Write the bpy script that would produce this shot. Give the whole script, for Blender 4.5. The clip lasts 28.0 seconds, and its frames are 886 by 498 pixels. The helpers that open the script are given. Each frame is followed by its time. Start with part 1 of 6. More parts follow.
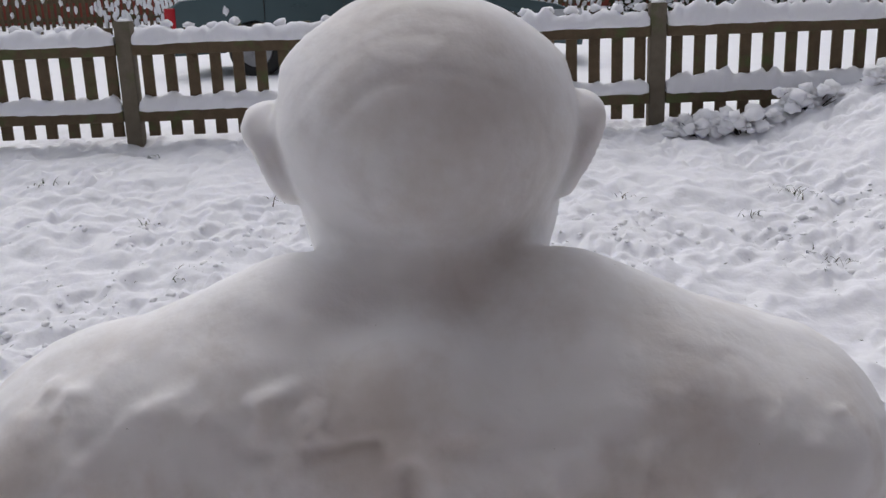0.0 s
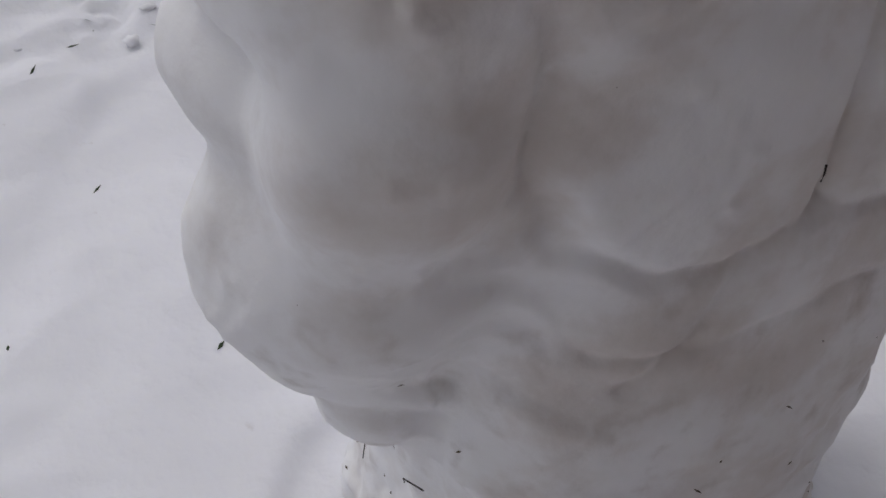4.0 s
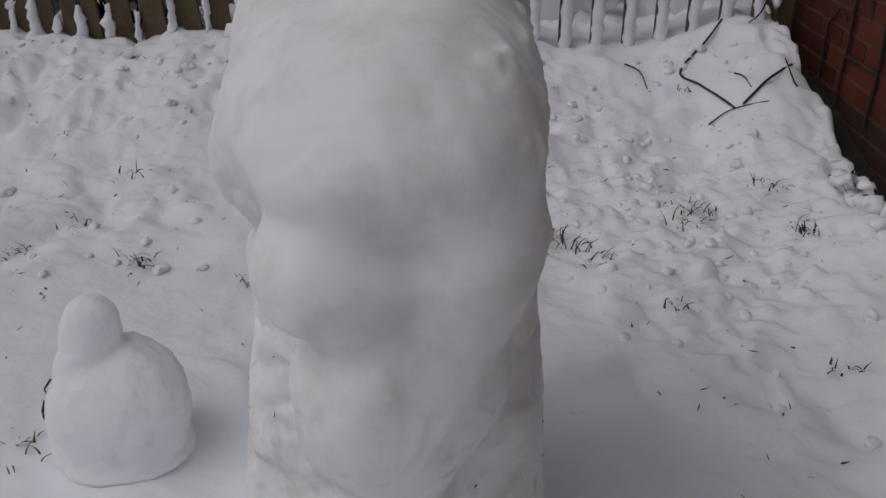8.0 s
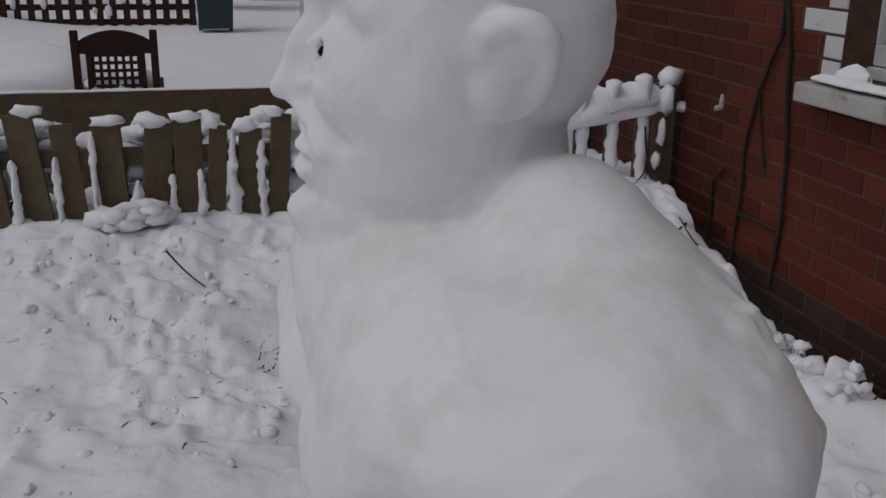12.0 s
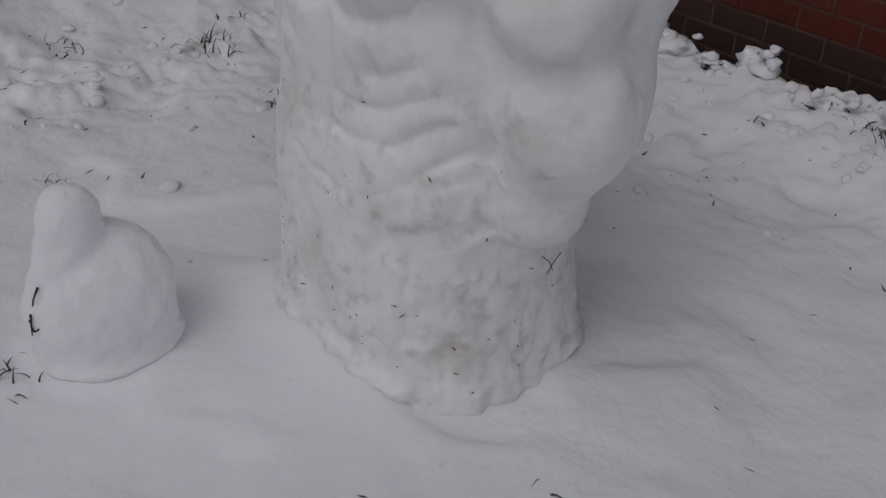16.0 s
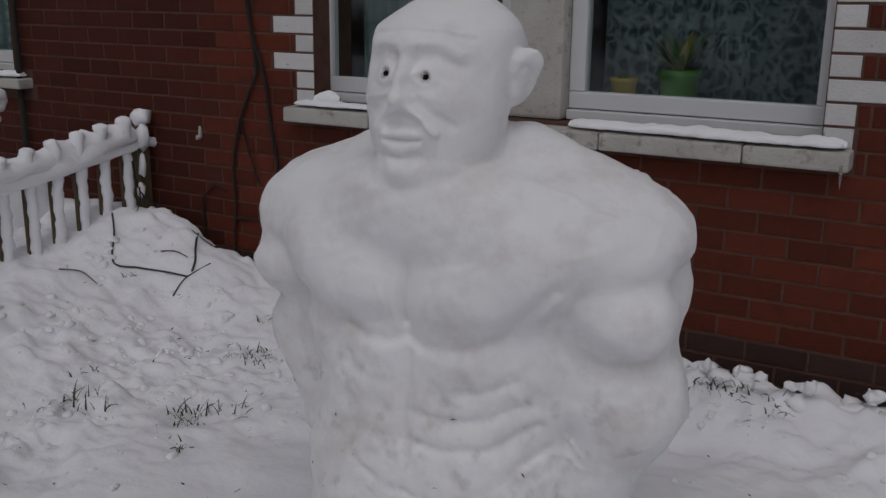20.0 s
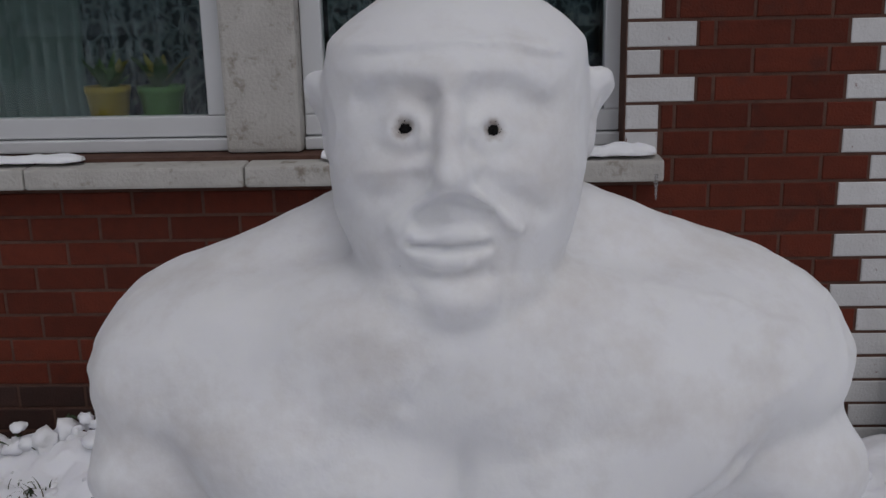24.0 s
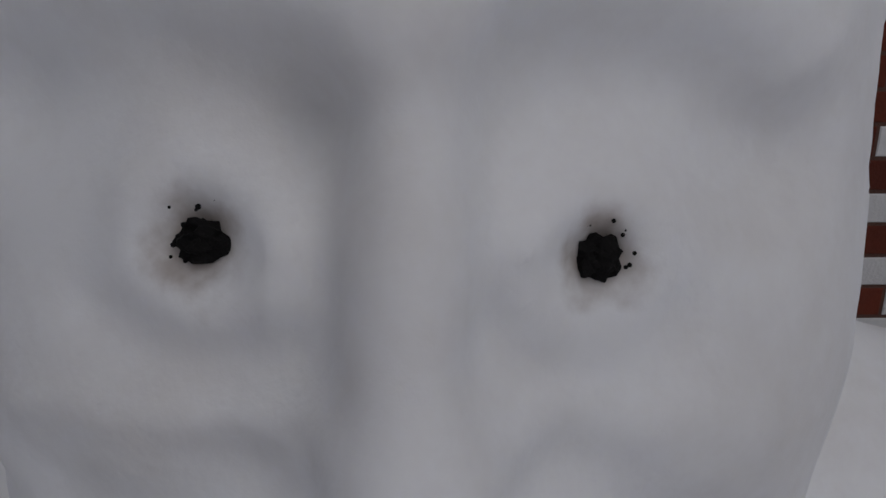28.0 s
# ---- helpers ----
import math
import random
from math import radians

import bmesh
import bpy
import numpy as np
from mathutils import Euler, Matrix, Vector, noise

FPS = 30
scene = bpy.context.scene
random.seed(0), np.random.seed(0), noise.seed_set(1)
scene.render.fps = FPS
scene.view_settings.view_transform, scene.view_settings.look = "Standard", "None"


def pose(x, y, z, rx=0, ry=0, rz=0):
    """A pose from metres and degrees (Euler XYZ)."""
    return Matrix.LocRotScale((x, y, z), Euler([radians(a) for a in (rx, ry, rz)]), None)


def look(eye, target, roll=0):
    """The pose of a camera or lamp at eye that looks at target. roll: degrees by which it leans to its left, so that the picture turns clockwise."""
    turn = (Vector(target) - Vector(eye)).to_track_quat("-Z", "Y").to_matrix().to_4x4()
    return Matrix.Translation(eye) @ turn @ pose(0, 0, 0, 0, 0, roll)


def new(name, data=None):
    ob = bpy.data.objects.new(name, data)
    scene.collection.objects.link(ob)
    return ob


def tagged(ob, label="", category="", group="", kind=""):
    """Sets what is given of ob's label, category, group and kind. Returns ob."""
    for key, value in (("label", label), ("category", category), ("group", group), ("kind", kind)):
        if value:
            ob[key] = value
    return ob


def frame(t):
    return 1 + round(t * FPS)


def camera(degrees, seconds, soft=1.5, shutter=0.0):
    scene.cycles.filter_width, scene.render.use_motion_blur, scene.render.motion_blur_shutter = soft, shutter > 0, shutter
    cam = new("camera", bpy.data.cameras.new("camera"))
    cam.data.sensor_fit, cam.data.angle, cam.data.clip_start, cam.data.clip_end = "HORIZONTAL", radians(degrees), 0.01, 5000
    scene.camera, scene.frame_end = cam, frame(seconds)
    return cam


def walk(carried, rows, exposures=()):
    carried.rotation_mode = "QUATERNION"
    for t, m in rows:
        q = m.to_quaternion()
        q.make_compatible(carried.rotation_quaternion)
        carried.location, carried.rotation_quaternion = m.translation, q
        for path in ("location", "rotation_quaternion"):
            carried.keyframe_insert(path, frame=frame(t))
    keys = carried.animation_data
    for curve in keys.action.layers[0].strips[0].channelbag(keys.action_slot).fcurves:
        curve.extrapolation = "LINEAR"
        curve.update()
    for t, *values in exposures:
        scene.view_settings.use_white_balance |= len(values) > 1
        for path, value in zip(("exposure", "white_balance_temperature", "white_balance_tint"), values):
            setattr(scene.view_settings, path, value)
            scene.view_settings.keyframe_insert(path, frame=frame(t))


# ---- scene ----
cam = camera(49.5, 28.0)
PATH = [
    (0, (0.323, 0.73, 1.497), (0.308, 2.658, 0.966), -2.1),
    (0.5, (0.32, 0.733, 1.518), (0.331, 2.694, 1.122), -1.7),
    (1, (0.3, 0.75, 1.485), (0.337, 2.688, 0.993), -1.7),
    (1.5, (0.254, 0.844, 1.418), (0.289, 2.737, 0.776), -0.0),
    (2, (0.150, 0.940, 1.410), (0.229, 2.701, 0.465), 1.0),
    (2.5, (0.055, 1.047, 1.403), (0.273, 2.695, 0.291), 2.5),
    (3, (-0.067, 1.091, 1.357), (0.308, 2.57, 0.064), 3.1),
    (3.5, (-0.288, 1.079, 1.362), (0.255, 2.496, 0.059), 2.5),
    (4, (-0.389, 1.15, 1.317), (0.364, 2.371, -0.076), 4.6),
    (4.5, (-0.462, 1.269, 1.297), (0.422, 2.303, -0.168), 3.9),
    (6.5, (-0.929, 1.664, 1.209), (0.53, 1.958, -0.126), 5.7),
    (7, (-1.062, 1.76, 1.266), (0.503, 1.792, 0.021), 4.1),
    (7.5, (-1.158, 1.784, 1.356), (0.532, 1.701, 0.29), 1.2),
    (8, (-1.224, 1.74, 1.418), (0.562, 1.703, 0.518), 0.4),
    (8.5, (-1.213, 1.747, 1.431), (0.606, 1.706, 0.603), 0.2),
    (9, (-1.186, 1.809, 1.44), (0.654, 1.724, 0.66), -1.3),
    (9.5, (-1.16, 1.85, 1.464), (0.72, 1.72, 0.764), -1.2),
    (10, (-1.12, 1.892, 1.492), (0.797, 1.717, 0.951), -0.9),
    (10.5, (-1.03, 1.926, 1.505), (0.911, 1.725, 1.065), -1.0),
    (11, (-0.895, 1.964, 1.491), (1.043, 1.731, 1.054), -2.3),
    (11.5, (-0.791, 2.036, 1.464), (1.108, 1.689, 0.94), -0.9),
    (13.5, (-1.058, 2.407, 1.403), (0.609, 1.656, 0.591), 1.1),
    (14, (-1.066, 2.48, 1.382), (0.481, 1.636, 0.436), 0.2),
    (14.5, (-1.035, 2.632, 1.342), (0.367, 1.667, 0.292), 1.1),
    (15, (-1.039, 2.733, 1.305), (0.223, 1.692, 0.154), 1.8),
    (15.5, (-1.126, 2.8, 1.31), (0.151, 1.761, 0.175), 1.8),
    (16, (-1.205, 2.891, 1.335), (0.127, 1.867, 0.249), 0.8),
    (16.5, (-1.187, 2.98, 1.349), (0.15, 1.916, 0.308), 1.1),
    (17, (-1.129, 3.193, 1.355), (0.149, 2.006, 0.378), 0.2),
    (17.5, (-1.101, 3.348, 1.359), (0.119, 2.097, 0.387), 0.7),
    (18, (-1.131, 3.455, 1.382), (0.073, 2.094, 0.547), -0.2),
    (18.5, (-1.15, 3.577, 1.452), (0.025, 2.083, 0.83), -0.2),
    (18.8, (-1.082, 3.61, 1.446), (0.068, 2.048, 0.958), -0.1),
    (19, (-1.035, 3.647, 1.475), (0.095, 2.056, 1.038), -0.4),
    (19.5, (-0.874, 3.703, 1.48), (0.169, 2.055, 1.037), -1.3),
    (20, (-0.758, 3.671, 1.472), (0.215, 1.998, 0.969), 0.7),
    (20.5, (-0.587, 3.52, 1.467), (0.364, 1.839, 0.949), -2.2),
    (22.5, (-0.001, 3.31, 1.464), (0.456, 1.439, 0.925), 0.8),
    (23, (0.089, 3.199, 1.469), (0.43, 1.294, 0.966), -1.0),
    (23.5, (0.153, 3.144, 1.47), (0.387, 1.226, 0.954), -0.6),
    (24, (0.276, 3.074, 1.461), (0.347, 1.139, 0.961), -1.2),
    (24.5, (0.339, 2.98, 1.453), (0.263, 1.055, 0.916), 0.2),
    (25, (0.316, 2.822, 1.451), (0.271, 0.895, 0.92), -0.2),
    (25.5, (0.281, 2.689, 1.439), (0.258, 0.765, 0.892), 0.2),
    (26, (0.296, 2.565, 1.43), (0.269, 0.653, 0.844), 0.2),
    (26.5, (0.321, 2.44, 1.434), (0.215, 0.556, 0.773), 0.3),
    (27, (0.332, 2.329, 1.429), (0.138, 0.463, 0.735), 0.3),
    (27.5, (0.313, 2.265, 1.427), (0.176, 0.403, 0.712), 0.7),
    (28, (0.309, 2.224, 1.407), (0.195, 0.359, 0.694), 1.1),
]
walk(cam, [(t, look(e, g, r)) for t, e, g, r in PATH],
     [(t, s, 6400 if t < 22 else 6280, 13) for t, s in ((0, 0.28), (1.0, 0.22), (2.0, 0.03), (3.0, -0.06), (4.5, -0.25), (7.0, -0.58), (8.5, -0.68), (10.0, -0.72), (11.5, -0.7), (14.0, -0.75), (18.0, -0.94), (20.0, -0.84), (24.0, -0.65), (26.0, -0.73), (27.0, -0.84), (28.0, -1.12))])

# ---------------------------------------------------------------- light
world = bpy.data.worlds.new("overcast_sky")
scene.world = world
world.use_nodes = True
wn = world.node_tree
wn.nodes.clear()
w_out = wn.nodes.new("ShaderNodeOutputWorld")
w_bg = wn.nodes.new("ShaderNodeBackground")
w_sky = wn.nodes.new("ShaderNodeTexSky")
w_sky.sky_type = "NISHITA"
w_sky.sun_disc = False
w_sky.sun_elevation = radians(56)
w_sky.sun_rotation = radians(-20)
w_sky.dust_density = 4.0
w_hsv = wn.nodes.new("ShaderNodeHueSaturation")
w_hsv.inputs["Saturation"].default_value = 0.25
w_bg.inputs["Strength"].default_value = 0.10
wn.links.new(w_sky.outputs[0], w_hsv.inputs["Color"])
wn.links.new(w_hsv.outputs[0], w_bg.inputs[0])
wn.links.new(w_bg.outputs[0], w_out.inputs[0])

sun_data = bpy.data.lights.new("sun", "SUN")
sun_data.energy = 0.22
sun_data.angle = radians(45)
sun_data.color = (1.0, 0.98, 0.96)
sun = new("sun", sun_data)
sun.matrix_world = look((-1.7, 7.3, 10.0), (0.3, 1.8, 0.5))


# ---------------------------------------------------------------- small tools
def make_mat(name, color, rough=0.6, metal=0.0, dark=None, scale=8.0, bump=0.0, bump_scale=60.0,
             fine=0.0, spec=0.5, stain=None, stain_scale=3.0, stain_low=0.55, stain_high=0.7, island=0.0, obj_random=0.0):
    """Principled material with two scales of variation, an optional stain colour and bump."""
    m = bpy.data.materials.new(name)
    m.use_nodes = True
    nt = m.node_tree
    bs = nt.nodes["Principled BSDF"]
    bs.inputs["Roughness"].default_value = rough
    bs.inputs["Metallic"].default_value = metal
    bs.inputs["Specular IOR Level"].default_value = spec
    geo = nt.nodes.new("ShaderNodeNewGeometry")
    col = nt.nodes.new("ShaderNodeMix")
    col.data_type = "RGBA"
    col.inputs[6].default_value = (*color, 1)
    col.inputs[7].default_value = (*(dark or [c * 0.8 for c in color]), 1)
    n1 = nt.nodes.new("ShaderNodeTexNoise")
    n1.inputs["Scale"].default_value = scale
    n1.inputs["Detail"].default_value = 5
    nt.links.new(geo.outputs["Position"], n1.inputs["Vector"])
    nt.links.new(n1.outputs[0], col.inputs[0])
    last = col.outputs[2]
    if stain:
        n2 = nt.nodes.new("ShaderNodeTexNoise")
        n2.inputs["Scale"].default_value = stain_scale
        n2.inputs["Detail"].default_value = 7
        n2.inputs["Roughness"].default_value = 0.65
        nt.links.new(geo.outputs["Position"], n2.inputs["Vector"])
        mr = nt.nodes.new("ShaderNodeMapRange")
        mr.inputs[1].default_value, mr.inputs[2].default_value = stain_low, stain_high
        nt.links.new(n2.outputs[0], mr.inputs[0])
        mx = nt.nodes.new("ShaderNodeMix")
        mx.data_type = "RGBA"
        mx.inputs[7].default_value = (*stain, 1)
        nt.links.new(mr.outputs[0], mx.inputs[0])
        nt.links.new(last, mx.inputs[6])
        last = mx.outputs[2]
    if island or obj_random:
        hs = nt.nodes.new("ShaderNodeHueSaturation")
        mr = nt.nodes.new("ShaderNodeMapRange")
        amount = island or obj_random
        mr.inputs[3].default_value, mr.inputs[4].default_value = 1 - amount, 1 + amount
        if island:
            nt.links.new(geo.outputs["Random Per Island"], mr.inputs[0])
        else:
            oi = nt.nodes.new("ShaderNodeObjectInfo")
            nt.links.new(oi.outputs["Random"], mr.inputs[0])
        nt.links.new(mr.outputs[0], hs.inputs["Value"])
        nt.links.new(last, hs.inputs["Color"])
        last = hs.outputs[0]
    nt.links.new(last, bs.inputs["Base Color"])
    if bump:
        n3 = nt.nodes.new("ShaderNodeTexNoise")
        n3.inputs["Scale"].default_value = bump_scale
        n3.inputs["Detail"].default_value = 6
        nt.links.new(geo.outputs["Position"], n3.inputs["Vector"])
        bp = nt.nodes.new("ShaderNodeBump")
        bp.inputs["Strength"].default_value = bump
        bp.inputs["Distance"].default_value = 0.01
        nt.links.new(n3.outputs[0], bp.inputs["Height"])
        nt.links.new(bp.outputs[0], bs.inputs["Normal"])
    return m


def mesh_from(name, verts, faces, smooth=False):
    me = bpy.data.meshes.new(name)
    me.from_pydata(verts, [], faces)
    me.update()
    if smooth:
        me.polygons.foreach_set("use_smooth", [True] * len(me.polygons))
    return me


def bm_mesh(name, bm, smooth=False):
    me = bpy.data.meshes.new(name)
    bmesh.ops.recalc_face_normals(bm, faces=bm.faces)
    bm.to_mesh(me)
    bm.free()
    if smooth:
        me.polygons.foreach_set("use_smooth", [True] * len(me.polygons))
    return me


def part(name, bm, material, parent=None, label="", smooth=False):
    """Links a bmesh or a mesh as one object, under its thing where one is given."""
    me = bm if isinstance(bm, bpy.types.Mesh) else bm_mesh(name, bm, smooth)
    if not me.materials and material:
        me.materials.append(material)
    ob = new(name, me)
    if parent:
        ob.parent = parent
    if label:
        tagged(ob, label)
    return ob


def empty(name, at, label, category, group="", kind=""):
    ob = new(name)
    ob.location = at
    return tagged(ob, label, category, group, kind)


def add_box(bm, lo, hi, bevel=0.0, turn=None):
    """An axis-aligned box with bevelled edges; turn: a matrix applied to it."""
    c = [(a + b) / 2 for a, b in zip(lo, hi)]
    s = [abs(b - a) for a, b in zip(lo, hi)]
    r = bmesh.ops.create_cube(bm, size=1.0)
    vs = r["verts"]
    bmesh.ops.scale(bm, vec=s, verts=vs)
    bmesh.ops.translate(bm, vec=c, verts=vs)
    if bevel:
        es = list({e for v in vs for e in v.link_edges})
        out = bmesh.ops.bevel(bm, geom=es, offset=bevel, segments=2, profile=0.6, affect="EDGES")
        vs = list({v for f in out["faces"] for v in f.verts} | {v for v in vs if v.is_valid})
    if turn:
        bmesh.ops.transform(bm, matrix=turn, verts=vs)
    return vs


def box(lo, hi, bevel=0.0, turn=None):
    bm = bmesh.new()
    add_box(bm, lo, hi, bevel, turn)
    return bm


def tube_mesh(name, points, radius, sides=8, taper=1.0):
    """A round tube along a line of points, as a mesh."""
    pts = [Vector(p) for p in points]
    verts, faces = [], []
    n = len(pts)
    side = Vector((0.3, 0.2, 1)).normalized()
    for i, p in enumerate(pts):
        d = (pts[min(i + 1, n - 1)] - pts[max(i - 1, 0)]).normalized()
        a = d.cross(side)
        if a.length < 1e-3:
            a = d.cross(Vector((1, 0, 0)))
        a.normalize()
        b = d.cross(a)
        r = radius * (1 + (taper - 1) * i / max(1, n - 1))
        for k in range(sides):
            w = 2 * math.pi * k / sides
            verts.append(p + (a * math.cos(w) + b * math.sin(w)) * r)
    for i in range(n - 1):
        for k in range(sides):
            k2 = (k + 1) % sides
            faces.append((i * sides + k, i * sides + k2, (i + 1) * sides + k2, (i + 1) * sides + k))
    faces.append(tuple(range(sides)))
    faces.append(tuple((n - 1) * sides + k for k in reversed(range(sides))))
    return mesh_from(name, verts, faces, True)


def lattice(n, seed):
    return np.random.RandomState(seed).rand(n, n, n)


LAT = lattice(32, 5)


def vnoise(x, y, z=0.0):
    """Smooth value noise in 0..1 on arrays, period 32."""
    x, y, z = np.broadcast_arrays(np.asarray(x, float), np.asarray(y, float), np.asarray(z, float))
    i, j, k = np.floor(x).astype(int), np.floor(y).astype(int), np.floor(z).astype(int)
    u, v, w = x - i, y - j, z - k
    u, v, w = u * u * (3 - 2 * u), v * v * (3 - 2 * v), w * w * (3 - 2 * w)
    i, j, k = i % 32, j % 32, k % 32
    i1, j1, k1 = (i + 1) % 32, (j + 1) % 32, (k + 1) % 32
    a = LAT[i, j, k] * (1 - u) + LAT[i1, j, k] * u
    b = LAT[i, j1, k] * (1 - u) + LAT[i1, j1, k] * u
    c = LAT[i, j, k1] * (1 - u) + LAT[i1, j, k1] * u
    d = LAT[i, j1, k1] * (1 - u) + LAT[i1, j1, k1] * u
    return (a * (1 - v) + b * v) * (1 - w) + (c * (1 - v) + d * v) * w


def fbm(x, y, z=0.0, octaves=4, gain=0.5):
    total, amp, norm = 0.0, 1.0, 0.0
    for o in range(octaves):
        f = 2.0 ** o
        total = total + amp * vnoise(x * f + 7.3 * o, y * f + 3.1 * o, np.asarray(z) * f + 1.7 * o)
        norm += amp
        amp *= gain
    return total / norm


def smoothstep(a, b, x):
    t = np.clip((np.asarray(x, float) - a) / (b - a), 0, 1)
    return t * t * (3 - 2 * t)


def smin(a, b, k):
    h = np.clip(0.5 + 0.5 * (b - a) / k, 0, 1)
    return b * (1 - h) + a * h - k * h * (1 - h)


def smax(a, b, k):
    return -smin(-a, -b, k)


class Clay:
    """A distance field on a grid that solid forms are added to and carved from, meshed at its zero level."""

    def __init__(self, lo, hi, cell, axes=None):
        self.axes = axes or [np.arange(a, b + cell, cell) for a, b in zip(lo, hi)]
        self.x, self.y, self.z = np.meshgrid(*self.axes, indexing="ij", sparse=True)
        self.d = np.full([len(a) for a in self.axes], 9.0, np.float32)

    def near(self, lo, hi, margin=0.065):
        """Index ranges of the grid round a form."""
        sl = []
        for i in range(3):
            a = int(np.searchsorted(self.axes[i], lo[i] - margin)) - 1
            b = int(np.searchsorted(self.axes[i], hi[i] + margin)) + 1
            sl.append(slice(max(0, a), max(1, min(self.d.shape[i], b))))
        return tuple(sl)

    def local(self, sl):
        return self.x[sl[0]], self.y[:, sl[1]], self.z[:, :, sl[2]]

    def ellipsoid(self, c, r, turn=(0, 0, 0)):
        m = np.array(Euler([radians(a) for a in turn]).to_matrix().transposed())
        e = [math.sqrt(sum((m[j, i] * r[j]) ** 2 for j in range(3))) for i in range(3)]
        sl = self.near([c[i] - e[i] for i in range(3)], [c[i] + e[i] for i in range(3)])
        gx, gy, gz = self.local(sl)
        px, py, pz = gx - c[0], gy - c[1], gz - c[2]
        q = [m[i, 0] * px + m[i, 1] * py + m[i, 2] * pz for i in range(3)]
        k0 = np.sqrt(sum((q[i] / r[i]) ** 2 for i in range(3)))
        k1 = np.sqrt(sum((q[i] / r[i] ** 2) ** 2 for i in range(3))) + 1e-9
        return sl, k0 * (k0 - 1) / k1

    def cone(self, a, b, ra, rb):
        """A round-ended limb from a to b."""
        a, b = np.array(a, float), np.array(b, float)
        r = max(ra, rb)
        sl = self.near(np.minimum(a, b) - r, np.maximum(a, b) + r)
        gx, gy, gz = self.local(sl)
        ab = b - a
        t = ((gx - a[0]) * ab[0] + (gy - a[1]) * ab[1] + (gz - a[2]) * ab[2]) / ab.dot(ab)
        t = np.clip(t, 0, 1)
        dist = np.sqrt((gx - a[0] - t * ab[0]) ** 2 + (gy - a[1] - t * ab[1]) ** 2 + (gz - a[2] - t * ab[2]) ** 2)
        return sl, dist - (ra + (rb - ra) * t)

    def add(self, form, k=0.03):
        sl, f = form
        self.d[sl] = smin(self.d[sl], f, k)

    def cut(self, form, k=0.02):
        sl, f = form
        self.d[sl] = smax(self.d[sl], -f, k)

    def mesh(self, name):
        d, n = self.d, self.d.shape
        inside = d < 0
        corners = [(i, j, k) for i in (0, 1) for j in (0, 1) for k in (0, 1)]

        def at(arr, c):
            return arr[c[0]:n[0] - 1 + c[0], c[1]:n[1] - 1 + c[1], c[2]:n[2] - 1 + c[2]]
        total = sum(at(inside, c).astype(np.int8) for c in corners)
        cells = np.argwhere((total > 0) & (total < 8))
        number = np.full([m - 1 for m in n], -1, int)
        number[cells[:, 0], cells[:, 1], cells[:, 2]] = np.arange(len(cells))
        acc, cnt = np.zeros((len(cells), 3)), np.zeros(len(cells))
        for a in corners:
            for axis in range(3):
                if a[axis]:
                    continue
                b = list(a)
                b[axis] = 1
                da = d[cells[:, 0] + a[0], cells[:, 1] + a[1], cells[:, 2] + a[2]]
                db = d[cells[:, 0] + b[0], cells[:, 1] + b[1], cells[:, 2] + b[2]]
                cross = (da < 0) != (db < 0)
                t = np.where(cross, da / np.where(cross, da - db, 1), 0)
                p = cells + np.array(a, float)
                p[:, axis] += t
                acc += p * cross[:, None]
                cnt += cross
        where = acc / cnt[:, None]
        verts = np.stack([np.interp(where[:, i], np.arange(n[i]), self.axes[i]) for i in range(3)], 1)
        faces = []
        for axis in range(3):
            u, v = (axis + 1) % 3, (axis + 2) % 3
            lo = [slice(1, n[i] - 1) for i in range(3)]
            lo[axis] = slice(0, n[axis] - 1)
            hi = list(lo)
            hi[axis] = slice(1, n[axis])
            s0, s1 = inside[tuple(lo)], inside[tuple(hi)]
            for flip in (False, True):
                idx = np.argwhere(s0 & ~s1 if not flip else ~s0 & s1)
                off = np.ones(3, int)
                off[axis] = 0
                idx = idx + off
                quad = []
                for du, dv in ((-1, -1), (0, -1), (0, 0), (-1, 0)):
                    c = idx.copy()
                    c[:, u] += du
                    c[:, v] += dv
                    quad.append(number[c[:, 0], c[:, 1], c[:, 2]])
                quad = np.stack(quad, 1)
                faces.append(quad[:, ::-1] if flip else quad)
        faces = np.concatenate(faces)
        return mesh_from(name, verts.tolist(), faces.tolist(), True)


# ---------------------------------------------------------------- materials
SNOW = make_mat("fresh_snow", (0.88, 0.89, 0.92), rough=0.75, dark=(0.83, 0.84, 0.88), scale=5, bump=0.35, bump_scale=45, spec=0.25)
SNOW_GROUND = make_mat("trodden_snow", (0.87, 0.88, 0.92), rough=0.8, dark=(0.80, 0.81, 0.85), scale=3, bump=0.55, bump_scale=26,
                       spec=0.2, stain=(0.45, 0.41, 0.37), stain_scale=9, stain_low=0.66, stain_high=0.86)
SNOW_STATUE = make_mat("packed_snow", (0.87, 0.88, 0.89), rough=0.7, dark=(0.80, 0.80, 0.81), scale=7, bump=0.14, bump_scale=55,
                       spec=0.25, stain=(0.52, 0.46, 0.40), stain_scale=5, stain_low=0.47, stain_high=1.0)


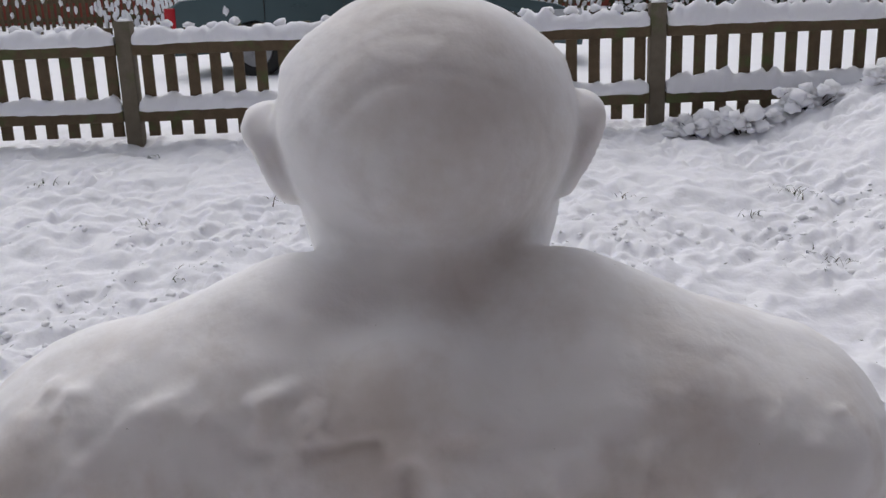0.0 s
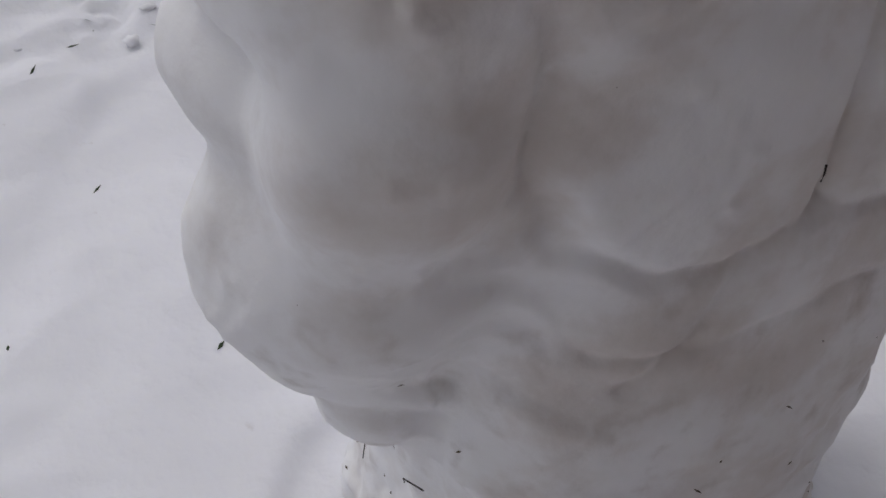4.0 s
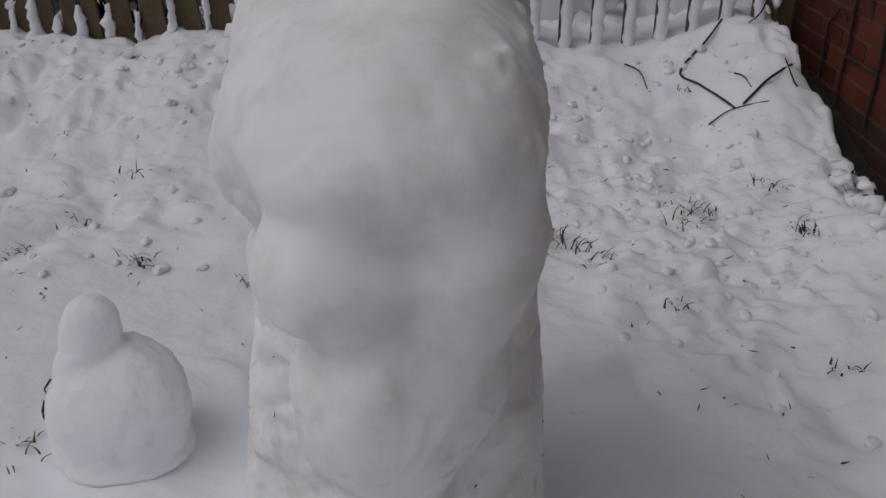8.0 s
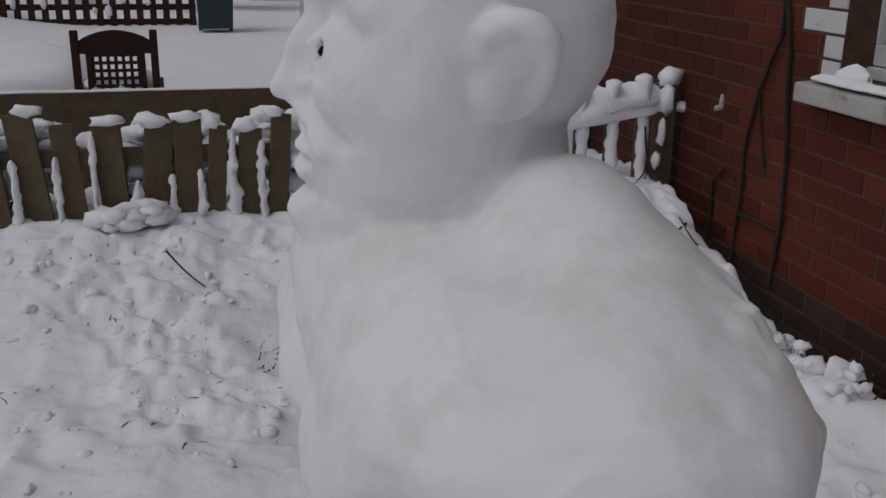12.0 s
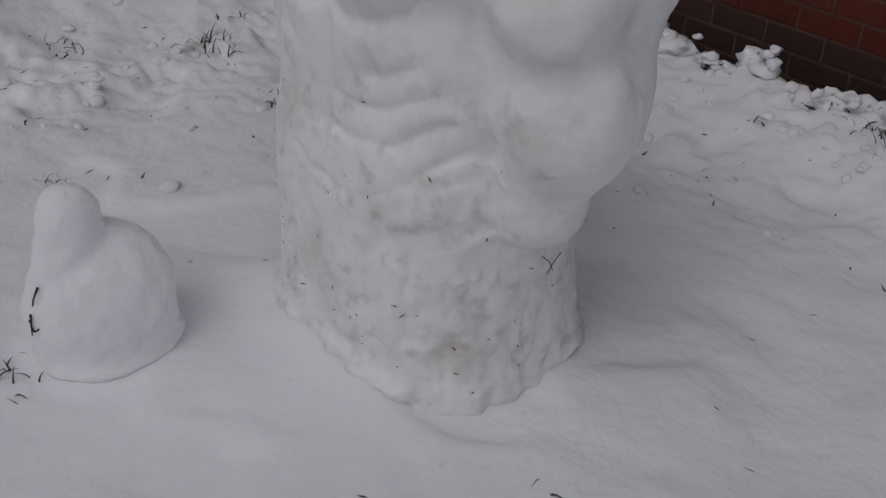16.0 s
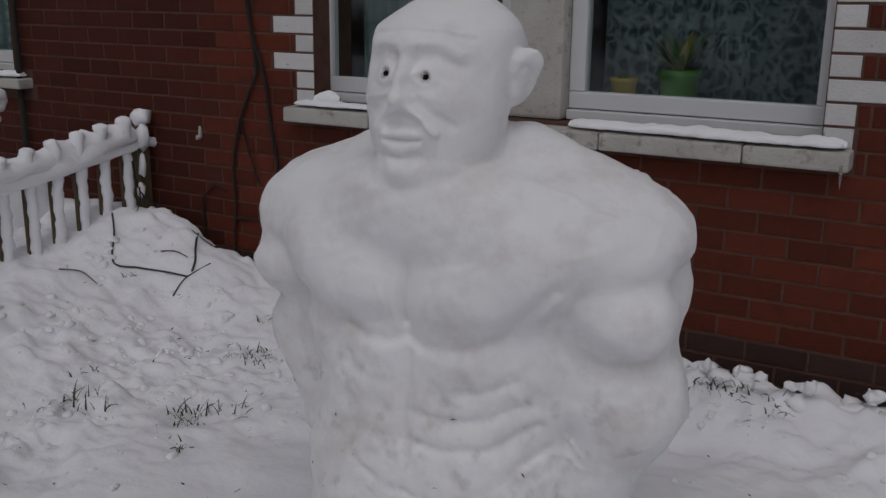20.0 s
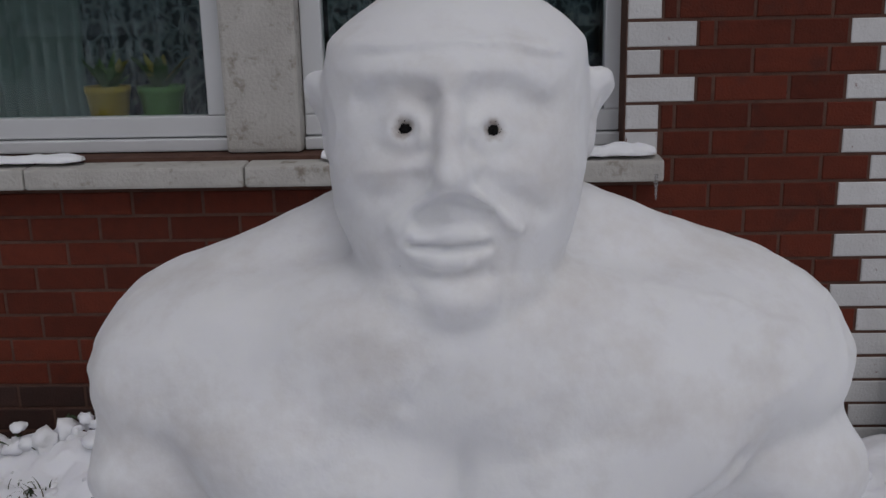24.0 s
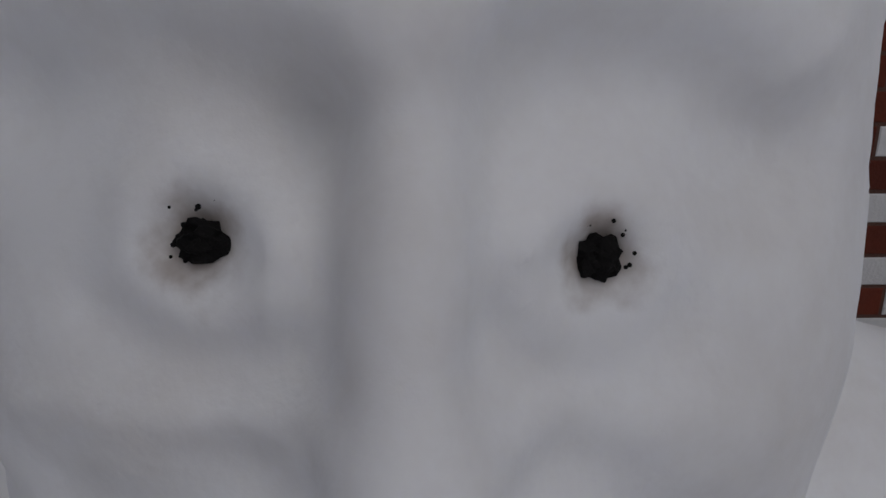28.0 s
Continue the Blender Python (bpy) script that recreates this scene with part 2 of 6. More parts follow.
def soil_and_tint_statue(m):
    """Coal dust round the eyes, soil specks rolled up with the snow, browner patches behind."""
    nt = m.node_tree
    bs = nt.nodes["Principled BSDF"]
    geo = nt.nodes.new("ShaderNodeNewGeometry")
    last = bs.inputs["Base Color"].links[0].from_socket
    warp = nt.nodes.new("ShaderNodeTexNoise")
    warp.inputs["Scale"].default_value = 90
    warp.inputs["Detail"].default_value = 4
    nt.links.new(geo.outputs["Position"], warp.inputs["Vector"])

    def lay(fac, color, amount):
        nonlocal last
        mul = nt.nodes.new("ShaderNodeMath")
        mul.operation = "MULTIPLY"
        mul.inputs[1].default_value = amount
        nt.links.new(fac, mul.inputs[0])
        mx = nt.nodes.new("ShaderNodeMix")
        mx.data_type = "RGBA"
        mx.inputs[7].default_value = (*color, 1)
        nt.links.new(mul.outputs[0], mx.inputs[0])
        nt.links.new(last, mx.inputs[6])
        last = mx.outputs[2]

    def ramp(value, a, b):
        mr = nt.nodes.new("ShaderNodeMapRange")
        mr.inputs[1].default_value, mr.inputs[2].default_value = a, b
        mr.interpolation_type = "SMOOTHSTEP"
        nt.links.new(value, mr.inputs[0])
        return mr.outputs[0]
    for ex, ez in ((0.355, 1.3225), (0.257, 1.319)):
        dist = nt.nodes.new("ShaderNodeVectorMath")
        dist.operation = "DISTANCE"
        dist.inputs[1].default_value = (ex, 2.000, ez)
        nt.links.new(geo.outputs["Position"], dist.inputs[0])
        jit = nt.nodes.new("ShaderNodeMath")
        jit.operation = "MULTIPLY_ADD"
        jit.inputs[1].default_value = 0.022
        nt.links.new(warp.outputs[0], jit.inputs[0])
        nt.links.new(dist.outputs["Value"], jit.inputs[2])
        lay(ramp(jit.outputs[0], 0.029, 0.013), (0.28, 0.21, 0.16), 0.8)
        lay(ramp(jit.outputs[0], 0.0165, 0.0140), (0.03, 0.025, 0.022), 0.9)
    speck = nt.nodes.new("ShaderNodeTexVoronoi")
    speck.inputs["Scale"].default_value = 15
    nt.links.new(geo.outputs["Position"], speck.inputs["Vector"])
    lay(ramp(speck.outputs["Distance"], 0.013, 0.008), (0.10, 0.075, 0.055), 0.7)
    muck = nt.nodes.new("ShaderNodeTexNoise")
    muck.inputs["Scale"].default_value = 19
    muck.inputs["Detail"].default_value = 6
    nt.links.new(geo.outputs["Position"], muck.inputs["Vector"])
    sep = nt.nodes.new("ShaderNodeSeparateXYZ")
    nt.links.new(geo.outputs["Position"], sep.inputs[0])
    rolled = nt.nodes.new("ShaderNodeMath")
    rolled.operation = "MULTIPLY"
    nt.links.new(ramp(muck.outputs[0], 0.52, 0.76), rolled.inputs[0])
    nt.links.new(ramp(sep.outputs["Z"], 0.85, 0.55), rolled.inputs[1])
    lay(rolled.outputs[0], (0.36, 0.32, 0.28), 0.42)
    # noise patches of brown that deepen towards the back (low y)
    back_noise = nt.nodes.new("ShaderNodeTexNoise")
    back_noise.inputs["Scale"].default_value = 5
    back_noise.inputs["Detail"].default_value = 5
    nt.links.new(geo.outputs["Position"], back_noise.inputs["Vector"])
    back_tint = nt.nodes.new("ShaderNodeMath")
    back_tint.operation = "MULTIPLY"
    nt.links.new(ramp(back_noise.outputs[0], 0.36, 0.62), back_tint.inputs[0])
    nt.links.new(ramp(sep.outputs["Y"], 1.69, 1.60), back_tint.inputs[1])
    lay(back_tint.outputs[0], (0.55, 0.47, 0.40), 0.36)
    nt.links.new(last, bs.inputs["Base Color"])


soil_and_tint_statue(SNOW_STATUE)
BRICK = make_mat("red_brick", (0.128, 0.025, 0.0115), rough=0.85, dark=(0.076, 0.017, 0.009), scale=25, bump=0.4, bump_scale=140,
                 spec=0.25, stain=(0.062, 0.020, 0.014), stain_scale=6, stain_low=0.55, stain_high=0.75, obj_random=0.24)
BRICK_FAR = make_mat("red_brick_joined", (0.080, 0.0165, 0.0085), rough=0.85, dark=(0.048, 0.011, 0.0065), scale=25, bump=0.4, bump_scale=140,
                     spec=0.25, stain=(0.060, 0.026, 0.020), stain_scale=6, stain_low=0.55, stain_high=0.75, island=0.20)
BRICK_DARK = make_mat("sooty_base_brick", (0.062, 0.030, 0.024), rough=0.9, dark=(0.034, 0.022, 0.019), scale=14, bump=0.4, bump_scale=120, spec=0.2, obj_random=0.2)
BRICK_WHITE = make_mat("white_painted_brick", (0.62, 0.62, 0.62), rough=0.7, dark=(0.50, 0.49, 0.48), scale=14, bump=0.35, bump_scale=110,
                       stain=(0.20, 0.11, 0.09), stain_scale=26, stain_low=0.66, stain_high=0.72, obj_random=0.08)
MORTAR = make_mat("grey_mortar", (0.155, 0.088, 0.066), rough=0.95, dark=(0.062, 0.032, 0.025), scale=18, bump=0.5, bump_scale=200, spec=0.15)
STONE_PAINT = make_mat("flaking_white_stone", (0.52, 0.51, 0.48), rough=0.8, dark=(0.36, 0.34, 0.31), scale=9, bump=0.5, bump_scale=80,
                       stain=(0.24, 0.21, 0.17), stain_scale=16, stain_low=0.56, stain_high=0.70)
UPVC = make_mat("white_upvc", (0.63, 0.64, 0.65), rough=0.35, dark=(0.56, 0.57, 0.58), scale=4)
WOOD = make_mat("weathered_fence_wood", (0.16, 0.115, 0.07), rough=0.85, dark=(0.075, 0.055, 0.035), scale=16, bump=0.5, bump_scale=70,
                stain=(0.10, 0.115, 0.05), stain_scale=7, stain_low=0.52, stain_high=0.68, spec=0.25)
WOOD_DARK = make_mat("dark_brown_stained_wood", (0.050, 0.024, 0.018), rough=0.8, dark=(0.025, 0.013, 0.010), scale=20, bump=0.3, bump_scale=70, spec=0.25)
COAL = make_mat("black_coal", (0.006, 0.006, 0.007), rough=0.9, spec=0.1, dark=(0.014, 0.013, 0.012), scale=60, bump=0.8, bump_scale=160)
GRASS = make_mat("winter_grass", (0.035, 0.06, 0.022), rough=0.8, dark=(0.02, 0.03, 0.012), scale=30)
STRAW = make_mat("dead_stalk", (0.09, 0.065, 0.03), rough=0.85, dark=(0.04, 0.03, 0.015), scale=40)
CABLE = make_mat("dark_green_hose", (0.015, 0.035, 0.03), rough=0.45, dark=(0.01, 0.02, 0.018), scale=20)
VINE = make_mat("dark_creeper_stem", (0.022, 0.014, 0.012), rough=0.9, dark=(0.012, 0.009, 0.008), scale=40)


for snow in (SNOW, SNOW_GROUND, SNOW_STATUE):
    node = snow.node_tree.nodes["Principled BSDF"]
    node.inputs["Subsurface Weight"].default_value = 0.5
    node.inputs["Subsurface Radius"].default_value = (1.0, 1.0, 1.1)
    node.inputs["Subsurface Scale"].default_value = 0.02


# ---------------------------------------------------------------- ground
def ground_height(x, y):
    """The snow's surface: level round the statue, banked along the wall, rising towards the street and the side fence."""
    z = 0.52 * smoothstep(3.4, 7.6, y) + 0.03 * smoothstep(8.2, 12.0, y) + 0.28 * smoothstep(15.5, 22.0, y)
    z = z + (0.06 + 0.035 * smoothstep(0.9, 1.5, x)) * smoothstep(0.75, 0.30, y) * smoothstep(3.2, 1.4, np.abs(x - 1.3)) + 0.05 * smoothstep(0.60, 0.15, y) * smoothstep(0.7, -0.1, x)
    z = z + 0.30 * smoothstep(2.1, 3.25, x) * smoothstep(9.0, 7.0, y) - 0.10 * smoothstep(3.6, 6.0, x)
    z = z + 0.06 * smoothstep(0.75, 0.2, y) * smoothstep(1.9, 2.6, x) * smoothstep(3.8, 3.0, x)
    trod = smoothstep(1.60, 1.10, np.hypot((x - 0.0) * 0.85, y - 2.1) + (fbm(x * 1.6, y * 1.6, 3.3, 3) - 0.5) * 0.9)
    wx = x + (fbm(x * 7, y * 7, 1.1, 2) - 0.5) * 0.05
    wy = y + (fbm(x * 7 + 11, y * 7, 7.7, 2) - 0.5) * 0.05
    ux, uy = 0.8 * wx - 0.6 * wy, 0.6 * wx + 0.8 * wy
    rough = (fbm(ux * 3.0 + 3, uy * 3.0, 0.5, 2, 0.5) - 0.5) * 0.075 + (fbm(x * 1.2, y * 1.2, 2.5, 2) - 0.5) * 0.06
    crumbs = 0.35 + 0.65 * smoothstep(0.38, 0.60, fbm(x * 1.7 + 5, y * 1.7, 6.6, 2))
    puffs = (vnoise(ux * 9.5, uy * 9.5, 8.1) - 0.5) * 0.052 + np.abs(2 * vnoise(wx * 15 + 4, wy * 15, 3.1) - 1) * 0.034 * crumbs + (vnoise(ux * 27, uy * 27 + 7, 5.5) - 0.5) * 0.044 * crumbs
    far = smoothstep(9.0, 7.4, y) * smoothstep(4.4, 3.3, np.abs(x - 0.8))
    z = z + (rough + puffs - 0.02) * (1 - trod * 0.84) * (0.07 + 0.93 * far)
    prints = smoothstep(0.52, 0.78, vnoise(ux * 4.2, uy * 3.4, 9.0)) * 0.022
    z = z + trod * ((fbm(ux * 3.0, uy * 3.0, 6.0, 3) - 0.5) * 0.050 - 0.008 - prints)
    # bare strip under the wall
    edge = 0.095 + 0.10 * (fbm(x * 7, x * 0 + 0.5, 2.0, 3, 0.6) - 0.5)
    z = z + trod * (vnoise(ux * 13, uy * 13, 4.4) - 0.5) * 0.010
    return z - 0.30 * smoothstep(edge + 0.05, edge - 0.02, y) * smoothstep(3.6, 3.3, x)


def axis_steps(lo, hi, fine_lo, fine_hi, fine, grow=1.12):
    pts = list(np.arange(fine_lo, fine_hi, fine))
    step, p = fine, fine_hi
    while p < hi:
        pts.append(p)
        step *= grow
        p += step
    pts.append(hi)
    step, p = fine, fine_lo - fine
    while p > lo:
        pts.insert(0, p)
        step *= grow
        p -= step
    pts.insert(0, lo)
    return np.array(pts)


gx = axis_steps(-900, 1500, -2.6, 4.2, 0.0168)
gy = axis_steps(-60, 1500, 0.03, 7.6, 0.0175, 1.08)
GX, GY = np.meshgrid(gx, gy, indexing="ij")
GZ = ground_height(GX, GY)
GZ = np.where(GY < 0, -0.15, GZ)
gn, gm = GX.shape
gi = np.arange(gn * gm).reshape(gn, gm)
gq = np.stack([gi[:-1, :-1], gi[1:, :-1], gi[1:, 1:], gi[:-1, 1:]], -1).reshape(-1, 4)
ground = part("ground", mesh_from("ground", np.stack([GX, GY, GZ], -1).reshape(-1, 3).tolist(), gq.tolist(), True), SNOW_GROUND)
tagged(ground, "garden lawn under lumpy trodden snow with grass poking through", "snow ground", kind="structure")


# ---------------------------------------------------------------- house wall
COURSE, BRICK_L, Z_TOP = 0.0853, 0.235, 1.385
# wall top is out of view, raised to two storeys to block more sky
WALL_X0, WALL_X1, WALL_TOP = -3.2, 8.0, 5.6
DOOR = (-2.12, -1.135, 0.16, 2.25)
W1 = (-0.195, 2.090, 0.985, 2.20)
W2 = (4.30, 6.85, 1.02, 2.25)


def wall_pieces(bm, x0, x1, y0, y1, z0, z1, holes):
    """A wall as blocks round rectangular openings (x0, x1, z0, z1)."""
    xs = sorted({x0, x1, *[h[0] for h in holes], *[h[1] for h in holes]})
    for a, b in zip(xs, xs[1:]):
        cuts = sorted((h[2], h[3]) for h in holes if h[0] <= a and h[1] >= b)
        low = z0
        for c, d in cuts:
            add_box(bm, (a, y0, low), (b, y1, c))
            low = d
        add_box(bm, (a, y0, low), (b, y1, z1))


bm = bmesh.new()
wall_pieces(bm, WALL_X0, WALL_X1, -0.30, 0.0022, -0.3, WALL_TOP, [W1, W2, DOOR])
wall_house = part("wall_house", bm, MORTAR)
tagged(wall_house, "red brick house wall with white painted quoins round the window", "house wall", kind="structure")
bm = bmesh.new()
add_box(bm, (WALL_X0, -4.0, -0.3), (WALL_X0 + 0.28, -0.30, WALL_TOP))
add_box(bm, (WALL_X1 - 0.28, -4.0, -0.3), (WALL_X1, -0.30, WALL_TOP))
add_box(bm, (WALL_X0 + 0.28, -4.0, -0.3), (WALL_X1 - 0.28, -3.8, WALL_TOP))
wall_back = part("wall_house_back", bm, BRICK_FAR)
tagged(wall_back, "side and rear brick walls of the house", "house wall", kind="structure")
bm = bmesh.new()
add_box(bm, (WALL_X0 - 0.15, -4.2, WALL_TOP + 0.004), (WALL_X1 + 0.15, 0.12, WALL_TOP + 0.2), 0.01)
tagged(part("roof_eaves", bm, SNOW), "snow covered eaves above the house wall", "eaves", kind="structure")


# ---------------------------------------------------------------- snow statue
def graded(lo, hi, fine_lo, fine_hi, coarse, fine):
    """Grid lines from lo to hi that stand closer between fine_lo and fine_hi."""
    return np.concatenate([np.arange(lo, fine_lo, coarse), np.arange(fine_lo, fine_hi, fine), np.arange(fine_hi, hi + coarse, coarse)])


def pillar(c, rows, cx, power):
    """A body of rounded sections; rows of height, half width, front, back."""
    zs, ws, fs, bs = zip(*rows)
    sl = c.near((cx - max(ws), min(bs), zs[0]), (cx + max(ws), max(fs), zs[-1]))
    gx, gy, gz = c.local(sl)
    zz = gz[0, 0, :]
    w = np.interp(zz, zs, ws)[None, None, :]
    f = np.interp(zz, zs, fs)[None, None, :]
    b = np.interp(zz, zs, bs)[None, None, :]
    mid, deep = (f + b) / 2, (f - b) / 2
    r = (np.abs((gx - cx) / w) ** power + np.abs((gy - mid) / deep) ** power) ** (1 / power)
    return sl, smax(smax((r - 1) * np.minimum(w, deep) * 1.05, gz - zs[-1], 0.04), zs[0] - gz, 0.01)


def stroke(u, v, points, width):
    """Soft line through points (u, v): 1 on it, falling to 0 at about twice its width."""
    best = np.full(u.shape, 9.0)
    for (u0, v0), (u1, v1) in zip(points, points[1:]):
        du, dv = u1 - u0, v1 - v0
        t = np.clip(((u - u0) * du + (v - v0) * dv) / (du * du + dv * dv), 0, 1)
        best = np.minimum(best, (u - u0 - t * du) ** 2 + (v - v0 - t * dv) ** 2)
    return np.exp(-best / width ** 2)


def build_statue():
    c = Clay(None, None, 0.0065, [graded(-0.42, 1.04, 0.10, 0.51, 0.0066, 0.0042), graded(1.40, 2.13, 1.93, 2.09, 0.0066, 0.0042), graded(-0.05, 1.53, 1.07, 1.45, 0.0066, 0.0042)])
    cx = 0.302
    # drum of a base, waist, chest
    c.add(pillar(c, ((-0.05, 0.362, 2.085, 1.492), (0.03, 0.350, 2.072, 1.508), (0.30, 0.342, 2.062, 1.518), (0.45, 0.334, 2.050, 1.528), (0.54, 0.325, 2.036, 1.540),
                             (0.65, 0.328, 2.032, 1.550), (0.73, 0.346, 2.030, 1.558), (0.82, 0.358, 2.010, 1.565), (0.92, 0.362, 2.004, 1.565), (1.00, 0.350, 1.985, 1.580), (1.07, 0.300, 1.960, 1.605)), 0.298, 3.0), 0.01)
    c.add(c.ellipsoid((0.31, 1.905, 0.985), (0.33, 0.125, 0.120)), 0.06)
    # neck, throat and the slopes to the shoulders
    c.add(c.cone((0.296, 1.79, 1.05), (0.298, 1.818, 1.27), 0.112, 0.108), 0.014)
    c.add(c.ellipsoid((0.285, 1.665, 1.060), (0.12, 0.085, 0.10)), 0.05)
    c.add(c.ellipsoid((cx, 1.895, 1.060), (0.19, 0.120, 0.100)), 0.06)
    for s in (-1, 1):
        low = -0.002 * (s > 0)

        def X(v):
            return cx + s * v - (0.026 if s > 0 else 0.004) * min(1, v / 0.4)
        c.add(c.cone((X(0.150), 1.745, 1.104 + low), (X(0.39), 1.765, 1.000 + low), 0.108, 0.108), 0.035)
        c.add(c.cone((X(0.06), 1.905, 1.020), (X(0.32), 1.868, 0.995), 0.112, 0.112), 0.05)
        c.add(c.ellipsoid((X(0.30), 1.700, 1.010 + low), (0.18, 0.115, 0.118), (0, s * 14, 0)), 0.05)
        # pectoral slab with a hanging lower edge that climbs to the shoulder
        c.add(c.ellipsoid((X(0.130), 1.945, 0.868), (0.172, 0.110, 0.106), (0, s * -5, 0)), 0.034)
        c.add(c.ellipsoid((X(0.240), 1.925, 0.922), (0.140, 0.108, 0.106), (0, s * -14, 0)), 0.045)
        # deltoid, biceps, triceps, forearm, wrist run into the base
        c.add(c.ellipsoid((X(0.398), 1.765, 0.995 + low), (0.142, 0.172, 0.114), (0, s * 12, 0)), 0.045)
        c.add(c.ellipsoid((X(0.396), 1.850, 0.975 + low), (0.116, 0.112, 0.092), (0, s * 10, 0)), 0.040)
        c.add(c.cone((X(0.376), 1.812, 0.93), (X(0.40), 1.785, 0.56), 0.110, 0.096), 0.045)
        c.add(c.ellipsoid((X(0.432), 1.838 - 0.008 * min(0, s), 0.846), (0.120, 0.120, 0.096), (0, s * 8, 0)), 0.042)
        c.add(c.ellipsoid((X(0.410), 1.686, 0.868), (0.110, 0.106, 0.136), (4, 0, 0)), 0.034)
        c.add(c.ellipsoid((X(0.436), 1.768 - 0.030 * min(0, s), 0.650), (0.122, 0.122, 0.150), (-8, s * 4, 0)), 0.034)
        c.add(c.ellipsoid((X(0.376), 1.786, 0.458), (0.086, 0.088, 0.126), (-8, s * 10, 0)), 0.050)
        c.add(c.cone((X(0.29), 1.725, 1.00), (X(0.30), 1.745, 0.62), 0.110, 0.096), 0.05)
        # upper and lower panel of the back
        c.add(c.ellipsoid((X(0.165), 1.660, 0.985), (0.150, 0.088, 0.150)), 0.045)
        c.add(c.ellipsoid((X(0.150), 1.660, 0.820), (0.170, 0.090, 0.132)), 0.050)
        c.add(c.ellipsoid((X(0.405), 1.715, 0.700), (0.105, 0.095, 0.130)), 0.050)
    # skull, then the flat upright face with its jaw
    c.add(c.ellipsoid((cx, 1.812, 1.345), (0.165, 0.164, 0.149)), 0.012)
    c.add(pillar(c, ((1.068, 0.048, 1.990, 1.80), (1.085, 0.072, 2.012, 1.78), (1.105, 0.098, 2.028, 1.77), (1.130, 0.119, 2.030, 1.76), (1.155, 0.132, 2.020, 1.76), (1.180, 0.142, 2.020, 1.76), (1.215, 0.151, 2.024, 1.75),
                     (1.260, 0.158, 2.028, 1.74), (1.285, 0.161, 2.022, 1.73), (1.320, 0.161, 2.010, 1.72), (1.350, 0.161, 2.004, 1.71), (1.385, 0.160, 2.000, 1.71), (1.415, 0.158, 1.980, 1.72), (1.440, 0.142, 1.950, 1.74)), 0.300, 2.05), 0.022)
    ear = [(1.820 + 0.036 * math.cos(radians(w)), 1.318 + 0.043 * math.sin(radians(w)) + 0.004 * math.cos(radians(w))) for w in range(10, 331, 20)]
    for s in (-1, 1):
        ex = cx - 0.009 * (s > 0)
        # ear: a hollow plate with a round rim that stands out at the back
        c.add(c.ellipsoid((ex + s * 0.160, 1.812, 1.316), (0.024, 0.038, 0.044), (6, s * 18, 0)), 0.014)

        c.add(c.ellipsoid((ex + s * 0.163, 1.832, 1.284), (0.015, 0.024, 0.026)), 0.014)

        def rim(p):
            return (ex + s * (0.156 + 0.044 * (1.866 - p[0]) / 0.09 * (p[1] - 1.268) / 0.08 + 0.14 * max(0, p[1] - 1.33)), p[0], p[1])
        for p, q in zip(ear, ear[1:]):
            c.add(c.cone(rim(p), rim(q), 0.0088, 0.0088), 0.014)
    # nose: a thin ridge that widens to the tip, folds falling from it past the mouth
    c.add(c.cone((0.305, 1.992, 1.375), (0.304, 2.020, 1.285), 0.007, 0.017), 0.034)
    c.add(c.cone((0.305, 2.000, 1.372), (0.304, 2.044, 1.280), 0.006, 0.009), 0.030)
    c.add(c.ellipsoid((0.304, 2.040, 1.276), (0.014, 0.017, 0.010), (-20, 0, 0)), 0.016)
    c.add(c.cone((0.292, 2.037, 1.268), (0.228, 2.013, 1.210), 0.007, 0.005), 0.010)
    c.add(c.cone((0.316, 2.035, 1.266), (0.368, 2.012, 1.216), 0.006, 0.005), 0.012)
    # lips: two full bows that meet in points
    for line, r in ((((0.363, 2.006, 1.1965), (0.342, 2.016, 1.2025), (0.309, 2.022, 1.2060), (0.276, 2.017, 1.2030), (0.253, 2.007, 1.1975)), 0.0078),
                    (((0.361, 2.006, 1.1945), (0.342, 2.014, 1.1815), (0.320, 2.021, 1.1760), (0.292, 2.021, 1.1760), (0.272, 2.014, 1.1815), (0.254, 2.006, 1.1950)), 0.0080)):
        for k, (p, q) in enumerate(zip(line, line[1:])):
            c.add(c.cone(p, q, r * (0.45 if k == 0 else 1.0), r * (0.45 if k == len(line) - 2 else 1.0)), 0.006)
    c.add(c.ellipsoid((0.294, 2.018, 1.130), (0.036, 0.024, 0.018)), 0.020)
    # creases and dents that follow the surface
    near = np.nonzero(np.abs(c.d) < 0.034)
    px, py, pz = c.x[near[0], 0, 0], c.y[0, near[1], 0], c.z[0, 0, near[2]]

    def ridge(v, w):
        return np.exp(-(v / w) ** 2)

    def between(a, b, v, e=0.03):
        return smoothstep(a - e, a + e, v) * smoothstep(b + e, b - e, v)
    ax = np.abs(px - cx)
    front = smoothstep(1.88, 1.94, py) * smoothstep(1.10, 1.06, pz)
    back = smoothstep(1.74, 1.68, py)
    patch = fbm(px * 9 + 4, py * 9, pz * 9, 2)
    wob = (patch - 0.5) * 0.05
    wx, wz = px + wob * 0.25, pz + (fbm(px * 11, py * 11 + 5, pz * 11, 2) - 0.5) * 0.012
    # breast bone, lower edge of the breast, rows of the belly, the bow below them
    groove = front * 0.020 * stroke(wx, wz, ((0.300, 0.80), (0.302, 0.86), (0.296, 0.95)), 0.013) * smoothstep(0.98, 0.84, pz)
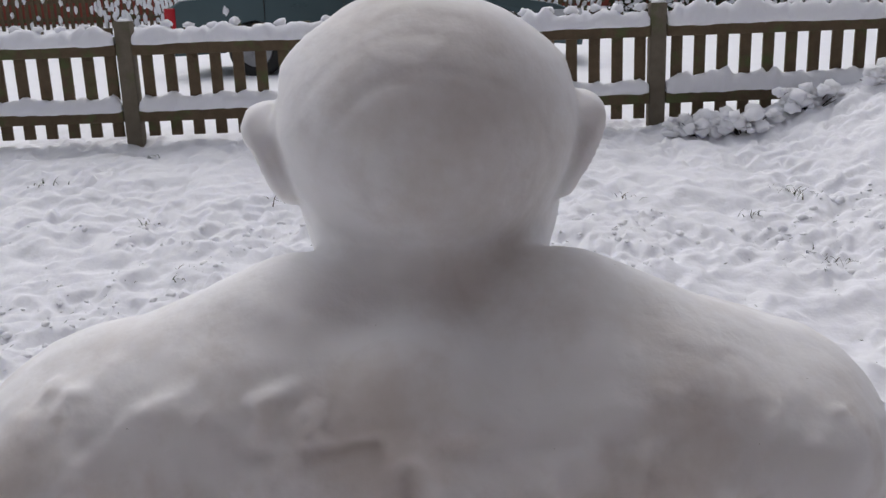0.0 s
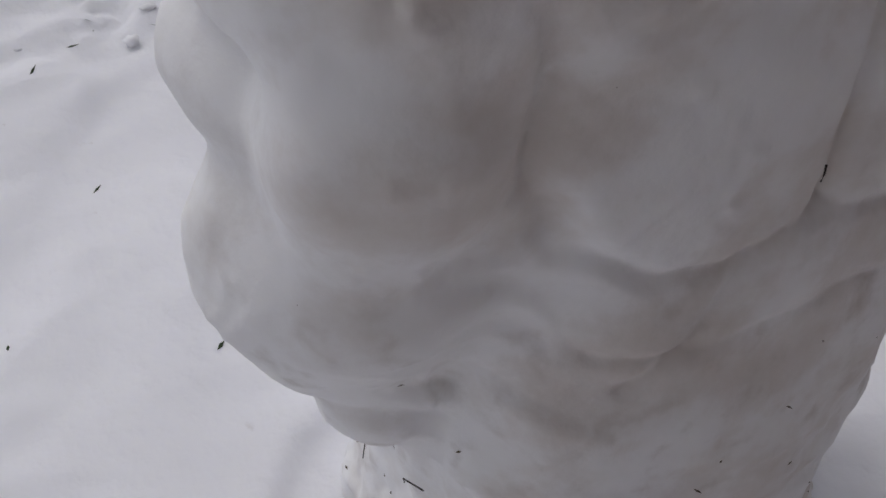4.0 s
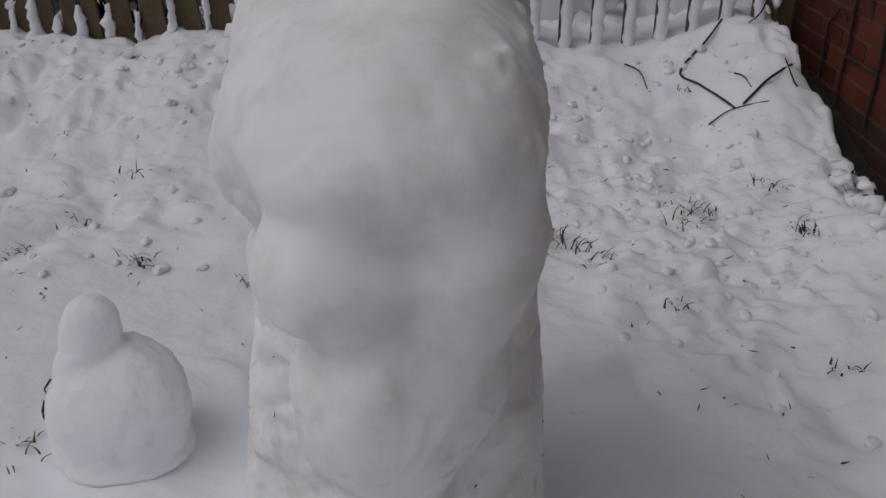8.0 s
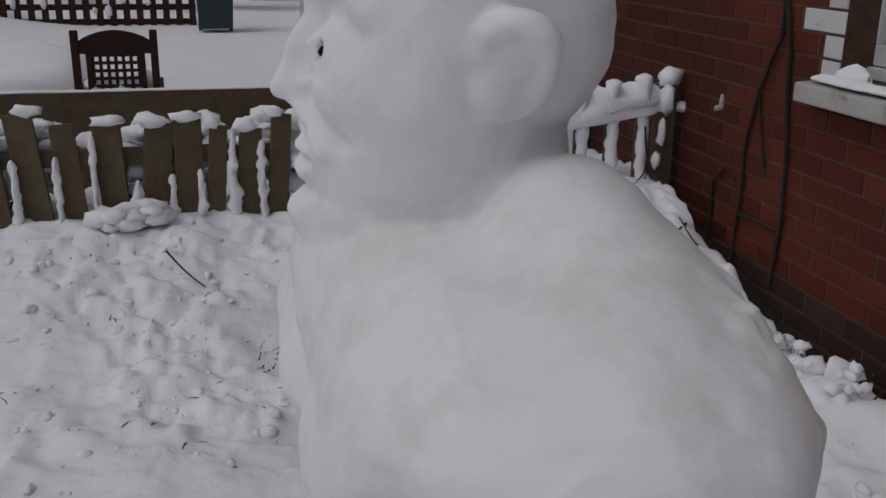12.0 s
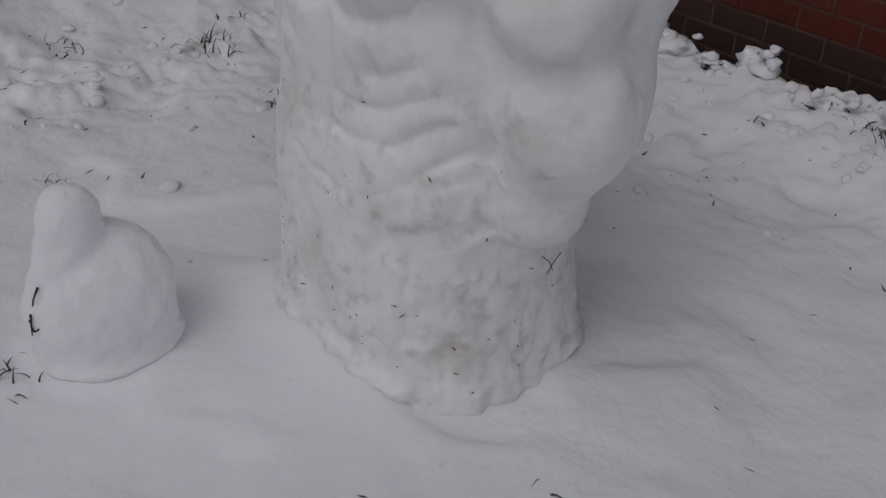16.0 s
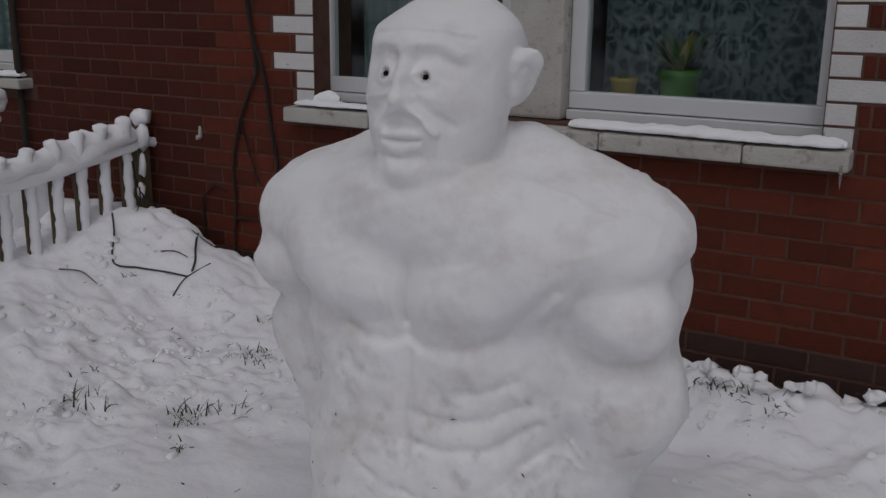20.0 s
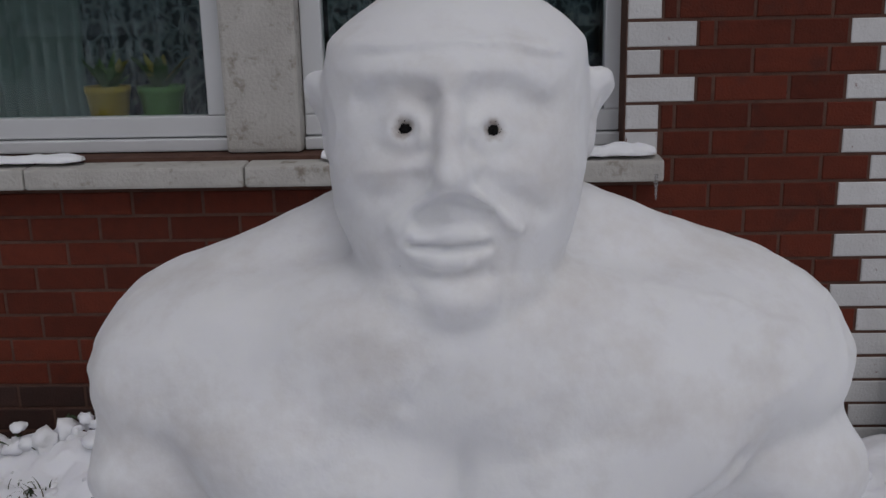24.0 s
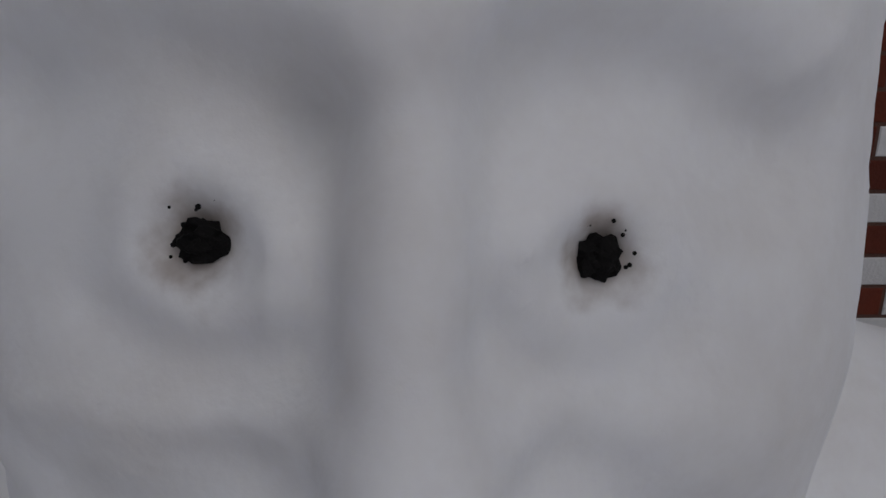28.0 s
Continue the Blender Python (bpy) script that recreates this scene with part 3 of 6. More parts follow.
    groove = groove + front * 0.012 * stroke(wx, wz, ((0.45, 0.775), (0.40, 0.752), (0.34, 0.752), (0.30, 0.775), (0.25, 0.750), (0.17, 0.752), (0.09, 0.790), (0.03, 0.850), (-0.04, 0.915)), 0.014)
    groove = groove + front * 0.010 * stroke(wx, wz, ((0.285, 0.73), (0.29, 0.60), (0.275, 0.48)), 0.014)
    for line, deep in ((((0.42, 0.665), (0.34, 0.655), (0.29, 0.665), (0.22, 0.648), (0.12, 0.668), (0.05, 0.705)), 0.012), (((0.40, 0.600), (0.33, 0.590), (0.28, 0.602), (0.20, 0.590), (0.11, 0.610), (0.03, 0.652)), 0.014),
                       (((0.41, 0.535), (0.33, 0.525), (0.28, 0.535), (0.20, 0.524), (0.10, 0.548), (0.01, 0.600)), 0.013), (((0.455, 0.500), (0.40, 0.452), (0.33, 0.420), (0.24, 0.408), (0.16, 0.414), (0.07, 0.470), (0.0, 0.540)), 0.018),
                       (((0.44, 0.700), (0.415, 0.60), (0.42, 0.50)), 0.010), (((0.07, 0.74), (0.055, 0.64), (0.04, 0.56)), 0.010)):
        groove = groove + front * deep * stroke(wx, wz, line, 0.012) * (0.20 + 0.45 * smoothstep(0.35, 0.58, patch))
    # spine, edges under the blades and under the flanks, the arm's edge
    groove = groove + back * 0.020 * stroke(wx, wz, ((0.272, 1.03), (0.276, 0.95), (0.286, 0.86), (0.285, 0.73)), 0.018)
    groove = groove + back * 0.009 * stroke(wx, wz, ((0.12, 1.062), (0.18, 1.058), (0.24, 1.066)), 0.010)
    groove = groove + back * 0.004 * stroke(wx, wz, ((0.31, 1.062), (0.38, 1.055), (0.44, 1.065)), 0.010)
    groove = groove + back * 0.009 * stroke(wx, wz, ((0.005, 0.80), (0.03, 0.742), (0.10, 0.700), (0.18, 0.692), (0.25, 0.715), (0.285, 0.735), (0.33, 0.712), (0.42, 0.700), (0.52, 0.735), (0.58, 0.80)), 0.012)
    groove = groove + back * 0.010 * stroke(wx, wz, ((0.10, 0.55), (0.16, 0.60), (0.20, 0.69)), 0.014)
    groove = groove + back * 0.006 * stroke(wx, wz, ((0.06, 0.60), (0.18, 0.585), (0.36, 0.60), (0.50, 0.58)), 0.010)
    for s in (-1, 1):
        groove = groove + back * 0.012 * stroke((wx - 0.285) * s + wob * 0.5, wz, ((0.335, 1.00), (0.315, 0.95), (0.322, 0.88), (0.300, 0.80), (0.270, 0.73)), 0.017) * smoothstep(0.30, 0.60, patch)
    nape = smoothstep(1.76, 1.70, py) * smoothstep(1.16, 1.20, pz)
    for k in range(7):
        r0 = 0.050 + 0.016 * k
        arc_line = np.hypot(px - cx - 0.012 * math.sin(k * 2.1), pz - 1.315 + 0.01 * math.cos(k * 1.7)) - r0 + wob * 0.5
        groove = groove + nape * 0.0012 * ridge(arc_line, 0.005) * smoothstep(0.42, 0.60, fbm(px * 7 + k, py * 7, pz * 7 + 3 * k, 2))
    yoke = back * between(0.98, 1.14, pz)
    groove = groove + yoke * np.maximum(0, fbm(px * 30 + pz * 9, py * 30, pz * 30 - px * 9, 2) - 0.50) * -0.018 * smoothstep(0.46, 0.60, fbm(px * 8, py * 8 + 2, pz * 8, 2))
    # face
    face = smoothstep(1.925, 1.96, py) * between(1.08, 1.46, pz, 0.01)
    fx, fz = px + (fbm(px * 30, py * 30, pz * 30, 2) - 0.5) * 0.008, pz + (fbm(px * 30 + 9, py * 30, pz * 30, 2) - 0.5) * 0.008
    hollow = 0.0
    for line, width, deep in ((((0.400, 1.350), (0.365, 1.365), (0.332, 1.358)), 0.020, 0.014), (((0.276, 1.362), (0.242, 1.362), (0.206, 1.338)), 0.020, 0.016), (((0.328, 1.352), (0.324, 1.318)), 0.010, 0.007), (((0.283, 1.348), (0.286, 1.312)), 0.009, 0.007),
                              (((0.385, 1.302), (0.350, 1.294), (0.325, 1.302)), 0.010, 0.006), (((0.285, 1.300), (0.265, 1.293), (0.235, 1.302)), 0.010, 0.005),
                              (((0.398, 1.246), (0.372, 1.246), (0.346, 1.262)), 0.013, 0.010), (((0.264, 1.268), (0.235, 1.244), (0.205, 1.228)), 0.013, 0.011),
                              (((0.342, 1.226), (0.304, 1.242), (0.266, 1.228)), 0.013, 0.013), (((0.340, 1.2165), (0.305, 1.2220), (0.272, 1.2170)), 0.006, 0.008),
                              (((0.352, 1.1935), (0.306, 1.1910), (0.262, 1.1945)), 0.0045, 0.011), (((0.345, 1.160), (0.305, 1.152), (0.262, 1.160)), 0.008, 0.007),
                              (((0.380, 1.190), (0.372, 1.160), (0.345, 1.135)), 0.010, 0.004), (((0.240, 1.192), (0.238, 1.160), (0.250, 1.130)), 0.010, 0.005),
                              (((0.430, 1.402), (0.365, 1.408), (0.305, 1.411), (0.240, 1.408), (0.175, 1.394)), 0.006, 0.006)):
        hollow = hollow + deep * stroke(fx, fz, line, width)
    for line, width, high in ((((0.420, 1.372), (0.370, 1.390), (0.320, 1.384)), 0.014, 0.005), (((0.290, 1.388), (0.240, 1.390), (0.195, 1.366)), 0.014, 0.005), (((0.412, 1.270), (0.380, 1.276), (0.345, 1.284)), 0.007, 0.005), (((0.205, 1.272), (0.240, 1.278)), 0.008, 0.004),
                              (((0.430, 1.412), (0.365, 1.419), (0.305, 1.422), (0.240, 1.418), (0.175, 1.405)), 0.007, 0.006), (((0.375, 1.332), (0.355, 1.342), (0.334, 1.330)), 0.006, 0.003), (((0.276, 1.330), (0.257, 1.339), (0.236, 1.328)), 0.006, 0.003),
                              (((0.328, 1.372), (0.292, 1.374)), 0.012, 0.004)):
        hollow = hollow - high * stroke(fx, fz, line, width)
    for ex, ez in ((0.355, 1.325), (0.257, 1.322)):
        er = np.hypot(px - ex, pz - ez)
        hollow = hollow + 0.008 * ridge(er, 0.007) - 0.005 * ridge(er - 0.019, 0.008)
    groove = groove + face * hollow * 0.72
    # hand-smoothed unevenness, trowel scrapes, crumbs, a rougher base with finger strokes down it
    bumpy = (fbm(px * 6, py * 6, pz * 6, 2) - 0.5) * 0.024 + (fbm(px * 19, py * 19, pz * 19, 2, 0.6) - 0.5) * 0.009
    low = np.maximum(smoothstep(0.50, 0.34, pz) * (1 - 0.5 * back), 0.5 * front * between(0.40, 0.72, pz) * smoothstep(0.29, 0.22, ax))
    crust = fbm(px * 42, py * 42, pz * 42, 2, 0.6)
    crumb = np.maximum(0, crust - 0.50) * smoothstep(0.54, 0.66, fbm(px * 13 + 7, py * 13, pz * 13, 2))
    bumpy = bumpy - crumb * (0.02 * low + 0.03 * back * between(0.70, 1.10, pz))
    bumpy = bumpy + low * ((fbm(px * 17, py * 17, pz * 12, 3, 0.6) - 0.5) * 0.013 + (fbm(px * 26, py * 26, pz * 3, 2) - 0.5) * 0.013 * smoothstep(0.42, 0.30, pz))
    bumpy = bumpy - smoothstep(0.06, 0.0, pz) * np.maximum(0, fbm(px * 24, py * 24, pz * 24, 2) - 0.42) * 0.05
    calm = smoothstep(1.08, 1.16, pz)
    trowel = fbm(px * 7 + 3, py * 7, pz * 7 + 8, 2, 0.4)
    facet = ridge(trowel - 0.46, 0.018) + ridge(trowel - 0.58, 0.015)
    bumpy = bumpy - facet * 0.003 * smoothstep(0.40, 0.60, patch) * (1 - 0.6 * front) + (fbm(px * 11 + 20, py * 11, pz * 11, 1) - 0.5) * 0.012 * (1 - calm)
    scrape = (fbm(px * 8 + pz * 6, py * 8, pz * 26 + px * 8, 2, 0.5) - 0.5) * 0.011 * smoothstep(0.40, 0.60, fbm(px * 5 + 9, py * 5, pz * 5, 2))
    c.d[near] += groove + bumpy * (1 - 0.55 * calm) * (1 - 0.25 * back) + scrape * (1 - 0.5 * yoke)
    return c.mesh("snow_statue")


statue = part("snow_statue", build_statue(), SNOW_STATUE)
tagged(statue, "life-size muscular torso sculpted from packed white snow on a drum base", "snow sculpture")
STATUE_CO = np.empty(len(statue.data.vertices) * 3)
statue.data.vertices.foreach_get("co", STATUE_CO)
STATUE_CO = STATUE_CO.reshape(-1, 3)


def face_front(x, z):
    """How far the statue's face reaches towards the front at a place on it."""
    hit = STATUE_CO[np.hypot(STATUE_CO[:, 0] - x, STATUE_CO[:, 2] - z) < 0.005]
    return float(hit[:, 1].max())


def coal_lump(at, size, seed):
    """A broken lump with grains crumbled off round it."""
    rng = random.Random(seed)
    bm = bmesh.new()
    bmesh.ops.create_icosphere(bm, subdivisions=3, radius=1.0)
    for v in bm.verts:
        n = noise.noise(v.co * 2.2 + Vector((seed, 0, 0))) * 0.35 + noise.noise(v.co * 6 + Vector((seed, 3, 0))) * 0.30
        v.co *= 1 + n
        v.co = Vector((v.co.x * size[0], v.co.y * size[1], v.co.z * size[2]))
    ob = part("coal_lump", bm, COAL)
    ob.location = at
    tagged(ob, "crumbling black coal lump pressed into the snow statue as an eye", "coal", "coal eyes")
    for i in range(26):
        w, d = rng.uniform(0, 6.28), abs(rng.gauss(0.0095, 0.003))
        grain = bmesh.new()
        bmesh.ops.create_icosphere(grain, subdivisions=1, radius=rng.uniform(0.0003, 0.0009))
        bmesh.ops.translate(grain, vec=(d * math.cos(w), 0.002 - d * 0.05, d * math.sin(w)), verts=grain.verts)
        part("grain", grain, COAL, ob)
    return ob


coal_lump((0.354, face_front(0.354, 1.3225) - 0.003, 1.3225), (0.0078, 0.006, 0.0056), 1)
coal_lump((0.257, face_front(0.257, 1.3195) - 0.003, 1.3195), (0.0064, 0.006, 0.0060), 5)


def build_rabbit():
    c = Clay((0.36, 2.18, -0.06), (0.90, 2.76, 0.46), 0.0075)
    c.add(c.ellipsoid((0.60, 2.410, 0.100), (0.135, 0.130, 0.170)), 0.01)
    c.add(c.ellipsoid((0.60, 2.490, 0.085), (0.125, 0.120, 0.150)), 0.05)
    c.add(c.cone((0.60, 2.505, 0.15), (0.60, 2.470, 0.325), 0.074, 0.062), 0.016)
    c.add(c.ellipsoid((0.60, 2.44, -0.01), (0.145, 0.160, 0.035)), 0.04)
    near = np.nonzero(np.abs(c.d) < 0.05)
    px, py, pz = c.x[near[0], 0, 0], c.y[0, near[1], 0], c.z[0, 0, near[2]]
    c.d[near] += (fbm(px * 12, py * 12, pz * 12, 3) - 0.5) * 0.020 + (fbm(px * 34, py * 34, pz * 34, 2) - 0.5) * 0.012
    return c.mesh("snow_figure")


tagged(part("snow_figure", build_rabbit(), SNOW), "small rounded snow figure with an upright lobe on trodden snow", "snow sculpture")




# ---------------------------------------------------------------- bricks, quoins, sill
def brick_mesh(name, length, height, depth=0.018, chamfer=0.003):
    """The proud face of one brick, chamfered, in the plane y = 0 with its front towards +y."""
    l, h, c = length / 2, height / 2, chamfer
    v = [(-l, -0.012, -h), (l, -0.012, -h), (l, -0.012, h), (-l, -0.012, h),
         (-l, depth - c - 0.012, -h), (l, depth - c - 0.012, -h), (l, depth - c - 0.012, h), (-l, depth - c - 0.012, h),
         (-l + c, depth - 0.012, -h + c), (l - c, depth - 0.012, -h + c), (l - c, depth - 0.012, h - c), (-l + c, depth - 0.012, h - c)]
    f = [(0, 1, 5, 4), (1, 2, 6, 5), (2, 3, 7, 6), (3, 0, 4, 7), (4, 5, 9, 8), (5, 6, 10, 9), (6, 7, 11, 10), (7, 4, 8, 11), (8, 9, 10, 11)]
    return v, f


BRICKS = {}


def lay_brick(x0, x1, z0, z1, mat, parent):
    key = (round(x1 - x0, 3), round(z1 - z0, 3), mat.name)
    if key not in BRICKS:
        me = mesh_from("brick", *brick_mesh("brick", key[0], key[1]))
        me.materials.append(mat)
        BRICKS[key] = me
    ob = new("brick", BRICKS[key])
    ob.location = ((x0 + x1) / 2, random.uniform(-0.001, 0.0015), (z0 + z1) / 2)
    ob.rotation_euler = (random.uniform(-0.006, 0.006), random.uniform(-0.003, 0.003), random.uniform(-0.006, 0.006))
    ob.parent = parent


def course_spans(k):
    """The bricks of one course of the wall: (x0, x1, kind), left out where the window, sill, door or quoins are."""
    top = Z_TOP - k * COURSE
    z0, z1 = top - COURSE + 0.010, top
    white = []
    even = k % 2 == 0
    white.append((-1.13, -0.88 if even else -0.975))
    if z0 > 0.95:
        long_one = even and k < 3
        white.append((-0.415 if long_one else -0.305, -0.195))
        white.append((2.09, 2.335 if long_one else 2.20))
    gaps = [(-2.12, -1.13), *white]
    for w, sill_lo, sill_hi in ((W1, -0.314, 2.215), (W2, 4.14, 6.96)):
        if z1 > w[2] and z0 < w[3]:
            gaps.append((w[0], w[1]))
        if z1 > 0.915 and z0 < 0.985:
            gaps.append((sill_lo, sill_hi))
    gaps.sort()
    runs, x = [], WALL_X0
    for a, b in gaps:
        if a > x:
            runs.append((x, a))
        x = max(x, b)
    runs.append((x, WALL_X1))
    out = [(a + 0.004, b - 0.004, "white") for a, b in white]
    off = 0.0 if even else BRICK_L / 2
    for a, b in runs:
        n = math.floor((a - off) / BRICK_L)
        while True:
            p, q = max(a, off + n * BRICK_L), min(b, off + (n + 1) * BRICK_L)
            n += 1
            if p >= b - 1e-6:
                break
            if q - p > 0.03:
                out.append((p + 0.005, q - 0.005, "red"))
    return z0, z1, out


far_red, far_dark, far_white = ([], []), ([], []), ([], [])


def join_brick(store, x0, x1, z0, z1):
    v, f = brick_mesh("b", x1 - x0, z1 - z0)
    n = len(store[0])
    cx, cz = (x0 + x1) / 2, (z0 + z1) / 2
    store[0].extend((a + cx, b, c + cz) for a, b, c in v)
    store[1].extend(tuple(i + n for i in q) for q in f)


for k in range(-49, 18):
    z0, z1, spans = course_spans(k)
    for x0, x1, kind in spans:
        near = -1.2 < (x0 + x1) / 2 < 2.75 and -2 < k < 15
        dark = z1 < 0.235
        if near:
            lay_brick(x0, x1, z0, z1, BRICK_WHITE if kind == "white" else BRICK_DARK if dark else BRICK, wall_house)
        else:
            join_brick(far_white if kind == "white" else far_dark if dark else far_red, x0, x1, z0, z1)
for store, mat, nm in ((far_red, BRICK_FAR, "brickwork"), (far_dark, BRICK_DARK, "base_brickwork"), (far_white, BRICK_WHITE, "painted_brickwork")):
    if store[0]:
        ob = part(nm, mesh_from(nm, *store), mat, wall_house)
        tagged(ob, kind="stuff")


# ---------------------------------------------------------------- windows
GLASS = bpy.data.materials.new("window_glass")
GLASS.use_nodes = True
gb = GLASS.node_tree.nodes["Principled BSDF"]
gb.inputs["Base Color"].default_value = (0.75, 0.85, 0.84, 1)
gb.inputs["Roughness"].default_value = 0.02
gb.inputs["Transmission Weight"].default_value = 1.0
gb.inputs["IOR"].default_value = 1.45
ROOM = make_mat("dim_room_plaster", (0.25, 0.27, 0.27), rough=0.9, dark=(0.18, 0.2, 0.2), scale=3)
LACE = bpy.data.materials.new("lace_curtain")
LACE.use_nodes = True
lt = LACE.node_tree
lb = lt.nodes["Principled BSDF"]
lb.inputs["Roughness"].default_value = 0.9
l_geo = lt.nodes.new("ShaderNodeNewGeometry")
l_warp = lt.nodes.new("ShaderNodeTexNoise")
l_warp.inputs["Scale"].default_value = 14
l_mul = lt.nodes.new("ShaderNodeVectorMath")
l_mul.operation = "MULTIPLY_ADD"
l_mul.inputs[1].default_value = (0.12, 0.12, 0.12)
l_vor = lt.nodes.new("ShaderNodeTexVoronoi")
l_vor.feature = "DISTANCE_TO_EDGE"
l_vor.inputs["Scale"].default_value = 17
l_ramp = lt.nodes.new("ShaderNodeMapRange")
l_ramp.inputs[1].default_value, l_ramp.inputs[2].default_value = 0.0, 0.22
l_mix = lt.nodes.new("ShaderNodeMix")
l_mix.data_type = "RGBA"
l_mix.inputs[6].default_value = (0.15, 0.19, 0.205, 1)
l_mix.inputs[7].default_value = (0.028, 0.040, 0.048, 1)
lt.links.new(l_geo.outputs["Position"], l_warp.inputs["Vector"])
lt.links.new(l_warp.outputs["Color"], l_mul.inputs[0])
lt.links.new(l_geo.outputs["Position"], l_mul.inputs[2])
lt.links.new(l_mul.outputs[0], l_vor.inputs["Vector"])
lt.links.new(l_vor.outputs["Distance"], l_ramp.inputs[0])
lt.links.new(l_ramp.outputs[0], l_mix.inputs[0])
lt.links.new(l_mix.outputs[2], lb.inputs["Base Color"])
DRAPE = make_mat("pale_green_drape", (0.20, 0.26, 0.25), rough=0.9, dark=(0.11, 0.16, 0.155), scale=8)


def frame_unit(window, x0, x1, z0, z1):
    """A uPVC casement: outer frame bars, a drip bar, and its pane."""
    y0, y1, w = -0.185, -0.122, 0.070
    bars = (("frame_bar", (x0, y0, z0 + 0.05), (x1, y1, z0 + 0.05 + w)), ("frame_bar", (x0, y0, z1 - w), (x1, y1, z1)),
            ("frame_bar", (x0, y0, z0 + 0.05 + w), (x0 + w, y1, z1 - w)), ("frame_bar", (x1 - w, y0, z0 + 0.05 + w), (x1, y1, z1 - w)),
            ("drip_bar", (x0, y0, z0 + 0.004), (x1, y1 + 0.022, z0 + 0.046)))
    for nm, lo, hi in bars:
        part(nm, box(lo, hi, 0.006), UPVC, window)
    pane = part("pane", box((x0 + w, -0.157, z0 + 0.05 + w), (x1 - w, -0.151, z1 - w)), GLASS, window)
    pane.visible_shadow = False


def drape_mesh(x0, x1, z0, z1, y, folds):
    verts, faces = [], []
    n = folds * 8
    for i in range(n + 1):
        t = i / n
        yy = y + 0.025 * math.sin(t * folds * 2 * math.pi)
        verts += [(x0 + (x1 - x0) * t, yy, z0), (x0 + (x1 - x0) * t, yy, z1)]
    for i in range(n):
        faces.append((2 * i, 2 * i + 2, 2 * i + 3, 2 * i + 1))
    me = mesh_from("curtain", verts, faces, True)
    return me


window_1 = empty("window_1", (0, 0, 0), "white uPVC double window with lace curtain and stone mullion", "window", kind="structure")
frame_unit(window_1, 1.100, 2.150, 0.985, 2.20)
frame_unit(window_1, -0.215, 0.845, 0.985, 2.20)
part("mullion", box((0.848, -0.20, 0.988), (1.097, -0.050, 2.20), 0.014), STONE_PAINT, window_1, "flaking white painted stone mullion")
window_2 = empty("window_2", (0, 0, 0), "white uPVC window of the next house with snowy stone sill", "window", kind="structure")
frame_unit(window_2, 4.305, 5.47, 1.02, 2.25)
frame_unit(window_2, 6.02, 6.845, 1.02, 2.25)
part("mullion", box((5.472, -0.20, 1.02), (6.018, -0.05, 2.25), 0.012), UPVC, window_2)


def sill(name, x0, x1, joints, z0, z1, label):
    holder = empty(name, (0, 0, 0), label, "window sill", kind="structure")
    xs = [x0, *joints, x1]
    for a, b in zip(xs, xs[1:]):
        bm = box((a + 0.002, -0.20, z0), (b - 0.002, 0.098, z1), 0.010)
        for v in bm.verts:
            if v.co.z > (z0 + z1) / 2:
                v.co.z -= 0.10 * max(0.0, v.co.y + 0.05)
        part("sill_stone", bm, STONE_PAINT, holder)
    return holder


sill("sill_1", -0.312, 2.213, (0.06, 0.62, 1.011, 1.72), 0.900, 0.982, "weathered white stone window sill with streaks and old joints")
sill("sill_2", 4.142, 6.958, (4.9, 5.9), 0.942, 1.012, "weathered white stone sill of the next house")
part("lintel_1", box((-0.35, -0.20, 2.204), (2.25, 0.012, 2.40), 0.008), STONE_PAINT)
tagged(bpy.data.objects["lintel_1"], "painted stone lintel over the window", "lintel", kind="structure")
part("lintel_2", box((4.15, -0.20, 2.254), (7.0, 0.012, 2.45), 0.008), STONE_PAINT)
tagged(bpy.data.objects["lintel_2"], "painted stone lintel over the next window", "lintel", kind="structure")

# rooms behind the glass
bm = bmesh.new()
for lo, hi in (((-1.0, -2.6, 0.3), (3.0, -2.55, 2.7)), ((-1.05, -2.6, 0.3), (-1.0, -0.31, 2.7)), ((3.0, -2.6, 0.3), (3.05, -0.31, 2.7)),
               ((-1.0, -2.55, 0.25), (3.0, -0.31, 0.3)), ((-1.0, -2.55, 2.65), (3.0, -0.31, 2.7))):
    add_box(bm, lo, hi)
tagged(part("wall_room", bm, ROOM), "plain plaster walls of the room behind the window", "room wall", kind="structure")
bm = bmesh.new()
for lo, hi in (((3.9, -2.6, 0.3), (7.0, -2.55, 2.7)), ((3.85, -2.6, 0.3), (3.9, -0.31, 2.7)), ((7.0, -2.6, 0.3), (7.05, -0.31, 2.7)),
               ((3.9, -2.55, 0.25), (7.0, -0.31, 0.3)), ((3.9, -2.55, 2.65), (7.0, -0.31, 2.7))):
    add_box(bm, lo, hi)
tagged(part("wall_room_next", bm, ROOM), "plain plaster walls of the next room", "room wall", kind="structure")
for x0, x1, mat, lab in ((-0.16, 0.79, LACE, "grey-blue lace net curtain with a scrolling leaf pattern"), (1.105, 1.70, LACE, "grey-blue lace net curtain with a scrolling leaf pattern"),
                         (1.68, 2.08, DRAPE, "pale green curtain hanging in soft folds"), (4.34, 5.46, DRAPE, "pale green curtain hanging in soft folds"), (6.03, 6.83, DRAPE, "pale green curtain hanging in soft folds")):
    ob = part("curtain", drape_mesh(x0, x1, 1.02, 2.35, -0.385 if mat is LACE else -0.40, 7), mat)
    tagged(ob, lab, "curtain", "curtains")
part("window_board", box((-0.18, -0.345, 1.030), (0.84, -0.19, 1.068), 0.006), UPVC)
tagged(bpy.data.objects["window_board"], "white inner window board", "window board", kind="structure")
part("window_board_2", box((1.105, -0.345, 1.030), (2.10, -0.19, 1.068), 0.006), UPVC)
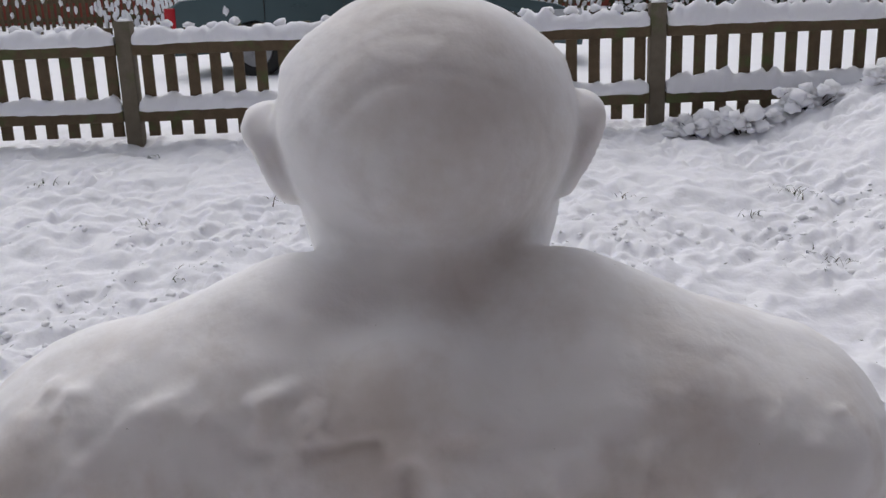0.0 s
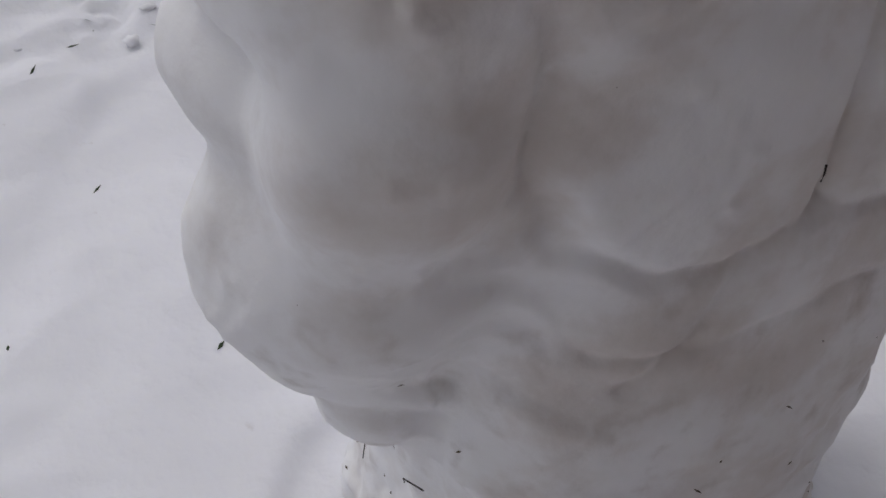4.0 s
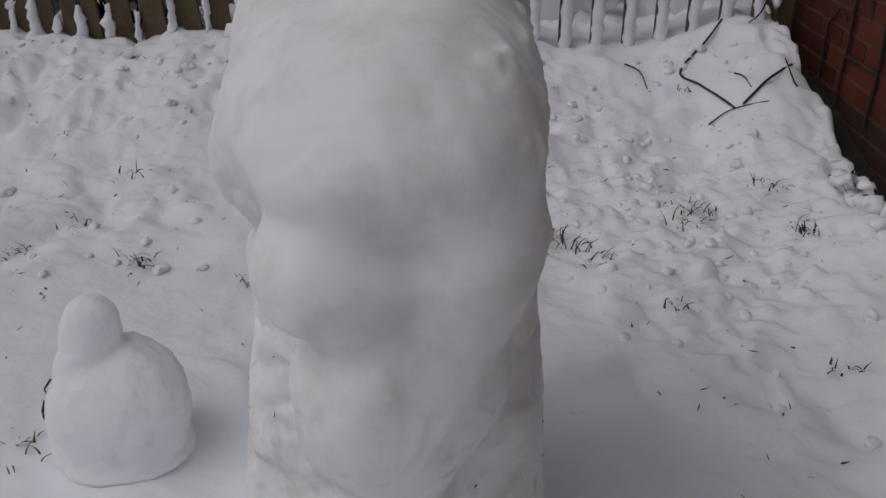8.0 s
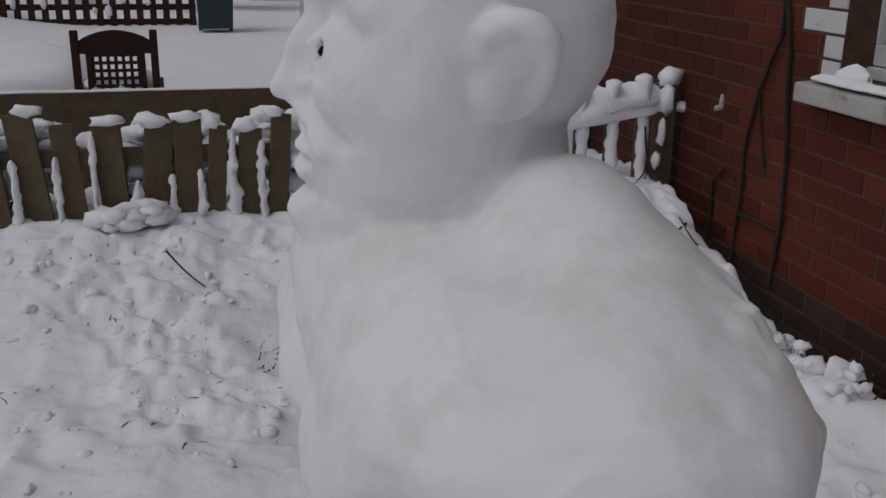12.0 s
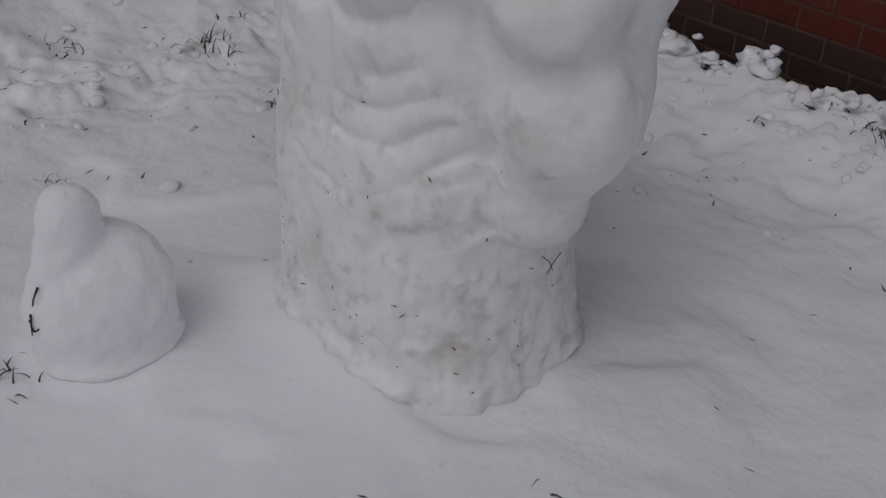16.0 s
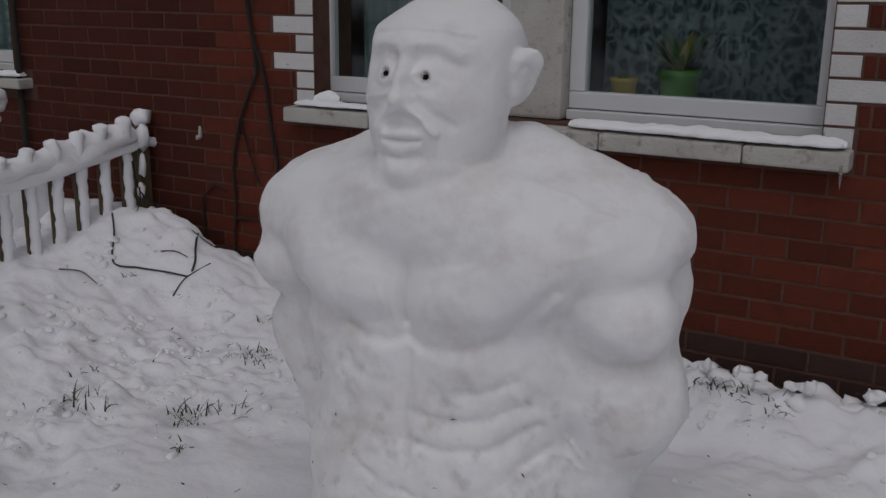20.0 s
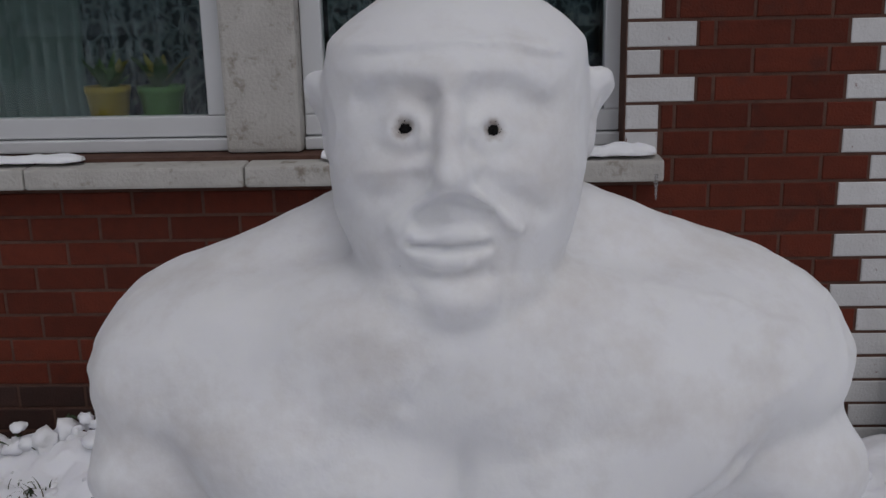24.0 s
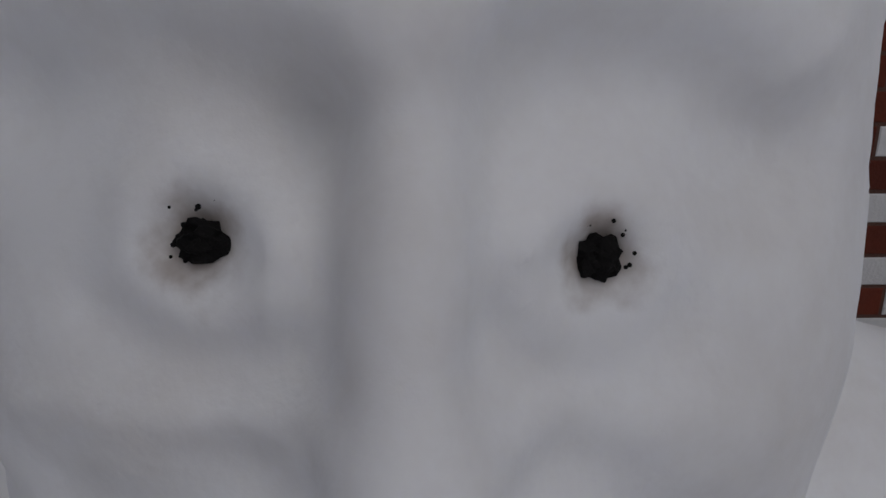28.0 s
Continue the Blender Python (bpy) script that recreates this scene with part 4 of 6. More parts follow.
tagged(bpy.data.objects["window_board_2"], "white inner window board", "window board", kind="structure")

POT_YELLOW = make_mat("yellow_glazed_pot", (0.36, 0.25, 0.02), rough=0.35, dark=(0.28, 0.19, 0.015), scale=10)
POT_GREEN = make_mat("green_glazed_pot", (0.085, 0.20, 0.045), rough=0.35, dark=(0.055, 0.15, 0.03), scale=10)
SOIL = make_mat("potting_soil", (0.03, 0.02, 0.015), rough=0.95)
LEAF = make_mat("houseplant_leaf", (0.06, 0.13, 0.03), rough=0.5, dark=(0.03, 0.07, 0.02), scale=20)
LEAF_Y = make_mat("yellowing_leaf", (0.30, 0.24, 0.04), rough=0.5, dark=(0.15, 0.15, 0.03), scale=20)


def lathe(profile, sides=24):
    verts, faces = [], []
    for r, z in profile:
        for k in range(sides):
            a = 2 * math.pi * k / sides
            verts.append((r * math.cos(a), r * math.sin(a), z))
    for i in range(len(profile) - 1):
        for k in range(sides):
            k2 = (k + 1) % sides
            faces.append((i * sides + k, i * sides + k2, (i + 1) * sides + k2, (i + 1) * sides + k))
    return mesh_from("lathe", verts, faces, True)


def potted_plant(at, r, h, mat, colour, leaves, reach, tall, seed):
    rng = random.Random(seed)
    holder = empty("potted_plant", at, "%s glazed pot with a leafy houseplant on the window board" % colour, "potted plant", "plants on the window board")
    me = lathe([(0.001, 0), (r * 0.72, 0), (r * 0.78, 0.01), (r * 0.95, h * 0.8), (r, h * 0.82), (r, h), (r * 0.9, h), (r * 0.88, h * 0.8), (0.001, h * 0.8)])
    part("pot", me, mat, holder)
    for i in range(leaves):
        a, e = rng.uniform(0, 6.28), rng.uniform(0.3, 1.2)
        n = 5
        l = rng.uniform(0.5, 1) * tall
        pts = []
        for j in range(n + 1):
            t = j / n
            rr = reach * t * math.cos(e) * rng.uniform(0.9, 1.1)
            pts.append(Vector((rr * math.cos(a), rr * math.sin(a), h * 0.8 + l * (t - 0.35 * t * t * math.cos(e)))))
        wv = Vector((-math.sin(a), math.cos(a), 0))
        verts, faces = [], []
        for j, p in enumerate(pts):
            w = 0.016 * math.sin(math.pi * min(1, 0.15 + j / n * 0.85)) + 0.002
            verts += [p - wv * w, p + wv * w]
        for j in range(n):
            faces.append((2 * j, 2 * j + 1, 2 * j + 3, 2 * j + 2))
        part("leaf", mesh_from("leaf", verts, faces, True), LEAF if rng.random() < 0.8 else LEAF_Y, holder)
    return holder


potted_plant((0.652, -0.255, 1.070), 0.058, 0.092, POT_YELLOW, "yellow", 9, 0.05, 0.06, 1)
potted_plant((0.418, -0.255, 1.070), 0.084, 0.135, POT_GREEN, "green", 26, 0.14, 0.28, 2)
potted_plant((1.550, -0.255, 1.070), 0.078, 0.130, POT_YELLOW, "yellow", 16, 0.11, 0.18, 3)
potted_plant((1.362, -0.255, 1.070), 0.080, 0.128, POT_GREEN, "green", 20, 0.12, 0.19, 4)


# ---------------------------------------------------------------- front door beside the quoins
BRASS = make_mat("yellow_brass_threshold", (0.55, 0.40, 0.06), rough=0.35, metal=0.6, dark=(0.40, 0.28, 0.04), scale=20)
STEP = make_mat("dark_wet_stone", (0.06, 0.055, 0.045), rough=0.7, dark=(0.03, 0.03, 0.025), scale=10, bump=0.4, bump_scale=60)
door_1 = empty("door_1", (0, 0, 0), "white panelled front door with brass threshold", "door", kind="structure")
part("door_frame", box((-1.215, -0.16, 0.335), (-1.137, -0.012, 2.25), 0.006), UPVC, door_1)
part("door_frame", box((-2.115, -0.16, 0.335), (-2.04, -0.012, 2.25), 0.006), UPVC, door_1)
part("door_leaf", box((-2.037, -0.14, 0.372), (-1.218, -0.05, 2.25), 0.006), UPVC, door_1)
for z0, z1 in ((0.50, 1.05), (1.20, 2.10)):
    part("door_panel", box((-1.92, -0.048, z0), (-1.34, -0.034, z1), 0.008), UPVC, door_1)
part("threshold", box((-2.037, -0.05, 0.335), (-1.218, 0.0, 0.368), 0.005), BRASS, door_1, "yellow brass threshold strip")
part("door_step", box((-2.16, -0.29, 0.08), (-1.11, 0.20, 0.330), 0.015), STEP)
tagged(bpy.data.objects["door_step"], "dark wet stone doorstep edged with snow", "doorstep", kind="structure")


# ---------------------------------------------------------------- snow lying on things
def snow_roll(points, width, height, seed=0, grain=22.0, sides=14):
    """A lumpy ridge of lying snow along a line: flat below, rounded above."""
    rng = np.random.RandomState(seed)
    pts = [Vector(p) for p in points]
    dense = []
    for a, b in zip(pts, pts[1:]):
        n = max(2, int((b - a).length / 0.025))
        dense += [a.lerp(b, i / n) for i in range(n)]
    dense.append(pts[-1])
    verts, faces = [], []
    n = len(dense)
    for i, p in enumerate(dense):
        d = (dense[min(i + 1, n - 1)] - dense[max(i - 1, 0)]).normalized()
        side = d.cross(Vector((0, 0, 1))).normalized()
        end = min(1.0, min(i, n - 1 - i) / 2.5 + 0.25) ** 0.5
        wob = 0.65 + 0.7 * noise.noise(p * 7 + Vector((seed, 0, 0))) * 0.5 + 0.35
        for k in range(sides):
            a = 2 * math.pi * k / sides
            up = math.sin(a)
            r = 1 + 0.35 * noise.noise(Vector((p.x * grain + math.cos(a), p.y * grain + seed, p.z * grain + up)))
            verts.append(p + side * (math.cos(a) * width / 2 * r * end) + Vector((0, 0, (max(up, -0.12) * height * r * wob * end))))
    for i in range(n - 1):
        for k in range(sides):
            k2 = (k + 1) % sides
            faces.append((i * sides + k, i * sides + k2, (i + 1) * sides + k2, (i + 1) * sides + k))
    faces += [tuple(range(sides)), tuple((n - 1) * sides + k for k in reversed(range(sides)))]
    return mesh_from("snow", verts, faces, True)


def snow_column(points, seed=0, sides=10, rough=0.45, grain=24):
    """Snow plastered along an upright line as one lumpy skin; points are (x, y, z, half depth, half width)."""
    verts, faces = [], []
    dense = []
    for p, q in zip(points, points[1:]):
        n = max(2, int(abs(q[2] - p[2]) / 0.016))
        dense += [[u + (w - u) * i / n for u, w in zip(p, q)] for i in range(n)]
    dense.append(list(points[-1]))
    n = len(dense)
    for i, (x, y, z, rx, ry) in enumerate(dense):
        end = min(1.0, 0.25 + min(i, n - 1 - i) / 2.0) ** 0.5
        for k in range(sides):
            a = 2 * math.pi * k / sides
            g = 1 + rough * noise.noise(Vector((math.cos(a) * 0.8 + seed, math.sin(a) * 0.8, z * grain))) + 0.2 * noise.noise(Vector((math.cos(a) * 2 + seed, math.sin(a) * 2, z * 70)))
            verts.append((x + math.cos(a) * rx * g * end, y + math.sin(a) * ry * g * end, z))
    for i in range(n - 1):
        for k in range(sides):
            k2 = (k + 1) % sides
            faces.append((i * sides + k, i * sides + k2, (i + 1) * sides + k2, (i + 1) * sides + k))
    faces += [tuple(reversed(range(sides))), tuple((n - 1) * sides + k for k in range(sides))]
    return mesh_from("snow", verts, faces, True)


def snow_clumps(name, blobs, seed=0):
    """Clumps of snow, merged as one lumpy mesh: (centre, radii) each."""
    verts, faces = [], []
    bm = bmesh.new()
    bmesh.ops.create_icosphere(bm, subdivisions=2, radius=1.0)
    sv = [v.co.copy() for v in bm.verts]
    sf = [tuple(v.index for v in f.verts) for f in bm.faces]
    bm.free()
    for i, (c, r) in enumerate(blobs):
        n = len(verts)
        for v in sv:
            k = 1 + 0.55 * noise.noise(v * 1.7 + Vector((i * 3.1 + seed, 0, 0))) + 0.26 * noise.noise(v * 4.5 + Vector((0, i * 1.3, seed)))
            verts.append((c[0] + v.x * r[0] * k, c[1] + v.y * r[1] * k, c[2] + v.z * r[2] * k))
        faces += [tuple(a + n for a in f) for f in sf]
    return mesh_from(name, verts, faces, True)


for pts, w, h, sd in (([(-0.29, 0.03, 0.984), (0.06, 0.045, 0.984), (0.45, 0.035, 0.984), (0.77, 0.02, 0.984)], 0.10, 0.030, 1),
                      ([(-0.28, 0.065, 0.984), (0.30, 0.06, 0.984)], 0.05, 0.024, 2),
                      ([(1.55, 0.02, 0.984), (1.80, 0.035, 0.984), (2.17, 0.04, 0.984)], 0.085, 0.020, 3),
                      ([(1.95, -0.01, 0.99), (2.08, 0.02, 0.995)], 0.06, 0.055, 4),
                      ([(4.17, 0.04, 1.014), (4.8, 0.05, 1.014), (5.3, 0.055, 1.014)], 0.09, 0.028, 5),
                      ([(5.6, 0.06, 1.014), (6.42, 0.06, 1.014)], 0.06, 0.02, 6)):
    tagged(part("snow_drift", snow_roll(pts, w, h, sd), SNOW), "thin drift of snow lying on the window sill", "snow drift", "snow on the sills")
ICE = bpy.data.materials.new("clear_ice")
ICE.use_nodes = True
ib = ICE.node_tree.nodes["Principled BSDF"]
ib.inputs["Transmission Weight"].default_value = 0.8
ib.inputs["Roughness"].default_value = 0.15
ib.inputs["IOR"].default_value = 1.31
tagged(part("icicle", tube_mesh("icicle", [(-0.285, 0.093, 0.925), (-0.286, 0.092, 0.88), (-0.287, 0.091, 0.842)], 0.009, 8, 0.15), ICE), "small clear icicle hanging from the sill corner", "icicle")

# creeper stems and an iron hook on the wall
for pts, r in (([(2.50, 0.02, 2.3), (2.474, 0.02, 1.457), (2.454, 0.02, 1.298), (2.406, 0.02, 1.165), (2.376, 0.02, 1.058), (2.355, 0.02, 0.867), (2.320, 0.02, 0.674), (2.30, 0.02, 0.40), (2.33, 0.02, 0.15)], 0.011),
               ([(2.44, 0.03, 2.2), (2.50, 0.03, 1.6), (2.44, 0.025, 1.25), (2.427, 0.025, 1.11), (2.49, 0.022, 1.0), (2.548, 0.022, 0.881), (2.60, 0.02, 0.70), (2.611, 0.02, 0.617), (2.60, 0.02, 0.45), (2.615, 0.02, 0.30), (2.63, 0.02, 0.12)], 0.009),
               ([(2.548, 0.022, 0.881), (2.50, 0.02, 0.72), (2.46, 0.02, 0.60), (2.44, 0.02, 0.56)], 0.006),
               ([(2.62, 0.02, 0.36), (2.50, 0.02, 0.37), (2.33, 0.02, 0.37)], 0.006),
               ([(2.84, 0.02, 0.10), (2.83, 0.02, 0.45), (2.74, 0.02, 0.53), (2.66, 0.02, 0.50)], 0.007)):
    tagged(part("creeper_stem", tube_mesh("creeper_stem", pts, r, 7, 0.7), VINE), "bare dark creeper stem climbing the brick wall", "creeper", "creeper stems on the wall")
tagged(part("wall_hook", snow_clumps("wall_hook", [((2.832, 0.014, 0.79), (0.010, 0.012, 0.030)), ((2.832, 0.03, 0.765), (0.009, 0.02, 0.012))], 3), STONE_PAINT), "pale corroded hook fixed in the brick wall", "wall hook")
for x, mat in ((4.20, VINE), (7.93, UPVC)):
    pipe = part("drain_pipe", tube_mesh("drain_pipe", [(x, 0.045, 0.1), (x, 0.045, 3.0)], 0.018 if x < 5 else 0.034, 10), mat)
    tagged(pipe, "dark cable conduit down the brick wall" if x < 5 else "white plastic drainpipe on the house corner", "pipe")


# ---------------------------------------------------------------- snow-laden fence beside the house
def ground_at(x, y):
    return float(ground_height(np.array([x]), np.array([y]))[0])


def snowy_fence():
    f = empty("garden_fence", (3.19, 0.08, ground_at(3.19, 0.3)), "low timber picket fence thickly coated in white snow", "picket fence")

    def put(name, me, mat, parent=f, label=""):
        ob = part(name, me, mat, parent, label)
        ob.matrix_parent_inverse = Matrix.Translation(f.location).inverted() if parent is f else Matrix()
        return ob

    def top(y):
        return 0.885 - 0.155 * min(y, 1.0) - 0.02 * max(0, y - 1.0)
    zr = [top(y) - 0.115 for y in (0.12, 0.7, 1.3, 1.75)]
    put("rail", tube_mesh("rail", [(3.215, 0.10, zr[0] - 0.03), (3.215, 0.7, zr[1] - 0.03), (3.215, 1.3, zr[2] - 0.03), (3.215, 1.75, zr[3] - 0.03)], 0.028, 8), WOOD)
    put("rail_snow", snow_roll([(3.205, 0.12, zr[0]), (3.20, 0.7, zr[1]), (3.20, 1.3, zr[2]), (3.20, 1.75, zr[3])], 0.125, 0.105, 21, 9), SNOW, f, "thick roll of snow along the rail")
    put("rail_snow", snow_roll([(3.185, 0.12, zr[0] - 0.045), (3.18, 0.7, zr[1] - 0.045), (3.18, 1.3, zr[2] - 0.045), (3.18, 1.75, zr[3] - 0.045)], 0.10, 0.085, 24, 9), SNOW, f, "thick roll of snow along the rail")
    y = 0.21
    i = 0
    while y < 1.78:
        t, g = top(y), ground_at(3.19, y) - 0.03
        put("picket", box((3.185, y - 0.022, g), (3.205, y + 0.026, t - 0.03), 0.004), WOOD)
        put("picket_snow", snow_column([(3.172, y - 0.005, g - 0.02, 0.022, 0.028), (3.170, y - 0.005, t - 0.12, 0.022, 0.027), (3.176, y, t - 0.085, 0.036, 0.031), (3.178, y, t + 0.004, 0.040, 0.034), (3.178, y, t + 0.016, 0.026, 0.022)], i * 3.1), SNOW, f, "snow plastered on the picket")
        y += 0.1475
        i += 1
    g = ground_at(3.2, 0.09)
    put("post", box((3.175, 0.045, g - 0.1), (3.255, 0.125, 0.82), 0.006), WOOD)
    put("post_snow", snow_clumps("post_snow", [((3.195, 0.085, 0.845), (0.055, 0.052, 0.045)), ((3.165, 0.10, 0.75), (0.03, 0.035, 0.09)), ((3.162, 0.115, 0.60), (0.02, 0.022, 0.06)), ((3.165, 0.13, 0.47), (0.02, 0.022, 0.05)),
        ((3.19, 0.012, 0.712), (0.028, 0.025, 0.027))], 7), SNOW, f, "snow heaped on the end post")


snowy_fence()


def paling_fence():
    """Rough upright palings with snow between and on them."""
    rng = random.Random(11)
    f = empty("paling_fence", (3.25, 2.6, ground_at(3.25, 2.6)), "rough brown timber paling fence dusted with clumps of snow", "paling fence")
    inv = Matrix.Translation(f.location).inverted()

    def put(name, me, mat, label=""):
        ob = part(name, me, mat, f, label)
        ob.matrix_parent_inverse = inv
    y = 1.86
    while y < 4.3:
        w = rng.choice((0.075, 0.095, 0.115, 0.085))
        g = ground_at(3.25, y)
        t = g + rng.uniform(0.36, 0.44) - 0.08 * smoothstep(2.9, 3.4, y)
        lean = rng.uniform(-0.10, 0.10)
        turn = Matrix.Translation((3.25, y, g)) @ Matrix.Rotation(lean, 4, "X") @ Matrix.Rotation(rng.uniform(-0.25, 0.25), 4, "Z") @ Matrix.Translation((-3.25, -y, -g))
        put("paling", box((3.24, y - w / 2, g - 0.06), (3.262, y + w / 2, t), 0.004, turn), WOOD)
        yy, hh = y + w / 2 + rng.uniform(0.008, 0.022), rng.uniform(0.10, 0.36)
        put("snow_wisp", snow_column([(3.225, yy, g - 0.03, 0.022, rng.uniform(0.012, 0.030)), (3.222, yy + rng.uniform(-0.01, 0.01), g + hh * 0.5, 0.020, rng.uniform(0.010, 0.026)), (3.228, yy, g + hh, 0.018, rng.uniform(0.010, 0.022))], y * 7, 10, 1.1, 34), SNOW)
        if rng.random() < 0.85:
            put("paling_snow", snow_clumps("paling_snow", [((3.245, y, t + 0.010), (0.030, w * 0.55, 0.026))], int(y * 90)), SNOW)
        y += w + rng.uniform(0.025, 0.055)
    put("rail", box((3.265, 1.84, ground_at(3.25, 2.0) + 0.22), (3.31, 4.3, ground_at(3.25, 2.0) + 0.29), 0.006), WOOD)


paling_fence()


def shrub(at, spread, height, seed, twigs=46):
    """A low bush weighed down with snow."""
    rng = random.Random(seed)
    s = empty("snowy_shrub", at, "low dark shrub weighed down by clumps of snow", "shrub", "snowy shrubs along the fence")
    verts, faces = [], []
    for i in range(twigs):
        a, l = rng.uniform(0, 6.28), rng.uniform(0.4, 1)
        b = Vector((math.cos(a) * spread[0] * l, math.sin(a) * spread[1] * l, height * rng.uniform(0.2, 1.0)))
        me = tube_mesh("t", [(b.x * 0.2, b.y * 0.4, 0), (b.x * 0.6, b.y * 0.7, b.z * 0.6), b], 0.006, 5, 0.4)
        n = len(verts)
        verts += [tuple(v.co) for v in me.vertices]
        faces += [tuple(k + n for k in p.vertices) for p in me.polygons]
        bpy.data.meshes.remove(me)
    tagged(part("twig", mesh_from("twig", verts, faces), VINE, s), kind="stuff")
    blobs = []
    for i in range(int(twigs * 2.6)):
        a, l = rng.uniform(0, 6.28), math.sqrt(rng.random())
        r = rng.uniform(0.020, 0.060)
        blobs.append(((math.cos(a) * spread[0] * l, math.sin(a) * spread[1] * l, height * rng.uniform(0.25, 1.0)), (r, r * 1.2, r * 0.75)))
    part("snow_load", snow_clumps("snow_load", blobs, seed), SNOW, s)
    return s


shrub((3.45, 3.15, 0.30), (0.16, 0.42, 0), 0.38, 1, 60)
shrub((3.45, 2.35, 0.30), (0.13, 0.30, 0), 0.36, 2, 36)
shrub((3.40, 3.95, 0.26), (0.18, 0.42, 0), 0.34, 3, 50)
shrub((3.12, 2.45, 0.30), (0.05, 0.13, 0), 0.07, 4, 12)
shrub((3.40, 1.85, 0.30), (0.12, 0.18, 0), 0.38, 5, 26)

# horizontal board behind the palings
fb = empty("board_fence", (3.9, 2.5, 0.2), "mossy horizontal board fence with a snow-dusted top", "board fence")
for k, (z0, z1) in enumerate(((0.20, 0.46), (0.47, 0.755))):
    ob = part("board", box((3.86, 1.30, z0), (3.888, 3.47, z1), 0.005, Matrix.Translation((0, 0, -0.012 * k))), WOOD, fb)
    ob.matrix_parent_inverse = Matrix.Translation(fb.location).inverted()
ob = part("board_snow", snow_roll([(3.874, 1.30, 0.742), (3.874, 2.3, 0.742), (3.874, 3.47, 0.742)], 0.035, 0.010, 31), SNOW, fb)
ob.matrix_parent_inverse = Matrix.Translation(fb.location).inverted()


def garden_chair():
    c = empty("garden_chair", (4.75, 2.60, ground_at(4.75, 2.6)), "dark brown wooden garden chair with latticed backrest in snow", "chair")

    def put(name, bm):
        part(name, bm, WOOD_DARK, c)
    for y in (-0.205, 0.205):
        put("leg", box((-0.025, y - 0.02, -0.1), (0.02, y + 0.02, 0.70), 0.004))
        put("leg", box((0.42, y - 0.02, -0.1), (0.46, y + 0.02, 0.38), 0.004))
    put("seat", box((-0.02, -0.22, 0.34), (0.46, 0.22, 0.375), 0.006))
    # arched top rail
    verts, faces = [], []
    n = 16
    for i in range(n + 1):
        y = -0.185 + 0.37 * i / n
        t = 0.615 + 0.055 * math.sin(math.pi * i / n) ** 0.8 + 0.03
        for x in (-0.015, 0.012):
            verts += [(x, y, 0.575), (x, y, t)]
    for i in range(n):
        a = 4 * i
        faces += [(a, a + 4, a + 5, a + 1), (a + 2, a + 3, a + 7, a + 6), (a + 1, a + 5, a + 7, a + 3), (a, a + 2, a + 6, a + 4)]
    part("top_rail", mesh_from("top_rail", verts, faces), WOOD_DARK, c)
    for i in range(7):
        y = -0.12 + 0.04 * i
        put("slat", box((-0.004, y - 0.009, 0.375), (0.006, y + 0.009, 0.60), 0.001))
    for i in range(5):
        z = 0.40 + 0.042 * i
        put("slat", box((-0.010, -0.13, z - 0.009), (-0.003, 0.13, z + 0.009), 0.001))
    for y in (-0.14, 0.14):
        put("stile", box((-0.012, y - 0.014, 0.37), (0.012, y + 0.014, 0.60), 0.002))
    part("chair_snow", snow_roll([(0.2, -0.19, 0.378), (0.2, 0.19, 0.378)], 0.40, 0.07, 41), SNOW, c)


garden_chair()

# trampoline under snow
tr = empty("trampoline", (6.2, 5.3, 0.15), "round trampoline buried under a smooth layer of snow", "trampoline")
me = lathe([(0.001, 0.44), (1.2, 0.44), (2.0, 0.45), (2.25, 0.46), (2.38, 0.42), (2.46, 0.34), (2.50, 0.12), (2.52, -0.1), (0.001, -0.1)], 96)
for v in me.vertices:
    v.co.z += 0.03 * noise.noise(v.co * 1.6) + (0.05 * noise.noise(v.co * 7.0) if math.hypot(v.co.x, v.co.y) > 1.9 and v.co.z > 0 else 0)
part("mat_snow", me, SNOW, tr)
STEEL = make_mat("galvanised_steel", (0.35, 0.36, 0.37), rough=0.4, metal=0.8, dark=(0.25, 0.25, 0.26), scale=10)
for k in range(8):
    a = k * math.pi / 4 + 0.3
    part("leg", tube_mesh("leg", [(2.44 * math.cos(a), 2.44 * math.sin(a), -0.15), (2.46 * math.cos(a), 2.46 * math.sin(a), 0.2)], 0.022, 8), STEEL, tr)

# pink swing frame
PINK = make_mat("pink_enamel", (0.50, 0.10, 0.24), rough=0.4, dark=(0.38, 0.08, 0.18), scale=12, stain=(0.7, 0.7, 0.72), stain_scale=12, stain_low=0.55, stain_high=0.6)
sw = empty("swing_frame", (9.6, 5.3, 0.2), "pink metal swing frame with snow on its bars", "swing")


def rod(name, a, b, r, mat, parent):
    off = Vector(parent.location)
    return part(name, tube_mesh(name, [Vector(a) - off, (Vector(a) + Vector(b)) / 2 - off, Vector(b) - off], r, 8), mat, parent)


rod("leg", (9.6, 5.10, 2.15), (9.6, 4.42, 0.15), 0.032, PINK, sw)
rod("leg", (9.6, 5.10, 2.15), (8.9, 4.72, 0.15), 0.032, PINK, sw)
rod("leg", (9.6, 7.0, 2.15), (9.6, 7.6, 0.15), 0.032, PINK, sw)
rod("leg", (9.6, 7.0, 2.15), (8.9, 7.4, 0.15), 0.032, PINK, sw)
rod("top_bar", (9.6, 5.05, 2.15), (9.6, 7.05, 2.15), 0.032, PINK, sw)
rod("cross_bar", (9.6, 4.65, 0.86), (9.1, 6.2, 0.92), 0.026, PINK, sw)
rod("cross_bar", (9.3, 4.85, 0.80), (9.0, 6.2, 0.78), 0.026, PINK, sw)
